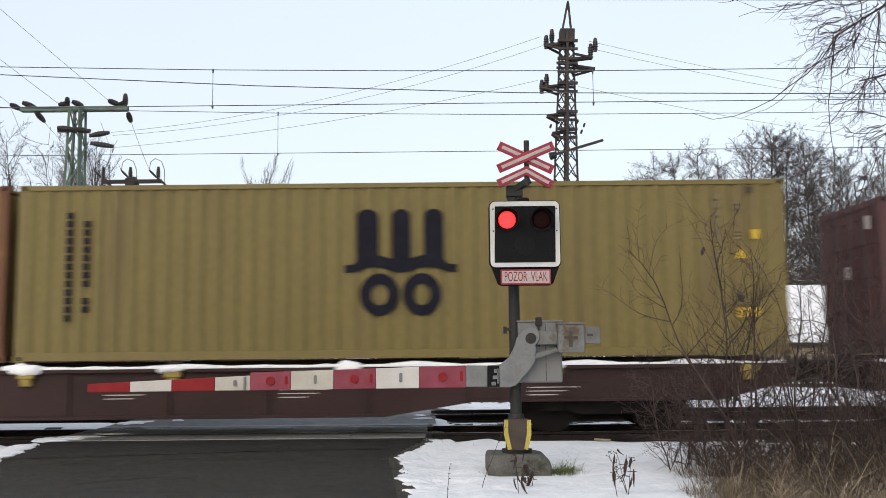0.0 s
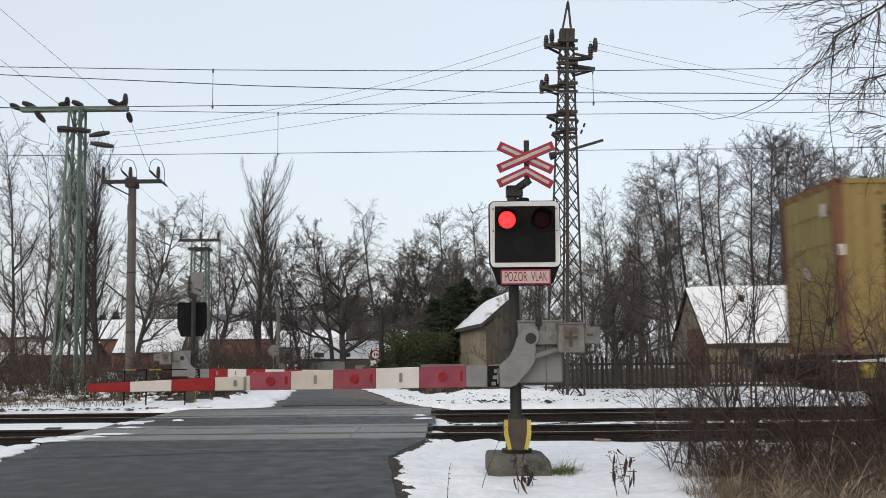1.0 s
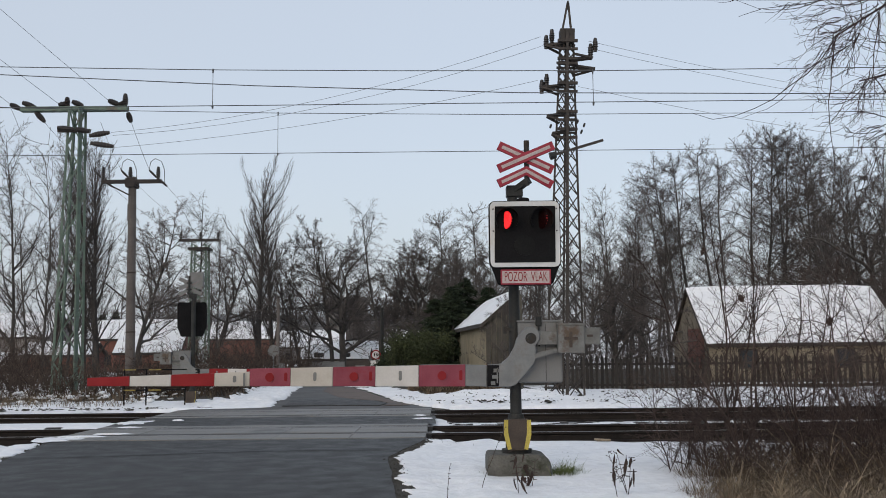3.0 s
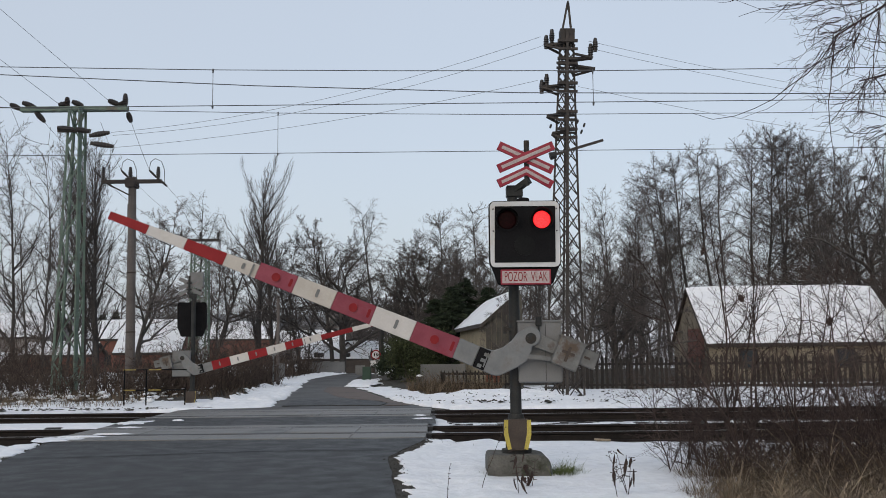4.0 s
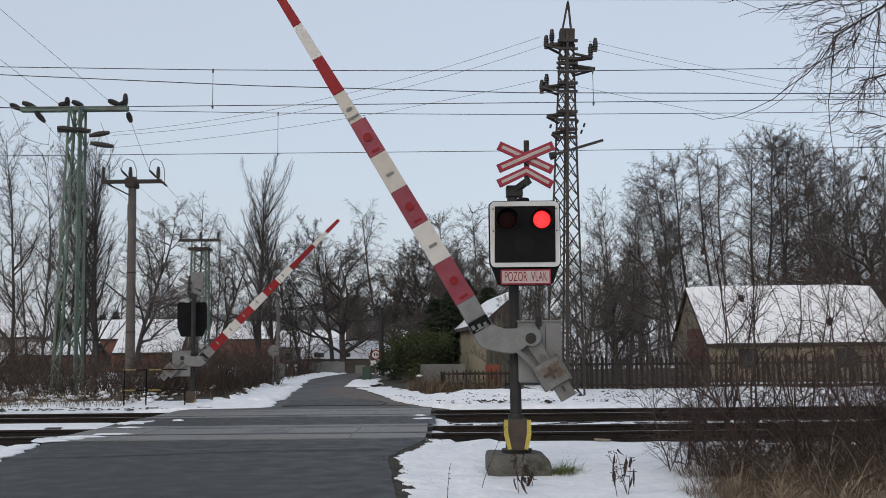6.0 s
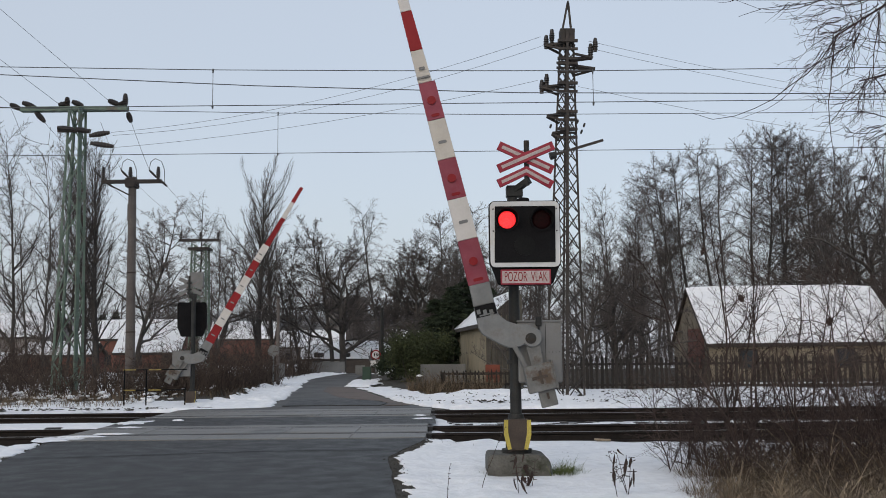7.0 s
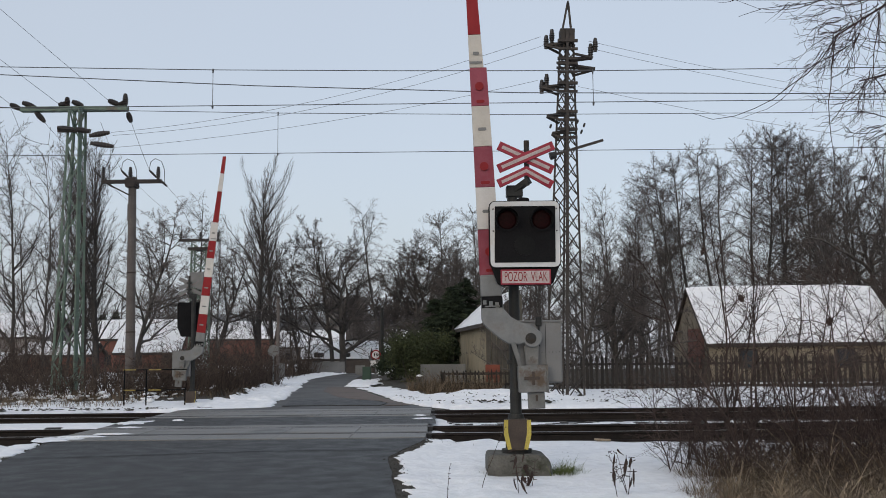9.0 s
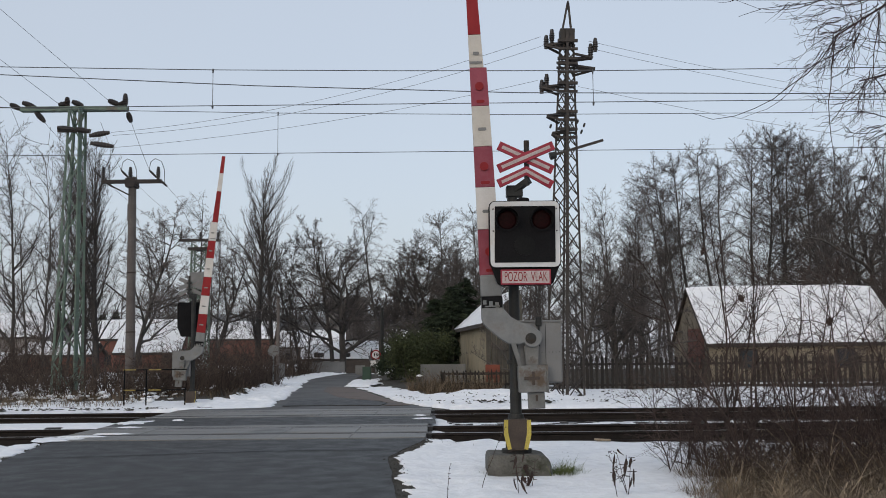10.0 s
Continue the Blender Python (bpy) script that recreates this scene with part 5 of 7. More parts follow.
def small_mast():
    t = empty("lattice_mast", pose(-11.75, 46, -0.3), "green-grey lattice mast with short crossarm", "power pylon")
    lattice(t, -0.42, 0.42, -0.4, 0.4, 0.0, -0.34, 0.34, -0.3, 0.3, 6.9, 12, 0.06, 0.035, M_LATTICE_GREEN)
    bm = B()
    box(bm, -1.05, 0.9, -0.1, 0.1, 7.05, 7.17)
    box(bm, -0.5, 0.5, -0.45, 0.45, 6.6, 6.72)
    part("crossarm", bm, M_LATTICE, t)
    for x in (-0.95, 0.0, 0.85):
        insulator(t, (x, 0, 7.15), (x, 0, 7.5), 0.09, 3)
    bm = B()
    box(bm, -0.35, 0.3, -0.62, -0.42, 4.8, 5.5, 0.02)
    part("transformer_box", bm, M_GREYPAINT, t)


lattice_mast()
green_mast()
concrete_pole()
small_mast()


def wire(name, pts, r, label, sag=0.0, n=14, droppers=(), group="overhead wires"):
    """A wire through the points, hanging by sag between each pair."""
    top = None
    verts, faces, line = [], [], []
    for a, b in zip(pts, pts[1:]):
        for i in range(n):
            t = i / n
            p = Vector(a).lerp(Vector(b), t)
            p.z -= sag * 4 * t * (1 - t)
            line.append(p)
    line.append(Vector(pts[-1]))
    for i, p in enumerate(line):
        d = (line[min(i + 1, len(line) - 1)] - line[max(i - 1, 0)]).normalized()
        s = d.cross(Vector((0, 0, 1))).normalized()
        u = s.cross(d)
        for k in range(4):
            a = math.tau * k / 4
            verts.append(p + s * r * math.cos(a) + u * r * math.sin(a))
    for i in range(len(line) - 1):
        for k in range(4):
            faces.append((i * 4 + k, i * 4 + (k + 1) % 4, (i + 1) * 4 + (k + 1) % 4, (i + 1) * 4 + k))
    top = mesh_ob(name, verts, faces, M_WIRE)
    tagged(top, label, "wire", group)
    for x, z0, z1, y in droppers:
        bm = B()
        rod(bm, (x, y, z0), (x, y, z1), 0.006, None, 5)
        rod(bm, (x, y, z1), (x, y, z1 - 0.06), 0.022, 0.014, 6)
        rod(bm, (x, y, z0 + 0.02), (x, y, z0 - 0.05), 0.018, 0.014, 6)
        part("dropper", bm, M_WIRE, top)
    return top


def run(y, rows):
    """Points along a track, drawn out beyond the view on both ends."""
    (xa, za), (xb, zb) = rows[0], rows[-1]
    return [(xa - 40, y, za + 1.2)] + [(x, y, z) for x, z in rows] + [(xb + 40, y, zb + 1.0)]


wire("contact_wire", [(-60, 16.72, 5.75), (60, 16.72, 5.74)], 0.0075, "grooved copper contact wire over the near track")
wire("contact_wire", [(-60, 21.38, 5.87), (60, 21.38, 5.84)], 0.0075, "grooved copper contact wire over the far track")
wire("messenger_wire", run(16.72, [(-7.93, 6.5), (-4.12, 6.405), (-0.82, 6.355), (2.77, 6.32), (7.99, 6.33)]), 0.0075, "messenger wire with droppers above the near track", n=4, droppers=((-4.1, 6.40, 5.75, 16.72), (2.72, 6.32, 5.74, 16.72)))
wire("messenger_wire", run(21.38, [(-10.11, 6.99), (-6.87, 6.87), (-3.77, 6.79), (1.53, 6.70), (7.99, 6.68), (10.16, 6.70)]), 0.0075, "messenger wire with droppers above the far track", n=4, droppers=((-3.74, 6.79, 5.86, 21.38),))
wire("feeder_wire", run(18.0, [(-8.54, 6.74), (-3.61, 6.47), (1.51, 6.28), (8.57, 6.19)]), 0.009, "bare feeder cable above the tracks", n=4)
wire("feeder_wire", [(-40, 14, 8.0), (-6.69, 14, 6.93), (-0.68, 14, 6.65), (6.75, 14, 6.56), (40, 14, 7.2)], 0.006, "bare feeder cable above the tracks", n=4)
# thin lines between the masts
for a, b, s in (((-10.8, 30.6, 8.55), (3.0, 28, 10.75), 0.45), ((-10.75, 30.6, 8.45), (3.15, 28, 10.5), 0.5), ((-10.65, 30.6, 8.05), (2.9, 28, 9.4), 0.25),
                ((4.45, 28, 10.6), (30, 40, 11.0), 0.6), ((4.4, 28, 10.4), (30, 40, 10.6), 0.6), ((4.1, 28, 9.2), (30, 40, 9.0), 0.5)):
    wire("line_wire", [a, b], 0.0055, "thin power line hung between the masts", s)
for a, b, s in (((-14.3, 31, 9.62), (-24, 18, 19.0), 0.2), ((-12.7, 31, 9.62), (-24, 18, 19.6), 0.2), ((-11.05, 31, 9.72), (-23.5, 16, 21.5), 0.2),
                ((-13.15, 31, 9.0), (-12.48, 33.75, 7.9), 0.1), ((-11.3, 31, 9.0), (-11.5, 33.75, 7.9), 0.1), ((-10.28, 31, 8.98), (-10.5, 33.75, 7.9), 0.05),
                ((-11.82, 33.75, 7.3), (-12.7, 46, 7.0), 0.15), ((-10.85, 33.75, 7.3), (-11.75, 46, 7.1), 0.15), ((-9.85, 33.75, 7.3), (-10.9, 46, 7.1), 0.15),
                ((-14.3, 31, 9.5), (-13.9, 31, 8.55), -0.05), ((-13.9, 31, 8.55), (-13.0, 31, 8.25), 0.05), ((-13.0, 31, 8.25), (-12.95, 31, 8.85), -0.05)):
    wire("line_wire", [a, b], 0.007, "thin power line slung down to the pole", s)
# ---- buildings, walls and fences ----
# weathered gable boards, their colour darkened for the shade on that end
M_GABLE = mat("weathered_shaded_gable_boards", (0.060, 0.056, 0.047), (0.10, 0.093, 0.078), 3, 0.9, 0, 0.3, 30, stretch=(3, 3, 0.4), rnd=0.15, c3=(0.04, 0.037, 0.032))
M_PLASTER_PALE = mat("pale_plaster", (0.20, 0.172, 0.13), (0.28, 0.24, 0.185), 1.5, 0.95, 0, 0.3, 30, c3=(0.13, 0.105, 0.08))


def house(name, m, L, W, eave, ridge, base, wall, label, snow=True, windows=(), roof=None, over=0.3, chimney=None, gable=None, boards=False, mono=False):
    """Long side along x from 0 to L, front at y = 0, gables at the ends."""
    t = empty(name, m, label, "house")
    bm = B()
    outline = [(0, base), (W / 2, base), (W / 2, base + 0.5), (W / 2, ridge - 0.12), (0, eave)] if mono else [(0, base), (W, base), (W, eave), (W / 2, ridge - 0.12), (0, eave)]
    a = [bm.verts.new((0, y, z)) for y, z in outline]
    b = [bm.verts.new((L, y, z)) for y, z in outline]
    bm.faces.new(a)
    bm.faces.new(b[::-1])
    for i in range(5):
        bm.faces.new((a[i], b[i], b[(i + 1) % 5], a[(i + 1) % 5]))
    bmesh.ops.recalc_face_normals(bm, faces=bm.faces)
    part("wall", bm, wall, t)
    slope = (ridge - eave) / (W / 2)
    for s in (0,) if mono else (0, 1):
        def yy(v):
            return v if s == 0 else W - v
        bm = B()
        p = [(-over, eave - over * slope), (W / 2, ridge)]
        prof = [(yy(p[0][0]), p[0][1]), (yy(p[1][0]), p[1][1]), (yy(p[1][0]), p[1][1] - 0.12), (yy(p[0][0]), p[0][1] - 0.12)]
        va = [bm.verts.new((-over, y, z)) for y, z in prof]
        vb = [bm.verts.new((L + over, y, z)) for y, z in prof]
        bm.faces.new(va), bm.faces.new(vb[::-1])
        for i in range(4):
            bm.faces.new((va[i], vb[i], vb[(i + 1) % 4], va[(i + 1) % 4]))
        bmesh.ops.recalc_face_normals(bm, faces=bm.faces)
        rf = part("roof", bm, roof or M_EAVE, t)
        if snow:
            n, k = 24, 8
            verts, faces = [], []
            for j in range(k + 1):
                for i in range(n + 1):
                    u, v = i / n, j / k
                    x = -over + 0.02 + (L + 2 * over - 0.04) * u
                    y = p[0][0] + 0.03 * noise.noise((x, s, 1)) + (p[1][0] - p[0][0]) * v
                    edge = min(1, 6 * min(u, 1 - u), 8 * v + 0.3)
                    z = p[0][1] + (p[1][1] - p[0][1]) * v + 0.02 + 0.07 * edge + 0.012 * noise.noise((x * 1.2, y * 1.2, 5))
                    verts.append((x, yy(y), z))
            for j in range(k):
                for i in range(n):
                    q = j * (n + 1) + i
                    faces.append((q, q + 1, q + n + 2, q + n + 1))
            mesh_ob("snow_cover", verts, faces, M_SNOW, rf, True, "even snow cover on the roof")
    for k, (x, z, w, h, side) in enumerate(windows):
        bm = B()
        if side == "front":
            box(bm, x, x + w, -0.03, 0.05, z, z + h)
        else:
            box(bm, -0.03, 0.05, x, x + w, z, z + h)
        wd = part("window", bm, M_EAVE, t)
        bm = B()
        if side == "front":
            box(bm, x + 0.06, x + w - 0.06, -0.035, 0.0, z + 0.06, z + h - 0.06)
        else:
            box(bm, -0.035, 0.0, x + 0.06, x + w - 0.06, z + 0.06, z + h - 0.06)
        part("pane", bm, M_GLASS, wd)
    if chimney:
        bm = B()
        cx, cy, cz, cw = chimney
        box(bm, cx - cw, cx + cw, cy - cw, cy + cw, eave, cz, 0.02)
        box(bm, cx - cw - 0.05, cx + cw + 0.05, cy - cw - 0.05, cy + cw + 0.05, cz - 0.12, cz)
        part("chimney", bm, M_BRICK, t)
    if gable:
        bm = B()
        box(bm, -0.02, 0.0, gable[0], gable[1], gable[2], gable[3])
        part("brick_infill", bm, M_BRICK, t, "patch of bare red brick")
    # boards added over the plaster gable, dark in colour to stand for shade
    if boards:
        for i in range(7 if mono else 13):
            y0 = W * i / 13
            top_z = eave + (ridge - 0.14 - eave) * (1 - abs((y0 + W / 26) / (W / 2) - 1))
            bm = B()
            box(bm, L, L + 0.025, y0 + 0.008, y0 + W / 13 - 0.008, base, top_z)
            part("gable_board", bm, M_GABLE, t)
    return t


house("house", pose(10.9, 39.5, 0), 8.0, 6.0, 1.62, 4.02, -0.8, M_PLASTER_PALE, "low plastered cottage with thick snow on its roof", over=0.14, windows=((1.2, 0.5, 0.8, 0.8, "front"), (5.2, 0.5, 0.8, 0.8, "front")), gable=(0.7, 3.3, 0.5, 2.2))
house("house", pose(0.62, 47.0, 0, 0, 0, -85.0), 11.0, 2.6, 2.5, 3.62, -0.3, M_PLASTER, "small tan plastered lean-to house with steep snowy roof", over=0.2, boards=True, mono=True)

# far houses beyond the trees, snow on their roofs
for x, y, rz, L, W, e, r, wall, lab in ((-21.2, 62, 2, 4.0, 5, 1.35, 3.15, M_BRICK, "low brick house with snowy roof beyond the thicket"),
                                       (-27.5, 70, -4, 5.5, 6, 1.6, 3.6, M_BRICK, "red-walled garden house under snow"),
                                       (-38, 72, 3, 8, 6, 2.6, 4.4, M_FARWALL, "distant house with snowy roof"),
                                       (-25.5, 58, 2, 4, 3, 1.2, 1.9, M_BRICK, "small red garden shed with snowy roof"),
                                       (-33, 60, 0, 5, 3, 0.6, 1.3, M_FARWALL, "low garden shed with snowy roof"),
                                       (-10.9, 76, 8, 3.4, 4, 1.0, 2.0, M_FARWALL, "low brown house with patchy snow on its roof"),
                                       (-10.6, 71, -3, 4.9, 3, 0.72, 1.45, M_FARWALL, "long low shed with snowy roof behind the wall"),
                                       (-6.3, 73, 62, 5, 2.2, 1.2, 1.95, M_WHITE, "small white-walled house with snowy roof"),
                                       (-24.6, 66, 4, 2.6, 4, 2.3, 3.5, M_FARROOF, "red-walled cottage with snowy roof"),
                                       (-30.5, 84, 3, 7, 5, 2.6, 4.2, M_FARWALL, "distant house with snowy roof"),
                                       (-22.5, 92, 3, 6, 5, 2.6, 4.2, M_BRICK, "distant brick house with snowy roof"),
                                       (-17.5, 100, 4, 7, 5, 1.8, 3.4, M_FARWALL, "distant house with snowy roof"),
                                       (-3.0, 92, 0, 7, 6, 2.2, 4.0, M_FARWALL, "distant house with snowy roof")):
    house("house", pose(x, y, 0.2, 0, 0, rz), L, W, e, r, -1.0, wall, lab, windows=((1.0, 0.4, 0.7, 0.7, "front"), (3.0, 0.4, 0.7, 0.7, "front")), over=0.2)
# flat-roofed block on the rise
t = empty("apartment_block", pose(-18.4, 150, 4.4), "pale grey flat-roofed block on the far hillside", "building")
bm = B()
box(bm, 0, 5.9, 0, 8, -5, 5.2)
box(bm, -0.2, 6.1, -0.2, 8.2, 5.2, 5.5)
part("wall", bm, M_FARWALL, t)
for i in range(3):
    for j in range(2):
        bm = B()
        box(bm, 0.6 + 1.8 * i, 1.7 + 1.8 * i, -0.04, 0.05, 1.0 + 2.2 * j, 2.2 + 2.2 * j)
        part("window", bm, M_GLASS, t)


def picket_fence(x0, y0, x1, y1, h, pitch, w, label, material, seed, jitter=0.1, base=0.0, rails=(0.25, 0.8)):
    rng = random.Random(seed)
    L = math.hypot(x1 - x0, y1 - y0)
    rz = math.degrees(math.atan2(y1 - y0, x1 - x0))
    t = empty("picket_fence", pose(x0, y0, base, 0, 0, rz), label, "fence")
    shapes = []
    for k in range(4):
        bm = B()
        ww = w * rng.uniform(0.8, 1.15)
        prism(bm, [(-ww / 2, 0), (ww / 2, 0), (ww / 2, h - 0.06), (0, h + 0.02 * k), (-ww / 2, h - 0.05)], -0.012, 0.012)
        me = bpy.data.meshes.new("picket")
        bm.to_mesh(me)
        bm.free()
        me.materials.append(material)
        shapes.append(me)
    n = int(L / pitch)
    for i in range(n):
        if rng.random() < 0.03:
            continue
        ob = new("picket", shapes[rng.randrange(4)])
        ob.parent = t
        ob.matrix_basis = pose(i * pitch + rng.uniform(-0.02, 0.02), -0.03, rng.uniform(-0.02, 0.05), 0, rng.uniform(-2.5, 2.5), 0)
    for z in rails:
        bm = B()
        box(bm, 0, L, -0.015, 0.03, h * z, h * z + 0.08)
        part("rail", bm, material, t)
    for i in range(int(L / 2.4) + 1):
        bm = B()
        box(bm, i * 2.4, i * 2.4 + 0.1, 0.02, 0.12, -0.2, h * 0.95)
        part("post", bm, material, t)


picket_fence(3.8, 32.4, 8.6, 32.0, 1.26, 0.165, 0.10, "dark weathered wooden picket fence in snow", M_WOOD, 3, base=-0.2)
picket_fence(8.65, 32.0, 17.5, 31.4, 1.34, 0.175, 0.10, "pale weathered wooden picket fence in snow", M_WOOD_PALE, 4, base=-0.26)
picket_fence(-0.1, 31.6, 2.5, 31.5, 0.62, 0.14, 0.05, "low dark garden fence behind dry grass", M_WOOD, 5, base=0.06)
# plain panels
def slab(name, x0, x1, y, z0, z1, d, material, label, category, cap=False):
    t = empty(name, pose(x0, y, z0), label, category)
    n = max(1, int((x1 - x0) / 1.0))
    for i in range(n):
        bm = B()
        box(bm, (x1 - x0) * i / n + 0.01, (x1 - x0) * (i + 1) / n - 0.01, 0, d, -0.3, z1 - z0, 0.01)
        part("panel", bm, material, t)
    if cap:
        bm = B()
        box(bm, 0, x1 - x0, -0.02, d + 0.02, z1 - z0 + 0.002, z1 - z0 + 0.06, 0.02)
        part("snow_cap", bm, M_SNOW, t)


slab("garden_wall", -8.1, -5.95, 57.6, 0.0, 0.78, 0.15, M_WALLGREY, "low grey rendered garden wall at the lane end", "wall")
slab("garden_wall", -5.9, -4.05, 57.8, 0.0, 0.82, 0.15, M_EAVE, "dark wooden gate boards at the lane end", "wall")
slab("garden_wall", -4.95, -4.4, 53.5, 0.0, 0.60, 0.15, M_WALLGREY, "low grey rendered wall at the lane bend", "wall")
slab("garden_wall", -1.0, 0.9, 40, 0.1, 0.80, 0.15, M_WALLGREY, "low grey rendered garden wall", "wall")
slab("garden_gate", 1.35, 1.85, 31.8, 0.12, 0.88, 0.05, M_ORANGE, "rusty orange sheet-metal garden gate", "gate")
slab("bin", -3.75, -3.35, 44, 0.0, 0.66, 0.4, M_GREENPAINT, "dark green rubbish bin by the lane", "bin")
t = empty("marker_post", pose(-0.88, 34, 0.05), "short grey stone post with snow cap", "post")
bm = B()
box(bm, -0.09, 0.09, -0.09, 0.09, -0.1, 0.42, 0.015)
part("shaft", bm, M_CONC, t)
bm = B()
bmesh.ops.create_icosphere(bm, subdivisions=2, radius=0.115, matrix=Matrix.Translation((0, 0, 0.43)) @ Matrix.Diagonal((1, 1, 0.4, 1)))
part("snow_cap", bm, M_SNOW, t, smooth=True)


def road_sign(x, y, z, h, r, back, label):
    t = empty("road_sign", pose(x, y, z), label, "road sign")
    bm = B()
    rod(bm, (0, 0.03, -0.1), (0, 0.03, h + r * 0.8), 0.032, None, 10)
    part("post", bm, M_GALV, t)
    bm = B()
    disc(bm, 0, 0, h, r, 0.02)
    sp = part("sign_plate", bm, M_GREYPAINT if back else M_RED, t)
    if not back:
        bm = B()
        disc(bm, 0, -0.006, h, r * 0.76, 0.005)
        part("face", bm, M_WHITE, sp)
        bm = B()
        for dx in (-0.07, 0.05):
            box(bm, dx - 0.02, dx + 0.03, -0.01, -0.0065, h - 0.08, h + 0.08)
        part("figure_bar", bm, M_BLACK, sp)
        bm = B()
        box(bm, -0.25, 0.25, -0.01, 0.02, h - r - 0.3, h - r - 0.03, 0.004)
        part("supplementary_plate", bm, M_WHITE, t)


road_sign(-6.75, 38, 0.0, 1.42, 0.23, True, "round road sign with plain grey back on a post")
road_sign(-3.27, 46, -0.05, 1.25, 0.24, False, "round white road sign with red border")
t = empty("utility_pole", pose(-6.92, 40, 0), "thin grey lamp pole with small cabinet", "utility pole")
bm = B()
rod(bm, (0, 0, -0.1), (0, 0, 3.6), 0.08, 0.06, 10)
part("shaft", bm, M_CONC_POLE, t)
bm = B()
box(bm, 0.06, 0.28, -0.12, 0.08, 0.35, 0.9, 0.01)
part("cabinet", bm, M_GREYPAINT, t)
t = empty("utility_pole", pose(-3.35, 52, 0), "slim dark wooden pole beside the lane", "utility pole")
bm = B()
rod(bm, (0, 0, -0.1), (0, 0, 3.7), 0.1, 0.08, 10)
part("shaft", bm, M_POLE, t)

# striped rail beside the far barrier
t = empty("guard_rail", pose(-8.6, 25.8, -0.05), "black and yellow striped pedestrian guard rail", "guard rail")
for z in (0.43, 0.97):
    x = 0.0
    for k in range(5):
        bm = B()
        rod(bm, (x, 0, z), (x + 0.34, 0, z), 0.015, None, 8)
        part("rail", bm, M_PADYELLOW if k % 2 == 0 and k != 4 else M_BLACK, t)
        x += 0.34
for x in (0.03, 0.62, 1.66):
    bm = B()
    rod(bm, (x, 0, -0.1), (x, 0, 0.98 if x != 1.66 else 0.5), 0.02, None, 8)
    part("post", bm, M_BLACK, t)
# ---- plants ----
def tubes(name, segs, material, parent, sides=3, label="", rmin=0.0):
    """Tapered tubes, one for each (ax, ay, az, bx, by, bz, r0, r1)."""
    s = np.array(segs, dtype=float)
    a, b, r0, r1 = s[:, :3], s[:, 3:6], np.maximum(s[:, 6], rmin), np.maximum(s[:, 7], rmin * 0.8)
    d = b - a
    d /= np.linalg.norm(d, axis=1)[:, None] + 1e-9
    ref = np.where(np.abs(d[:, 2:3]) > 0.9, np.array([[1.0, 0, 0]]), np.array([[0, 0, 1.0]]))
    u = np.cross(d, ref)
    u /= np.linalg.norm(u, axis=1)[:, None] + 1e-9
    v = np.cross(d, u)
    n = len(s)
    verts = np.zeros((n, 2 * sides, 3))
    for k in range(sides):
        an = math.tau * k / sides
        off = u * math.cos(an) + v * math.sin(an)
        verts[:, k] = a + off * r0[:, None]
        verts[:, sides + k] = b + off * r1[:, None]
    idx = np.array([(k, (k + 1) % sides, sides + (k + 1) % sides, sides + k) for k in range(sides)])
    faces = (idx[None] + (np.arange(n) * 2 * sides)[:, None, None]).reshape(-1, 4)
    me = bpy.data.meshes.new(name)
    me.vertices.add(n * 2 * sides)
    me.vertices.foreach_set("co", verts.reshape(-1))
    me.loops.add(faces.size)
    me.loops.foreach_set("vertex_index", faces.reshape(-1).astype(np.int32))
    me.polygons.add(len(faces))
    me.polygons.foreach_set("loop_start", np.arange(0, faces.size, 4, dtype=np.int32))
    me.polygons.foreach_set("loop_total", np.full(len(faces), 4, dtype=np.int32))
    me.update(calc_edges=True)
    me.materials.append(material)
    me.shade_smooth()
    ob = new(name, me)
    if parent is not None:
        ob.parent = parent
    if label:
        tagged(ob, label)
    return ob


def unit(x, y, z):
    n = math.sqrt(x * x + y * y + z * z) + 1e-9
    return x / n, y / n, z / n


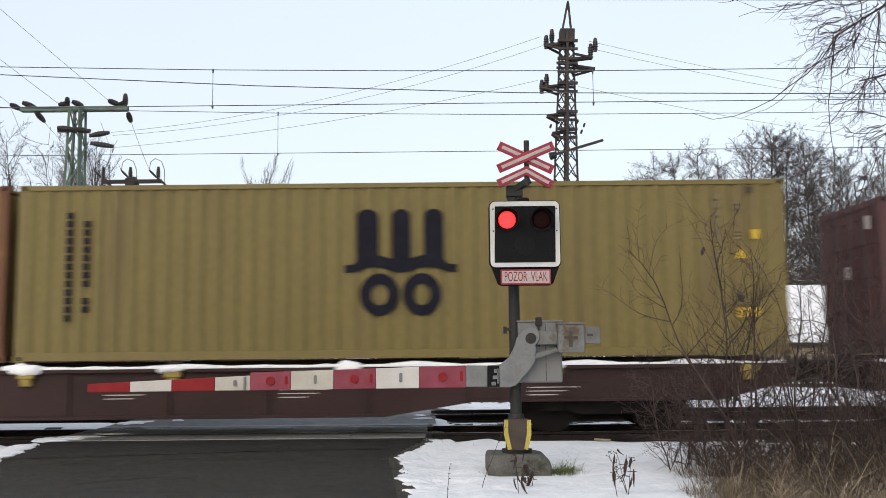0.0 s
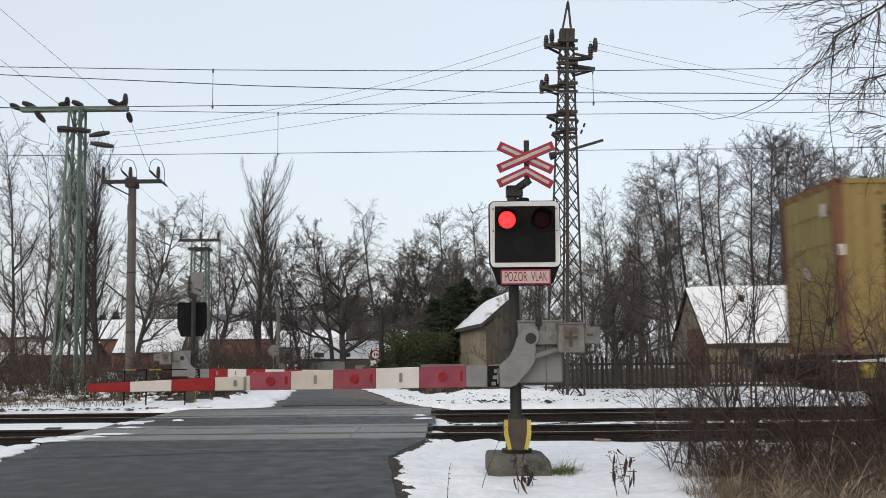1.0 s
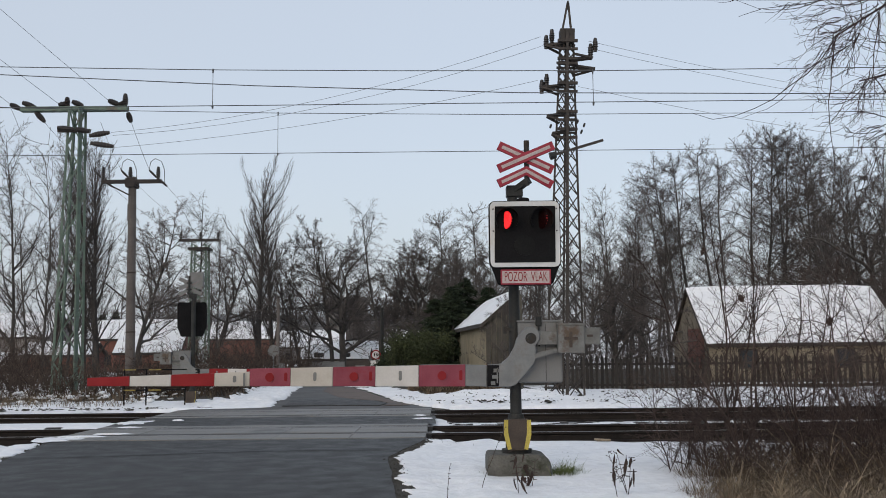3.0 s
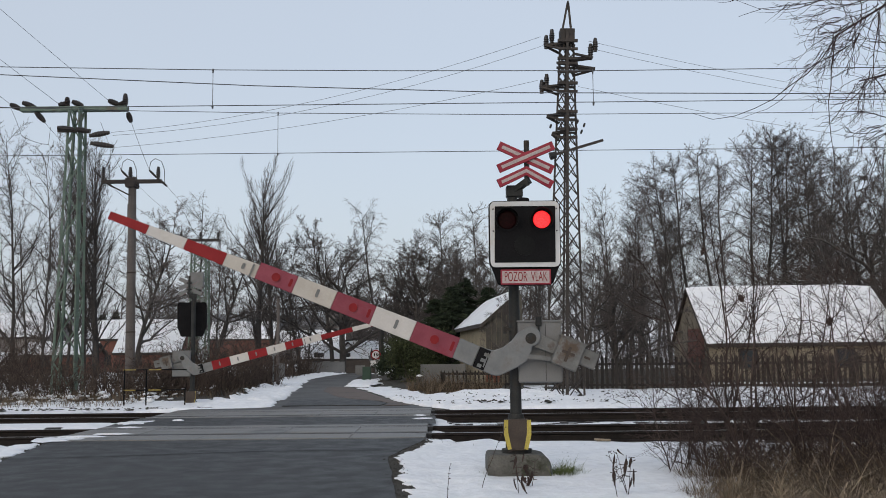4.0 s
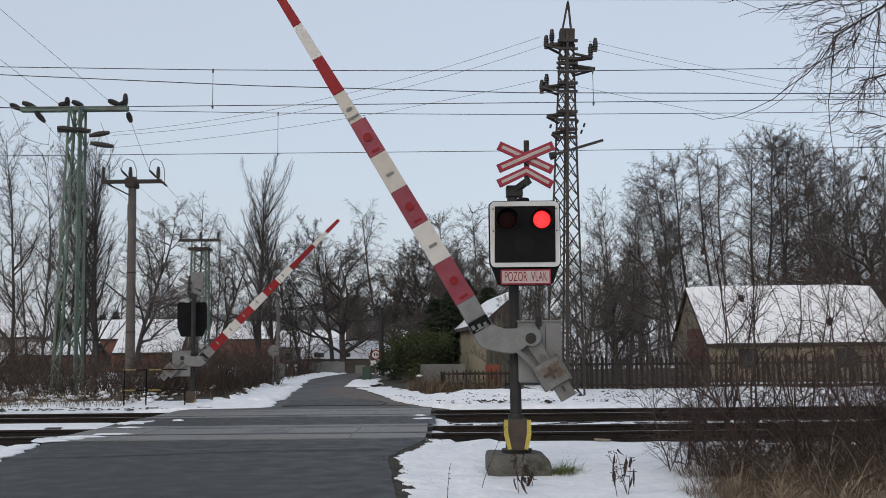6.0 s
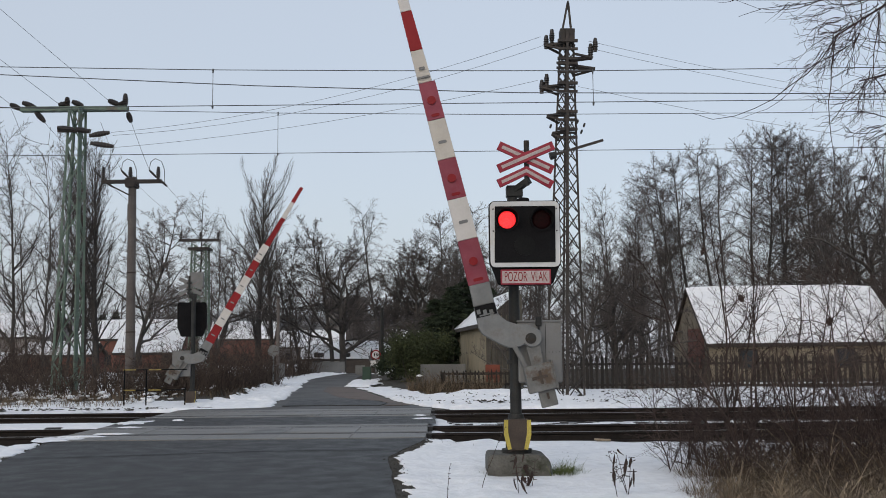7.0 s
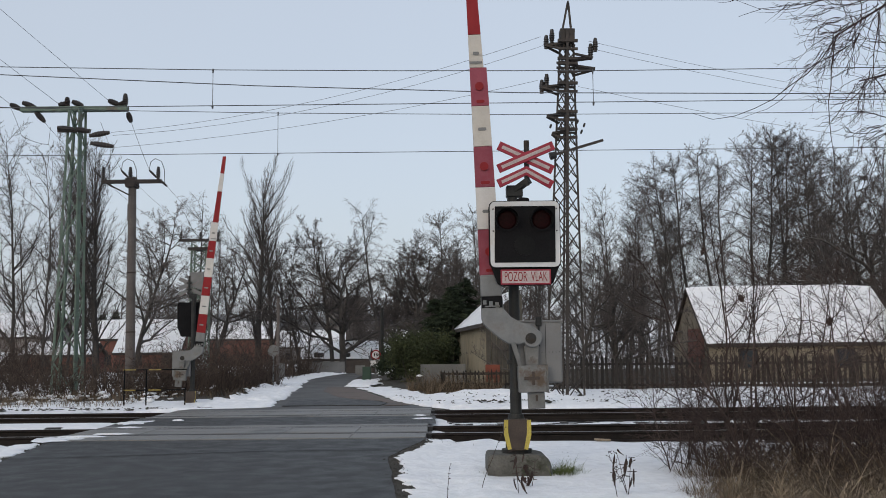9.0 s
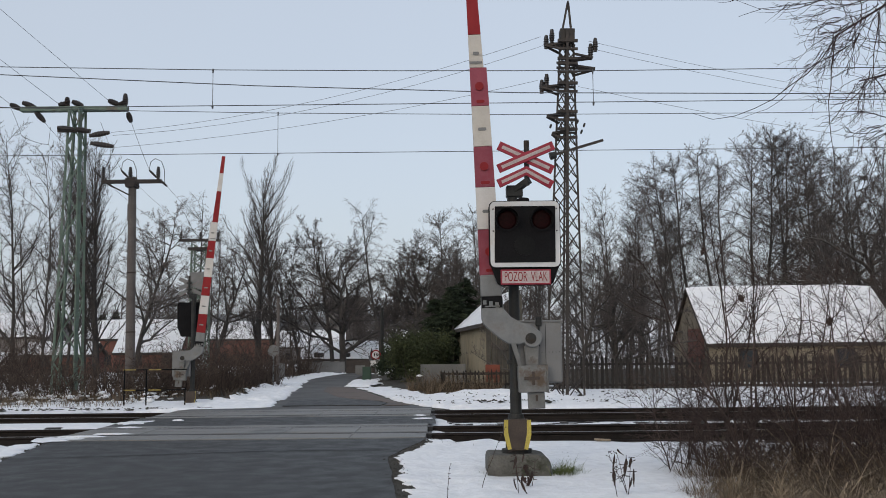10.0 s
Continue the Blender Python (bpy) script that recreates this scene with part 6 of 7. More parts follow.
def grow(rng, p, d, length, r, level, K, out):
    n = K["seg"][level]
    step = length / n
    top = level == len(K["seg"]) - 1
    x, y, z = p
    dx, dy, dz = d
    wob, up = K["wob"][level], K["up"][level]
    kids = 0 if top else K["kids"][level]
    acc = rng.random()
    for i in range(n):
        f0, f1 = i / n, (i + 1) / n
        dx, dy, dz = unit(dx + rng.gauss(0, wob), dy + rng.gauss(0, wob), dz + rng.gauss(0, wob) + up)
        qx, qy, qz = x + dx * step, y + dy * step, z + dz * step
        tp = K["tip"]
        ra, rb = r * (1 - (1 - tp) * f0), r * (1 - (1 - tp) * f1)
        out[level].append((x, y, z, qx, qy, qz, ra, rb))
        if not top and f1 > K["start"][level]:
            acc += kids / (n * (1 - K["start"][level]))
            while acc >= 1:
                acc -= 1
                t = rng.random()
                px, py, pz = x + (qx - x) * t, y + (qy - y) * t, z + (qz - z) * t
                fr = f0 + (f1 - f0) * t
                an = radians(K["ang"][level] * rng.uniform(0.7, 1.25))
                az = rng.uniform(0, math.tau)
                ux, uy, uz = unit(*((dy, -dx, 0.001) if abs(dz) < 0.95 else (1, 0.1, 0)))
                vx, vy, vz = dy * uz - dz * uy, dz * ux - dx * uz, dx * uy - dy * ux
                c, s = math.cos(an), math.sin(an)
                ca, sa = math.cos(az), math.sin(az)
                cd = unit(dx * c + (ux * ca + vx * sa) * s, dy * c + (uy * ca + vy * sa) * s, dz * c + (uz * ca + vz * sa) * s)
                shape = K["shape"](fr) if level == 0 else 1.0 - 0.55 * fr
                cl = length * K["ratio"][level] * shape * rng.uniform(0.65, 1.2)
                cr = min(ra * 0.7, K["rad"][level] * cl)
                grow(rng, (px, py, pz), cd, cl, max(cr, K["rmin"]), level + 1, K, out)
        x, y, z = qx, qy, qz


KINDS = {
    "broad": dict(seg=(9, 7, 5, 4, 2), wob=(0.07, 0.14, 0.17, 0.2, 0.22), up=(0.03, 0.05, 0.04, 0.03, 0.0), kids=(17, 10, 8, 6), start=(0.24, 0.15, 0.12, 0.1), ang=(66, 50, 48, 46),
                  ratio=(0.66, 0.5, 0.46, 0.55), rad=(0.017, 0.014, 0.011, 0.010), tip=0.12, rmin=0.0085, shape=lambda f: 1.15 - 0.75 * f),
    "oak": dict(seg=(6, 9, 6, 4, 2), wob=(0.05, 0.13, 0.17, 0.2, 0.22), up=(0.02, 0.03, 0.03, 0.02, 0.0), kids=(15, 10, 7, 4), start=(0.3, 0.2, 0.15, 0.1), ang=(60, 47, 46, 46),
                ratio=(0.92, 0.44, 0.45, 0.5), rad=(0.021, 0.014, 0.011, 0.010), tip=0.3, rmin=0.0085, shape=lambda f: 1.05 - 0.4 * f),
    "tall": dict(seg=(12, 6, 4, 3), wob=(0.03, 0.12, 0.18, 0.24), up=(0.015, 0.06, 0.04, 0.03), kids=(52, 11, 9), start=(0.3, 0.15, 0.1), ang=(60, 50, 52),
                 ratio=(0.19, 0.42, 0.48), rad=(0.012, 0.012, 0.012), tip=0.12, rmin=0.0085, shape=lambda f: 0.4 + 0.95 * math.sin(math.pi * (0.1 + 0.85 * f)) * (0.25 + 0.8 * f)),
    "poplar": dict(seg=(10, 8, 6, 3), wob=(0.03, 0.06, 0.1, 0.16), up=(0.02, 0.07, 0.08, 0.05), kids=(52, 13, 8), start=(0.13, 0.1, 0.1), ang=(33, 24, 30),
                   ratio=(0.45, 0.36, 0.42), rad=(0.011, 0.010, 0.009), tip=0.1, rmin=0.0085, shape=lambda f: 0.95 - 0.35 * f),
    "young": dict(seg=(10, 6, 5, 3), wob=(0.05, 0.1, 0.16, 0.2), up=(0.03, 0.07, 0.05, 0.02), kids=(28, 10, 8), start=(0.15, 0.15, 0.1), ang=(42, 42, 44),
                  ratio=(0.34, 0.42, 0.46), rad=(0.012, 0.011, 0.010), tip=0.1, rmin=0.0085, shape=lambda f: 1.0 - 0.55 * f),
    "birch": dict(seg=(10, 6, 6, 4), wob=(0.05, 0.12, 0.12, 0.12), up=(0.03, 0.0, -0.14, -0.18), kids=(26, 10, 8), start=(0.3, 0.15, 0.1), ang=(46, 45, 40),
                  ratio=(0.34, 0.5, 0.5), rad=(0.012, 0.010, 0.009), tip=0.12, rmin=0.006, shape=lambda f: 1.0 - 0.5 * f),
}


def tree(kind, seed, height, r, label, m, lean=(0, 0)):
    rng = random.Random(seed)
    K = KINDS[kind]
    out = [[] for _ in K["seg"]]
    grow(rng, (0, 0, -0.2), unit(lean[0], lean[1], 1), height, r, 0, K, out)
    t = empty("tree", m, label, "tree", "bare trees around the crossing")
    tubes("trunk", out[0] + out[1], M_BARK, t, 6)
    tubes("crown", [s for lv in out[2:] for s in lv], M_TWIG, t, 3)
    return t


def set_out(t, rows):
    """Copies of a tree at (x, y, z, turn, scale)."""
    for x, y, z, rz, k in rows:
        copy_thing(t, pose(x, y, z, 0, 0, rz) @ Matrix.Diagonal((k, k, k, 1)))


# one master of each habit, then its copies
tall_a = tree("tall", 11, 15.0, 0.15, "tall slender bare tree with dark twig clusters", pose(18.98, 66, 0.3))
tall_b = tree("tall", 12, 15.5, 0.15, "tall slender leaning bare tree with dark twig clusters", pose(21.24, 64, 0.3), (0.10, 0))
tall_c = tree("tall", 13, 14.0, 0.14, "tall slender bare tree with dark twig clusters", pose(16.44, 66, 0.3), (-0.08, 0))
set_out(tall_a, [(23.86, 66, 0.3, 40, 1.06), (15.13, 68, 0.3, 130, 0.84), (13.59, 70, 0.3, 200, 0.78), (2.39, 72, 0.3, 77, 0.78), (22.59, 74, 0.3, 300, 1.05)])
set_out(tall_b, [(24.08, 63, 0.3, 100, 0.98), (18.47, 70, 0.3, 190, 1.0), (24.97, 72, 0.3, 15, 1.1), (0.72, 76, 0.3, 220, 0.78), (28.21, 70, 0.3, 250, 1.0), ])
set_out(tall_c, [(19.38, 60, 0.3, 80, 1.0), (28.94, 74, 0.3, 170, 1.15), (12.88, 62, 0.3, 260, 0.78), (18.03, 76, 0.3, 10, 1.05), (10.69, 60, 0.3, 300, 0.7)])
young_a = tree("young", 21, 12.5, 0.10, "slender bare tree with upright branches", pose(-21.47, 48, 0.1))
young_b = tree("young", 22, 12.0, 0.10, "slender bare tree with upright branches", pose(-20.38, 50, 0.1), (0.06, 0))
set_out(young_a, [(-19.30, 46, 0.1, 90, 0.86), (-20.43, 52, 0.1, 140, 1.0), (9.75, 58, 0.2, 60, 0.83), (9.50, 50, 0.2, 160, 0.6), (-9.87, 62, 0.2, 230, 0.7), (12.18, 52, 0.2, 10, 0.5)])
set_out(young_b, [(-23.45, 54, 0.1, 120, 0.8), (-13.39, 56, 0.1, 20, 0.72), (8.18, 54, 0.2, 250, 0.62), (10.40, 48, 0.2, 130, 0.52), (-9.90, 70, 0.2, 300, 0.75), (-2.15, 74, 0.2, 45, 0.78), (6.25, 60, 0.2, 95, 0.7), (8.83, 66, 0.2, 185, 0.7), (21.33, 50, 0.2, 20, 0.88), (21.33, 48, 0.2, 110, 0.9), (21.12, 46, 0.2, 220, 0.88), (23.70, 50, 0.2, 300, 0.95), (24.39, 56, 0.2, 60, 1.0)])
poplar = tree("poplar", 31, 11.6, 0.22, "tall bare poplar with steep dense branches", pose(-11.64, 60, 0.1))
set_out(poplar, [(-18.11, 50, 0.1, 90, 0.93), (-19.51, 52, 0.1, 200, 0.86), (-11.79, 66, 0.1, 140, 0.86)])
broad_a = tree("oak", 41, 5.4, 0.27, "spreading bare broadleaf tree with crooked limbs", pose(-6.53, 62, 0.2))
broad_b = tree("broad", 42, 8.4, 0.15, "spreading bare broadleaf tree with fine crown", pose(-16.09, 50, 0.1))
set_out(broad_a, [(1.2, 62, 0.2, 310, 0.85), (6.9, 38.5, 0.1, 40, 0.62), (-0.99, 70, 0.2, 120, 0.98), (-1.91, 66, 0.2, 260, 0.9), (21.61, 48, 0.2, 80, 1.15), (1.87, 88, 0.2, 300, 1.2)])
set_out(broad_b, [(-7.3, 63, 0.2, 140, 1.1), (-7.9, 74, 0.2, 280, 1.1), (-3.89, 70, 0.2, 320, 1.0), (-10.22, 68, 0.2, 200, 0.95), (2.6, 64, 0.2, 75, 0.95), (2.35, 34.2, 0.0, 75, 0.36), (-2.6, 67, 0.2, 40, 1.02), (-0.3, 70, 0.2, 205, 1.05), (22.88, 54, 0.2, 160, 1.25), (26.04, 56, 0.2, 220, 1.35), (-12.43, 52, 0.1, 10, 0.85), (4.53, 66, 0.2, 30, 0.8), (14.74, 72, 0.2, 75, 0.9), (24.73, 50, 0.2, 300, 1.3), (1.91, 70, 0.2, 110, 0.95), (5.28, 37, 0.1, 40, 0.58), (8.23, 38, 0.1, 150, 0.52)])
birch = tree("birch", 51, 10.8, 0.14, "bare birch with drooping fine twigs", pose(-4.17, 64, 0.2))
set_out(birch, [(-15.07, 58, 0.1, 100, 0.95), (0.23, 66, 0.2, 200, 0.85)])


def conifer(x, y, z, h, r, seed, label):
    rng = random.Random(seed)
    t = empty("conifer", pose(x, y, z), label, "conifer")
    tubes("trunk", [(0, 0, -0.2, 0, 0, h, 0.14, 0.02)], M_BARK, t, 6)
    segs = []
    for i in range(230):
        f = rng.random() ** 0.8
        zz, az = 0.15 + f * (h - 0.2), rng.uniform(0, math.tau)
        L = r * (1 - f) ** 0.75 * rng.uniform(0.6, 1.15) + 0.12
        ex, ey, ez = math.cos(az) * L, math.sin(az) * L, zz - 0.22 * L
        segs.append((0, 0, zz, ex, ey, ez, 0.02, 0.006))
        for k in range(int(10 + 14 * L)):
            s = rng.uniform(0.15, 1)
            a2 = az + rng.uniform(-1.3, 1.3)
            l2 = rng.uniform(0.1, 0.34)
            bx, by, bz = ex * s, ey * s, zz + (ez - zz) * s
            segs.append((bx, by, bz, bx + math.cos(a2) * l2, by + math.sin(a2) * l2, bz + rng.uniform(-0.18, 0.06), 0.035, 0.008))
    tubes("needles", segs, M_CONIFER, t, 3)


conifer(0.44, 46, 0.1, 4.4, 1.5, 5, "dark green conifer beside the lane")
conifer(2.40, 50, 0.1, 4.6, 1.9, 17, "dark green conifer behind the small house")
conifer(1.04, 49, 0.1, 5.0, 2.0, 18, "dark green conifer beside the lane")
conifer(-0.41, 50, 0.1, 4.0, 1.6, 6, "dark green conifer beside the lane")
conifer(1.57, 52, 0.1, 3.6, 1.5, 7, "dark green conifer beside the lane")
conifer(-39.18, 110, 1.0, 5.0, 1.8, 8, "distant dark green conifer")
conifer(-39.40, 115, 1.0, 5.5, 1.8, 9, "distant dark green conifer")


def leafy_bush(x, y, z, rx, h, seed, material, label, n=2600, size=0.06):
    rng = random.Random(seed)
    t = empty("bush", pose(x, y, z), label, "bush")
    stems, leaves, faces = [], [], []
    clumps = [(rng.uniform(-rx, rx) * 0.8, rng.uniform(-rx, rx) * 0.6, h * rng.uniform(0.25, 0.85), rng.uniform(0.3, 0.55) * rx) for _ in range(14)]
    for cx, cy, cz, cr in clumps:
        stems.append((0, 0, -0.1, cx, cy, cz, 0.03, 0.01))
    for i in range(n):
        cx, cy, cz, cr = rng.choice(clumps)
        g = [rng.gauss(0, 0.5) for _ in range(3)]
        p = Vector((cx + g[0] * cr, cy + g[1] * cr, max(0.03, cz + g[2] * cr)))
        a = Vector((rng.gauss(0, 1), rng.gauss(0, 1), rng.gauss(0, 1))).normalized() * size * rng.uniform(0.6, 1.3)
        b = a.cross(Vector((rng.gauss(0, 1), rng.gauss(0, 1), rng.gauss(0, 1)))).normalized() * size * 0.35
        k = len(leaves)
        leaves += [p - a, p + b, p + a, p - b]
        faces.append((k, k + 1, k + 2, k + 3))
    tubes("stems", stems, M_BARK, t, 4)
    mesh_ob("foliage", leaves, faces, material, t)


leafy_bush(-1.50, 41, 0.05, 1.2, 1.9, 3, M_HEDGE, "dense olive-green evergreen bush by the lane", 10500)
leafy_bush(-0.72, 42, 0.05, 1.0, 2.2, 4, M_HEDGE, "dense dark evergreen bush by the lane", 8600)
leafy_bush(-2.32, 44, 0.05, 0.7, 1.4, 5, M_CONIFER, "dense dark evergreen bush by the lane", 5200)


# thickets: bare brown stems beyond counting
def thicket(name, boxes, label, material, seed, rmin=0.006):
    rng = random.Random(seed)
    segs = []
    for x0, x1, y0, y1, h, n, r in boxes:
        for i in range(n):
            x, y = rng.uniform(x0, x1), rng.uniform(y0, y1)
            z = ground_z(x, y) - 0.05
            L = h * rng.uniform(0.45, 1.15) * (0.8 + 0.75 * noise.noise((x * 0.55, y * 0.3, seed)))
            d = unit(rng.gauss(0, 0.35), rng.gauss(0, 0.35), 1)
            k = 5
            for j in range(k):
                d = unit(d[0] + rng.gauss(0, 0.14), d[1] + rng.gauss(0, 0.14), d[2] + rng.gauss(0, 0.1))
                q = (x + d[0] * L / k, y + d[1] * L / k, z + d[2] * L / k)
                segs.append((x, y, z, *q, r * (1 - j / k * 0.8), r * (1 - (j + 1) / k * 0.8)))
                for _ in range(2):
                    e = unit(d[0] + rng.gauss(0, 0.7), d[1] + rng.gauss(0, 0.7), d[2] * 0.7 + rng.gauss(0, 0.3))
                    l2 = L * rng.uniform(0.1, 0.28)
                    segs.append((*q, q[0] + e[0] * l2, q[1] + e[1] * l2, q[2] + e[2] * l2, r * 0.5, r * 0.25))
                x, y, z = q
    ob = tubes(name, segs, material, None, 3, rmin=rmin)
    return tagged(ob, label, "thicket", kind="stuff")


thicket("thicket", [(-22, -8.8, 27.6, 34, 1.45, 800, 0.016), (-24, -10, 34, 44, 1.5, 420, 0.02), (-10.0, -6.7, 29, 40, 1.9, 560, 0.016), (-22.5, -17.4, 40, 46, 2.6, 240, 0.02), (-9.2, -7.2, 42, 56, 2.2, 260, 0.02)], "dense brown leafless thicket along the railway", M_THICKET, 61)
thicket("thicket", [(3.5, 8.6, 34.5, 46, 2.2, 170, 0.011), (4, 13, 46, 58, 3.6, 130, 0.013), (19.0, 27, 38, 52, 6.5, 620, 0.018), (2.2, 5.5, 44, 58, 3.0, 120, 0.014)], "dense dark leafless thicket behind the fence", M_TWIG, 62)
thicket("thicket", [(-30, -12, 64, 74, 2.0, 110, 0.016), (-12, 12, 88, 110, 3.2, 110, 0.02), (-46, -14, 100, 116, 4.0, 240, 0.03), (-75, -8, 112, 124, 5.0, 520, 0.05), (12, 46, 76, 92, 4.0, 160, 0.03)], "dense grey-brown undergrowth between far trees", M_TWIG, 63)


def far_wood():
    rng = random.Random(77)
    segs = []
    for i in range(64):
        x, y = rng.uniform(-48, 26), rng.uniform(100, 150)
        h = rng.uniform(7, 12) * (0.8 if -30 < x < 0 else 1.15)
        z = ground_z(x, y)
        segs.append((x, y, z, x + rng.gauss(0, 0.3), y, z + h, 0.16, 0.03))
        for k in range(46):
            f = rng.uniform(0.2, 1.0)
            az = rng.uniform(0, math.tau)
            L = h * 0.34 * (1.15 - f) * rng.uniform(0.5, 1.2) + 0.4
            b = (x, y, z + h * f)
            e = (x + math.cos(az) * L * 0.8, y + math.sin(az) * L * 0.8, b[2] + L * 0.6)
            segs.append((*b, *e, 0.035, 0.015))
            for _ in range(4):
                s = rng.uniform(0.3, 1)
                l2 = L * 0.4
                p = tuple(b[i] + (e[i] - b[i]) * s for i in range(3))
                segs.append((*p, p[0] + rng.gauss(0, 0.6) * l2, p[1] + rng.gauss(0, 0.6) * l2, p[2] + rng.uniform(0.1, 0.9) * l2, 0.02, 0.01))
    tagged(tubes("far_wood", segs, M_TWIG, None, 3), "grey-brown leafless wood in the distance", "wood", kind="stuff")
    # hills closing the horizon, distance haze mixed into their blue-grey colour
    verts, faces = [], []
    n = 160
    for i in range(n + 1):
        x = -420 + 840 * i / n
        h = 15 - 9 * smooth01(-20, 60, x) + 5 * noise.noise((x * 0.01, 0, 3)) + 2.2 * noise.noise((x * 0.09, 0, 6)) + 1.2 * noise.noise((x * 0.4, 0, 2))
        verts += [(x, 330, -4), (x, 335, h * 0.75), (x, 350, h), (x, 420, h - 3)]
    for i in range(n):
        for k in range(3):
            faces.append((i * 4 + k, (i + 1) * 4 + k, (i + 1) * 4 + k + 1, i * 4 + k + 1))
    tagged(mesh_ob("backdrop", verts, faces, M_HAZY_HILL), "wooded hillside on the horizon, haze put into its blue-grey colour", "hill", kind="structure")


far_wood()


# ---- near plants on the right-hand verge ----
def shrub(x, y, stems, h, seed, label, spread=0.35, m_twig=None):
    rng = random.Random(seed)
    t = empty("shrub", pose(x, y, ground_z(x, y)), label, "shrub", "bare shrubs by the track")
    K = dict(seg=(12, 9, 6), wob=(0.10, 0.17, 0.2), up=(0.02, 0.05, 0.05), kids=(17, 8), start=(0.14, 0.12), ang=(56, 52), ratio=(0.44, 0.44), rad=(0.0085, 0.0085), tip=0.22, rmin=0.0026, shape=lambda f: 1.1 - 0.6 * f)
    out = [[], [], []]
    for i in range(stems):
        az = rng.uniform(0, math.tau)
        tilt = rng.uniform(0.1, 1) * spread
        out[0] = []
        grow(rng, (rng.gauss(0, 0.12), rng.gauss(0, 0.1), -0.05), unit(math.cos(az) * tilt, math.sin(az) * tilt * 0.6, 1), h * rng.uniform(0.6, 1.08), 0.006 * h * rng.uniform(0.5, 1.2), 0, K, out)
        tubes("stem", out[0], M_SHRUB, t, 5)
    tubes("twig_crown", out[1] + out[2], m_twig or M_SHRUB, t, 3)
    return t


shrub(3.22, 10.6, 6, 2.75, 171, "tall bare shrub with thin arching brown twigs", 0.45)
shrub(3.84, 10.2, 7, 2.3, 172, "bare shrub with thin arching brown twigs", 0.6)
shrub(3.0, 11.4, 5, 1.9, 173, "bare shrub with thin arching brown twigs", 0.8)
shrub(4.38, 9.8, 8, 2.5, 174, "bare shrub with thin arching brown twigs", 0.6)
shrub(3.27, 9.6, 4, 1.3, 175, "low bare shrub with thin brown twigs", 0.9)
shrub(3.79, 9.2, 6, 1.4, 176, "low bare shrub with thin brown twigs", 0.9)
shrub(2.62, 11.0, 5, 1.6, 177, "low spreading shrub with long thin shoots", 1.0)
shrub(2.55, 9.7, 4, 0.95, 178, "low spreading shrub with long thin shoots", 1.1)
shrub(4.75, 10.6, 5, 2.6, 179, "bare shrub with thin arching brown twigs", 0.6)


def grass(name, boxes, label, material, seed):
    rng = random.Random(seed)
    verts, faces = [], []
    for x0, x1, y0, y1, n, h, w, droop in boxes:
        for i in range(n):
            x, y = rng.uniform(x0, x1), rng.uniform(y0, y1)
            z = ground_z(x, y) - 0.02
            L, ww = h * rng.uniform(0.4, 1.2), w * rng.uniform(0.6, 1.3)
            az = rng.uniform(0, math.tau)
            tilt, bend = rng.uniform(0.05, 0.6), droop * rng.uniform(0.3, 1.4)
            k0 = len(verts)
            cx, cy, cz, an = x, y, z, tilt
            sx, sy = -math.sin(az + 0.6) * ww, math.cos(az + 0.6) * ww
            for j in range(5):
                k = 1 - j / 4.6
                verts += [(cx - sx * k, cy - sy * k, cz), (cx + sx * k, cy + sy * k, cz)]
                cx += math.cos(az) * math.sin(an) * L / 4
                cy += math.sin(az) * math.sin(an) * L / 4
                cz = max(cz + math.cos(an) * L / 4, z + 0.01)
                an += bend / 4
            for j in range(4):
                a = k0 + 2 * j
                faces.append((a, a + 1, a + 3, a + 2))
    return tagged(mesh_ob(name, verts, faces, material), label, "grass", kind="stuff")


grass("dry_grass", [(2.25, 3.0, 8.3, 9.4, 1500, 0.3, 0.003, 2.0), (2.55, 3.4, 9.2, 11.0, 1500, 0.35, 0.003, 1.9), (3.0, 5.6, 8.4, 11.2, 4200, 0.5, 0.003, 1.9), (2.4, 5.6, 7.2, 8.6, 2600, 0.4, 0.003, 2.1), (3.7, 5.9, 8.0, 10.6, 3600, 0.85, 0.0032, 2.6), (2.75, 3.9, 7.8, 9.6, 1800, 0.5, 0.003, 2.8), (3.3, 6.5, 11.2, 13.2, 2000, 0.5, 0.003, 1.6)], "tangled dry brown grass on the verge", M_DRYGRASS, 81)
grass("straw", [(2.9, 5.6, 7.6, 10.8, 620, 0.62, 0.0055, 2.6), (3.6, 5.8, 8.0, 11.5, 620, 0.9, 0.005, 2.4)], "pale bent straw among the dry grass", M_STRAW, 86)
grass("straw", [(x - 0.12, x + 0.12, y - 0.1, y + 0.1, 45, 0.8, 0.005, 3.4) for x, y in ((2.75, 7.9), (3.1, 7.6), (3.4, 7.9), (3.6, 7.5), (3.25, 8.1), (3.75, 8.0))], "arching pale dead grass beside the road", M_STRAW, 89)
grass("straw", [(x - 0.1, x + 0.1, y - 0.1, y + 0.1, 110, 0.55, 0.004, 3.0) for x, y in ((2.75, 9.2), (3.1, 9.0), (3.35, 8.6), (3.7, 8.9), (4.0, 8.5), (2.9, 8.5), (3.55, 8.2), (4.2, 9.0), (4.5, 8.6), (4.7, 9.3), (4.4, 9.8), (4.9, 8.9), (2.6, 8.8), (3.9, 9.4), (3.2, 9.6))], "arching tufts of pale dead grass", M_STRAW, 88)
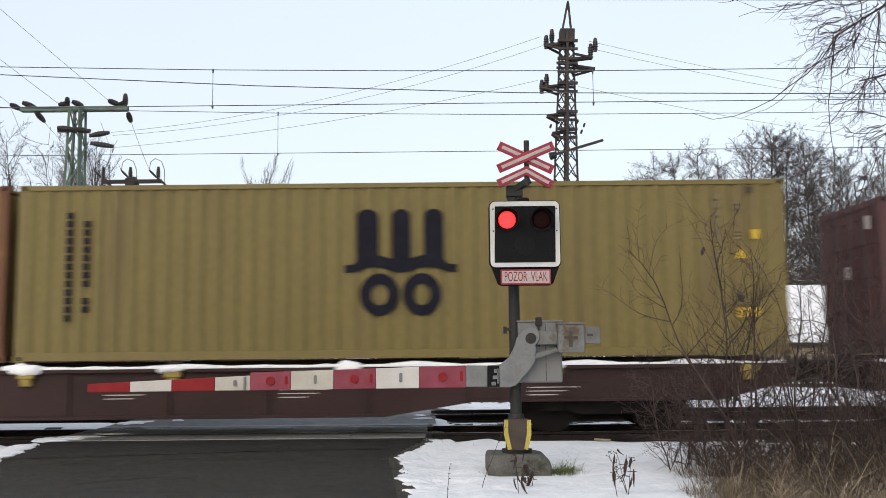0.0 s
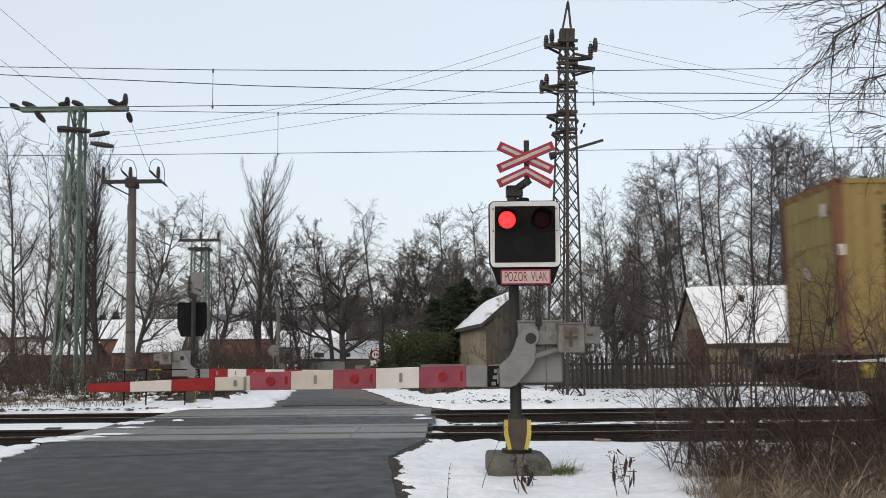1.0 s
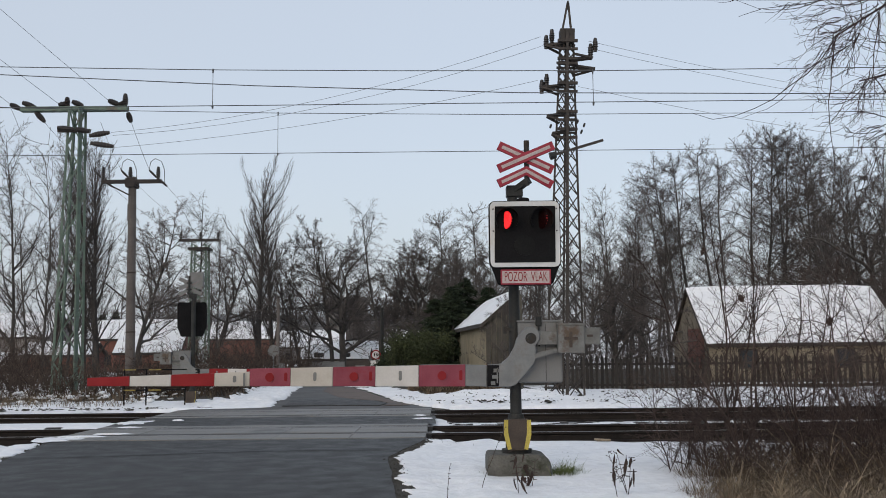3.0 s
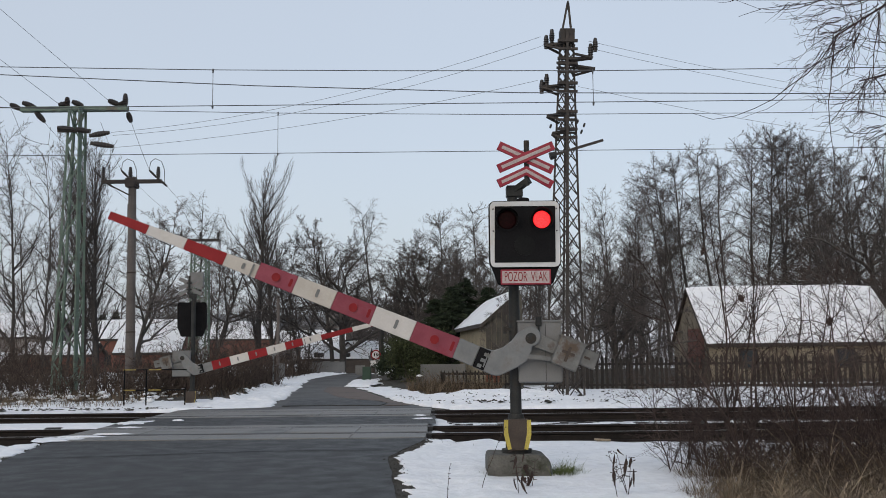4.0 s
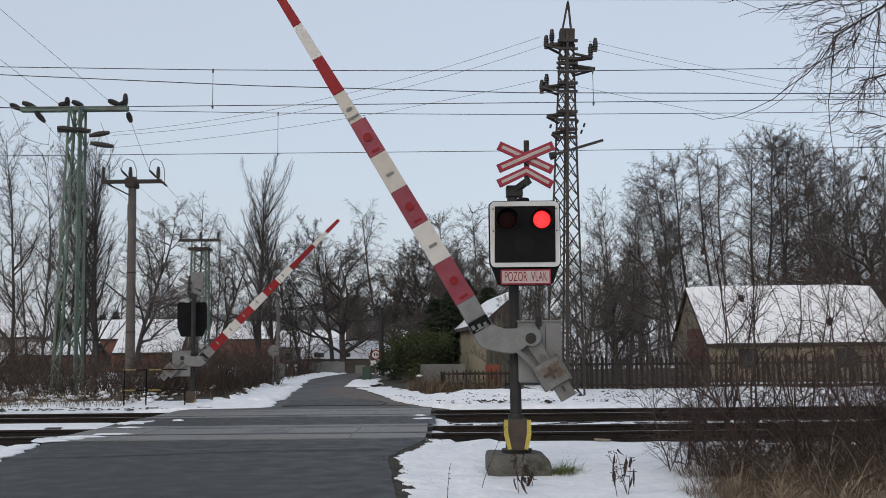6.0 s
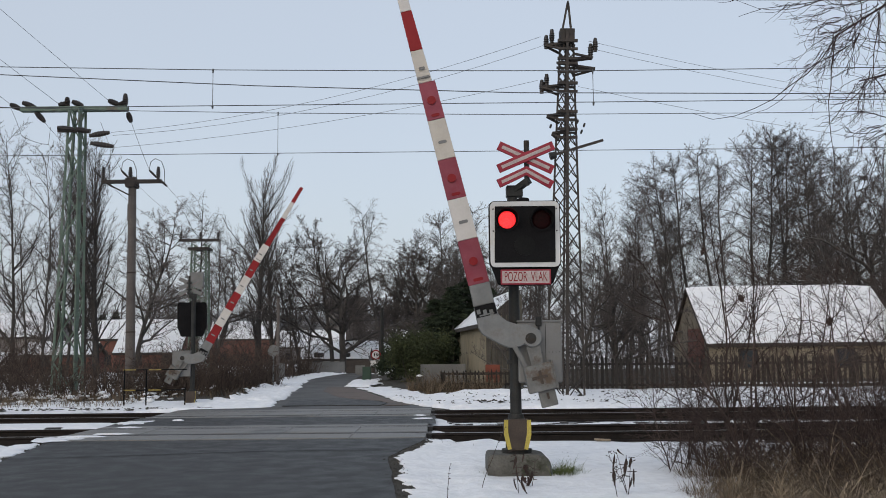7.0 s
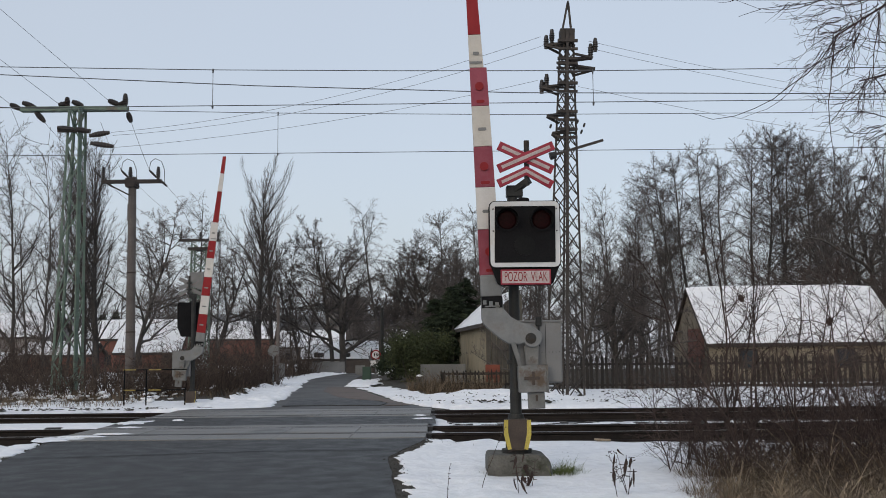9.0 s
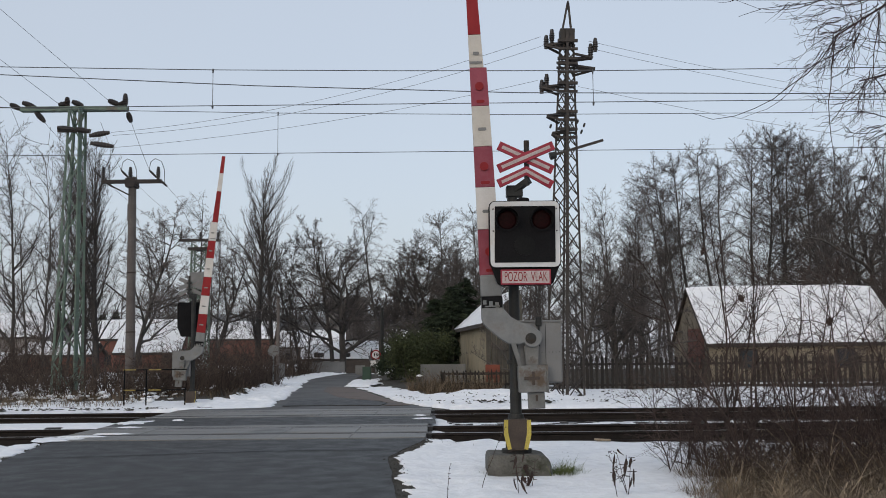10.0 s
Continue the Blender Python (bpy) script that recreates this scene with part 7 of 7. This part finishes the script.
thicket("brushwood", [(2.8, 3.5, 9.0, 12.5, 0.42, 170, 0.0035), (3.2, 6.5, 8.8, 12.6, 0.8, 420, 0.004), (4.0, 6.8, 9.0, 13.0, 1.4, 300, 0.0045), (3.1, 5.8, 7.6, 9.5, 0.7, 300, 0.004)], "tangle of thin dead stems on the verge", M_SHRUB, 82, 0.002)
grass("dry_grass", [(-0.6, 1.8, 29.4, 31.8, 900, 0.75, 0.008, 1.0), (-1.2, 0.2, 31.5, 34, 500, 0.7, 0.008, 1.0)], "tall dry grass before the garden fence", M_DRYGRASS, 83)
grass("green_grass", [(1.17, 1.42, 10.70, 11.05, 620, 0.19, 0.004, 1.6), (1.15, 1.55, 10.75, 11.2, 200, 0.24, 0.004, 1.8), (0.38, 0.5, 10.7, 11.1, 60, 0.12, 0.004, 1.0)], "tuft of green grass beside the footing", M_GREENGRASS, 84)
grass("dry_grass", [(-20, -8.5, 25.2, 28.5, 2600, 0.45, 0.007, 1.5), (5, 16, 29.5, 31.5, 260, 0.3, 0.006, 1.2), (-9.5, -6.2, 27.5, 38, 900, 0.4, 0.007, 1.4)], "withered brown grass along the far verge", M_DRYGRASS, 85)
grass("weed_tufts", [(0.4, 1.4, 27.2, 28.6, 70, 0.18, 0.008, 1.4), (2.6, 3.1, 27.5, 28.0, 50, 0.22, 0.008, 1.2), (5.2, 6.4, 28.5, 29.2, 50, 0.16, 0.008, 1.2), (-0.1, 0.5, 13.6, 14.6, 60, 0.1, 0.004, 1.2), (1.5, 2.6, 12.8, 14.4, 40, 0.09, 0.003, 1.2)], "dark withered tufts poking through snow", M_DEADLEAF, 87)


def dead_leaf(x, y, z, size, seed):
    rng = random.Random(seed)
    bm = B()
    prev = None
    for i in range(7):
        f = i / 6
        w = size * 0.45 * math.sin(math.pi * min(1, f * 0.95 + 0.03)) * (1 + 0.25 * (i % 2))
        zz = -f * size * 1.4
        row = [bm.verts.new((-w, rng.gauss(0, size * 0.12), zz)), bm.verts.new((0, size * 0.14, zz)), bm.verts.new((w, rng.gauss(0, size * 0.12), zz))]
        if prev:
            for k in range(2):
                bm.faces.new((prev[k], prev[k + 1], row[k + 1], row[k]))
        prev = row
    ob = part("dead_leaf", bm, M_DEADLEAF)
    ob.matrix_basis = pose(x, y, z, rng.uniform(-20, 20), rng.uniform(-25, 25), rng.uniform(0, 180))
    mod = ob.modifiers.new("thick", "SOLIDIFY")
    mod.thickness = 0.002
    tagged(ob, "curled brown dead leaf caught on a twig", "leaf", "dead leaves")


def weed(x, y, h, seed, label, leaves=True):
    rng = random.Random(seed)
    t = empty("weed", pose(x, y, ground_z(x, y)), label, "weed", "dead weeds in the snow")
    segs = []
    for s in range(rng.randint(1, 3)):
        px, py, pz = rng.gauss(0, 0.02), rng.gauss(0, 0.02), -0.03
        d = unit(rng.gauss(0, 0.16), rng.gauss(0, 0.1), 1)
        L = h * rng.uniform(0.75, 1.05)
        for j in range(9):
            d = unit(d[0] + rng.gauss(0, 0.07), d[1] + rng.gauss(0, 0.07), d[2])
            q = (px + d[0] * L / 9, py + d[1] * L / 9, pz + d[2] * L / 9)
            segs.append((px, py, pz, *q, 0.0042 - 0.0003 * j, 0.004 - 0.0003 * j))
            if j > 2:
                for _ in range(2):
                    e = unit(rng.gauss(0, 1), rng.gauss(0, 1), rng.uniform(-0.5, 0.8))
                    l2 = rng.uniform(0.02, 0.07) if leaves else rng.uniform(0.006, 0.02)
                    segs.append((*q, q[0] + e[0] * l2, q[1] + e[1] * l2, q[2] + e[2] * l2, 0.003, 0.0035))
            px, py, pz = q
    tubes("stalk", segs, M_DEADLEAF, t, 4)
    if leaves:
        for k in range(6):
            bm = B()
            f = rng.uniform(0.35, 0.95)
            p = Vector((rng.gauss(0, 0.05), rng.gauss(0, 0.03), h * f))
            w, l, tw = rng.uniform(0.006, 0.017), rng.uniform(0.05, 0.17), rng.uniform(-0.03, 0.03)
            prev = None
            for q in range(6):
                g = q / 5
                ww = w * math.sin(math.pi * (0.12 + 0.8 * g)) * rng.uniform(0.7, 1.2)
                c = p + Vector((tw * g * g * 2, 0.02 * math.sin(g * 3), -l * g))
                row = [bm.verts.new(c + Vector((-ww, 0.004 * math.cos(5 * g), 0))), bm.verts.new(c + Vector((ww, -0.006 * math.sin(4 * g), 0.004)))]
                if prev:
                    bm.faces.new((prev[0], prev[1], row[1], row[0]))
                prev = row
            part("withered_leaf", bm, M_DEADLEAF, t)


weed(0.05, 9.1, 0.42, 1, "thin dead weed stalk standing in snow", False)
weed(0.33, 9.6, 0.75, 2, "thin bent dead weed stalk in snow", False)
weed(0.71, 9.4, 0.55, 3, "withered dark weed before the concrete footing")
weed(1.64, 9.2, 0.52, 4, "withered weed with curled dead leaves")
weed(1.75, 9.3, 0.5, 5, "withered weed with curled dead leaves")
weed(0.86, 9.9, 0.3, 6, "withered dark weed before the concrete footing")


def leaf_shoot(x, y, z, seed, size):
    """One long thin shoot that bows up to a dead leaf near its end."""
    rng = random.Random(seed)
    bx, by = x + rng.uniform(0.25, 0.6), y + rng.uniform(-0.2, 0.2)
    a = Vector((bx, by, ground_z(bx, by) - 0.05))
    c = Vector((x, y, z + 0.004))
    b = a.lerp(c, 0.55) + Vector((0.22, 0, 0.25))
    t = empty("shrub", pose(*a), "single long bare shoot with a leaf", "shrub", "bare shrubs by the track")
    segs, prev = [], a
    for i in range(1, 25):
        f = i / 20
        q = a * (1 - f) ** 2 + b * 2 * f * (1 - f) + c * f * f + Vector((rng.gauss(0, 0.006), rng.gauss(0, 0.006), 0)) * (i != 20)
        segs.append((*(prev - a), *(q - a), 0.0075 - 0.0055 * (i - 1) / 24, 0.0075 - 0.0055 * i / 24))
        if i > 7 and rng.random() < 0.5:
            d = (q - prev).normalized() * 0.5 + Vector((rng.gauss(0, 0.7), rng.gauss(0, 0.4), 0.3))
            e = q - a + d.normalized() * rng.uniform(0.1, 0.32)
            segs.append((*(q - a), *e, 0.0026, 0.0018))
        prev = q
    tubes("stem", segs, M_SHRUB, t, 4)
    dead_leaf(x, y, z, size, seed)


for k, (x, y, z) in enumerate(((2.83, 10.3, 2.43), (3.22, 10.4, 1.92), (4.03, 10.0, 1.65), (3.49, 10.5, 2.24), (4.28, 9.8, 1.43))):
    leaf_shoot(x, y, z, k + 3, 0.07 if k < 3 else 0.035)


def overhanging_tree():
    """A tree beside the road whose hanging branch ends reach over the verge."""
    rng = random.Random(91)
    t = empty("tree", pose(5.42, 8.2, -0.05), "near bare tree with drooping twigs overhead", "tree", "bare trees around the crossing")
    tubes("trunk", [(0, 0, -0.2, 0.15, 0, 2.5, 0.16, 0.13), (0.15, 0, 2.5, 0.0, 0.1, 5.0, 0.13, 0.09), (0.0, 0.1, 5.0, 0.1, 0, 7.5, 0.09, 0.03)], M_BARK, t, 8)
    for pts in (((0, 0.05, 3.9), (-0.7, 0, 4.5), (-1.4, 0, 4.45), (-1.93, 0, 4.12)), ((0, 0.05, 3.3), (-0.6, 0.1, 3.75), (-1.25, 0.1, 3.85), (-1.7, 0.1, 3.74)),
                ((0, 0, 4.3), (-0.8, -0.1, 4.9), (-1.5, -0.1, 4.75), (-2.0, -0.1, 4.5)), ((0, 0, 2.7), (-0.5, 0, 3.2), (-1.1, 0.1, 3.35), (-1.5, 0.1, 3.25))):
        tubes("limb", [(*p, *q, 0.022 - 0.005 * k, 0.017 - 0.005 * k) for k, (p, q) in enumerate(zip(pts, pts[1:]))], M_HANG, t, 6)
    segs = []

    def shoot(p, angle, turn, length, r, level):
        """A thin shoot that leaves at an angle in the tree's plane and bends evenly, with side shoots."""
        n = 16 if level == 0 else 8
        p, dy = Vector(p), rng.gauss(0, 0.12)
        for i in range(n):
            f = i / n
            angle += turn / n + rng.gauss(0, 0.12)
            q = p + Vector((math.cos(angle), dy, math.sin(angle))) * length / n
            segs.append((*p, *q, r * (1 - 0.65 * f), r * (1 - 0.65 * (f + 1 / n))))
            if level < 2 and i > 2 and rng.random() < (0.42 if level == 0 else 0.2):
                side = rng.choice((-1, 1))
                shoot(q, angle + side * rng.uniform(0.5, 1.1), -side * rng.uniform(0.1, 1.0), length * rng.uniform(0.14, 0.36), max(r * 0.6, 0.0019), level + 1)
            p = q

    # two long shoots reaching out over the verge, one strand hanging straight down
    shoot((-1.95, 0, 4.08), 4.22, -1.15, 1.5, 0.0062, 1)
    shoot((-2.0, 0.1, 4.02), 4.25, -1.0, 1.0, 0.0045, 1)
    shoot((-1.93, 0, 4.12), 4.62, 0.25, 1.22, 0.0068, 1)
    shoot((-1.9, 0, 4.46), 3.2, 0.1, 0.95, 0.0058, 1)
    shoot((-1.95, 0, 4.5), 3.5, -0.45, 0.85, 0.005, 1)
    for (hx, hz), n, lo, hi, reach in (((-1.88, 4.14), 20, 2.6, 5.0, 0.55), ((-1.66, 3.74), 16, 2.7, 5.6, 0.6), ((-1.5, 4.42), 18, 3.2, 5.8, 0.75), ((-1.5, 3.3), 12, 2.6, 4.6, 0.42), ((-1.3, 3.9), 12, 2.4, 5.2, 0.6), ((-1.75, 4.35), 14, 2.9, 5.4, 0.5)):
        for _ in range(n):
            a0 = rng.uniform(lo, hi)
            bend = -rng.uniform(0.3, 1.4) if a0 > 3.5 else rng.uniform(0.3, 1.3)
            shoot((hx + rng.gauss(0, 0.07), rng.gauss(0, 0.12), hz + rng.gauss(0, 0.07)), a0, bend, reach * rng.uniform(0.4, 1.15), rng.uniform(0.003, 0.006), 0)
    tubes("twig_crown", segs, M_HANG, t, 3)


overhanging_tree()


def snow_lumps():
    """Scraps of snow caught on the low growth along the far verge."""
    rng = random.Random(95)
    bm = B()
    for i in range(620):
        x, y = rng.uniform(-22, -7.6), rng.uniform(26.0, 33)
        z = ground_z(x, y) + rng.uniform(0.0, 0.25) * rng.random()
        r = rng.uniform(0.02, 0.09)
        m = Matrix.Translation((x, y, z)) @ Matrix.Diagonal((r * rng.uniform(0.8, 2.2), r, r * rng.uniform(0.25, 0.6), 1))
        v = bmesh.ops.create_icosphere(bm, subdivisions=1, radius=1.0, matrix=m)["verts"]
        for q in v:
            q.co += Vector((rng.gauss(0, 0.02), rng.gauss(0, 0.02), rng.gauss(0, 0.015)))
    tagged(part("snow_lumps", bm, M_SNOW, smooth=True), "scraps of snow caught in brown undergrowth", "snow", kind="stuff")


snow_lumps()

scrap = B()
box(scrap, -0.13, 0.12, -0.03, 0.03, 0.0, 0.03, 0.008)
scrap = part("wood_scrap", scrap, M_STRAW, m=pose(2.4, 14.75, ground_z(2.4, 14.75) + 0.06, 0, 4, 8))
tagged(scrap, "short pale wood scrap lying on snow", "wood scrap")
# ---- motion ----
NEAR_TURN = [(0, 0), (2.7, 0), (2.9, 0.2), (3.1, 2.0), (3.3, 6.0), (3.5, 10.7), (3.8, 17.5), (4.0, 22.7), (4.5, 33.3), (5.0, 43.2), (5.5, 52.1), (5.7, 55.3), (6.2, 64.0), (6.8, 74.0), (7.0, 77.0), (7.3, 82.6), (7.5, 86.0), (7.7, 87.4), (7.9, 87.8), (8.5, 88.2), (10, 88.2)]
FAR_TURN = [(0, 0), (2.8, 0), (3.1, 0.5), (3.4, 4.5), (3.8, 11), (4.0, 15), (4.5, 24), (5.0, 32.1), (5.5, 39.8), (5.7, 42.6), (6.2, 49.4), (6.8, 57.9), (7.0, 60.6), (7.3, 64.7), (7.5, 67.5), (7.9, 73.4), (8.2, 78.6), (8.5, 82.7), (8.8, 84.2), (10, 84.6)]
SWAPS = [0.15, 0.72, 1.29, 1.86, 2.43, 3.0, 3.56, 4.13, 4.71, 5.26, 5.84, 6.42, 7.1, 7.6, 8.12]
TRAIN_SPEED = 26.1


def lamp_rows(lens, x, y, z, states):
    """states: (time, lit); the lens turns its lit side to the front within a tenth of a second."""
    rows, now = [], 0 if states[0][1] else 180
    rows.append((0, pose(x, y, z, 0, 0, now)))
    for t, lit in states[1:]:
        aim = now + 180
        for k, a in ((-0.0667, 0), (-0.0333, 60), (0.0, 120), (0.0333, 180)):
            rows.append((t + k, pose(x, y, z, 0, 0, now + a)))
        now = aim
    rows.append((10, pose(x, y, z, 0, 0, now)))
    walk(lens, rows)


def motions():
    for arm, m, turn in ((near_arm, near_arm_m, NEAR_TURN), (far_arm, far_arm_m, FAR_TURN)):
        walk(arm, [(t, m @ pose(0, 0, 0, 0, a, 0)) for t, a in turn])
    for lamps in (near_lamps, far_lamps):
        left, right = [(0, True)], [(0, False)]
        for i, t in enumerate(SWAPS):
            left.append((t, i % 2 == 1))
            right.append((t, i % 2 == 0))
        right.append((8.68, False))
        lamp_rows(*lamps[0], left)
        lamp_rows(*lamps[1], right)
    for ob, m in TRAIN:
        times = [k / 30 for k in range(0, 45)] + [2, 4, 6, 8, 9.9, 10]
        walk(ob, [(t, Matrix.Translation((TRAIN_SPEED * t, 0, 0)) @ m) for t in times])


motions()
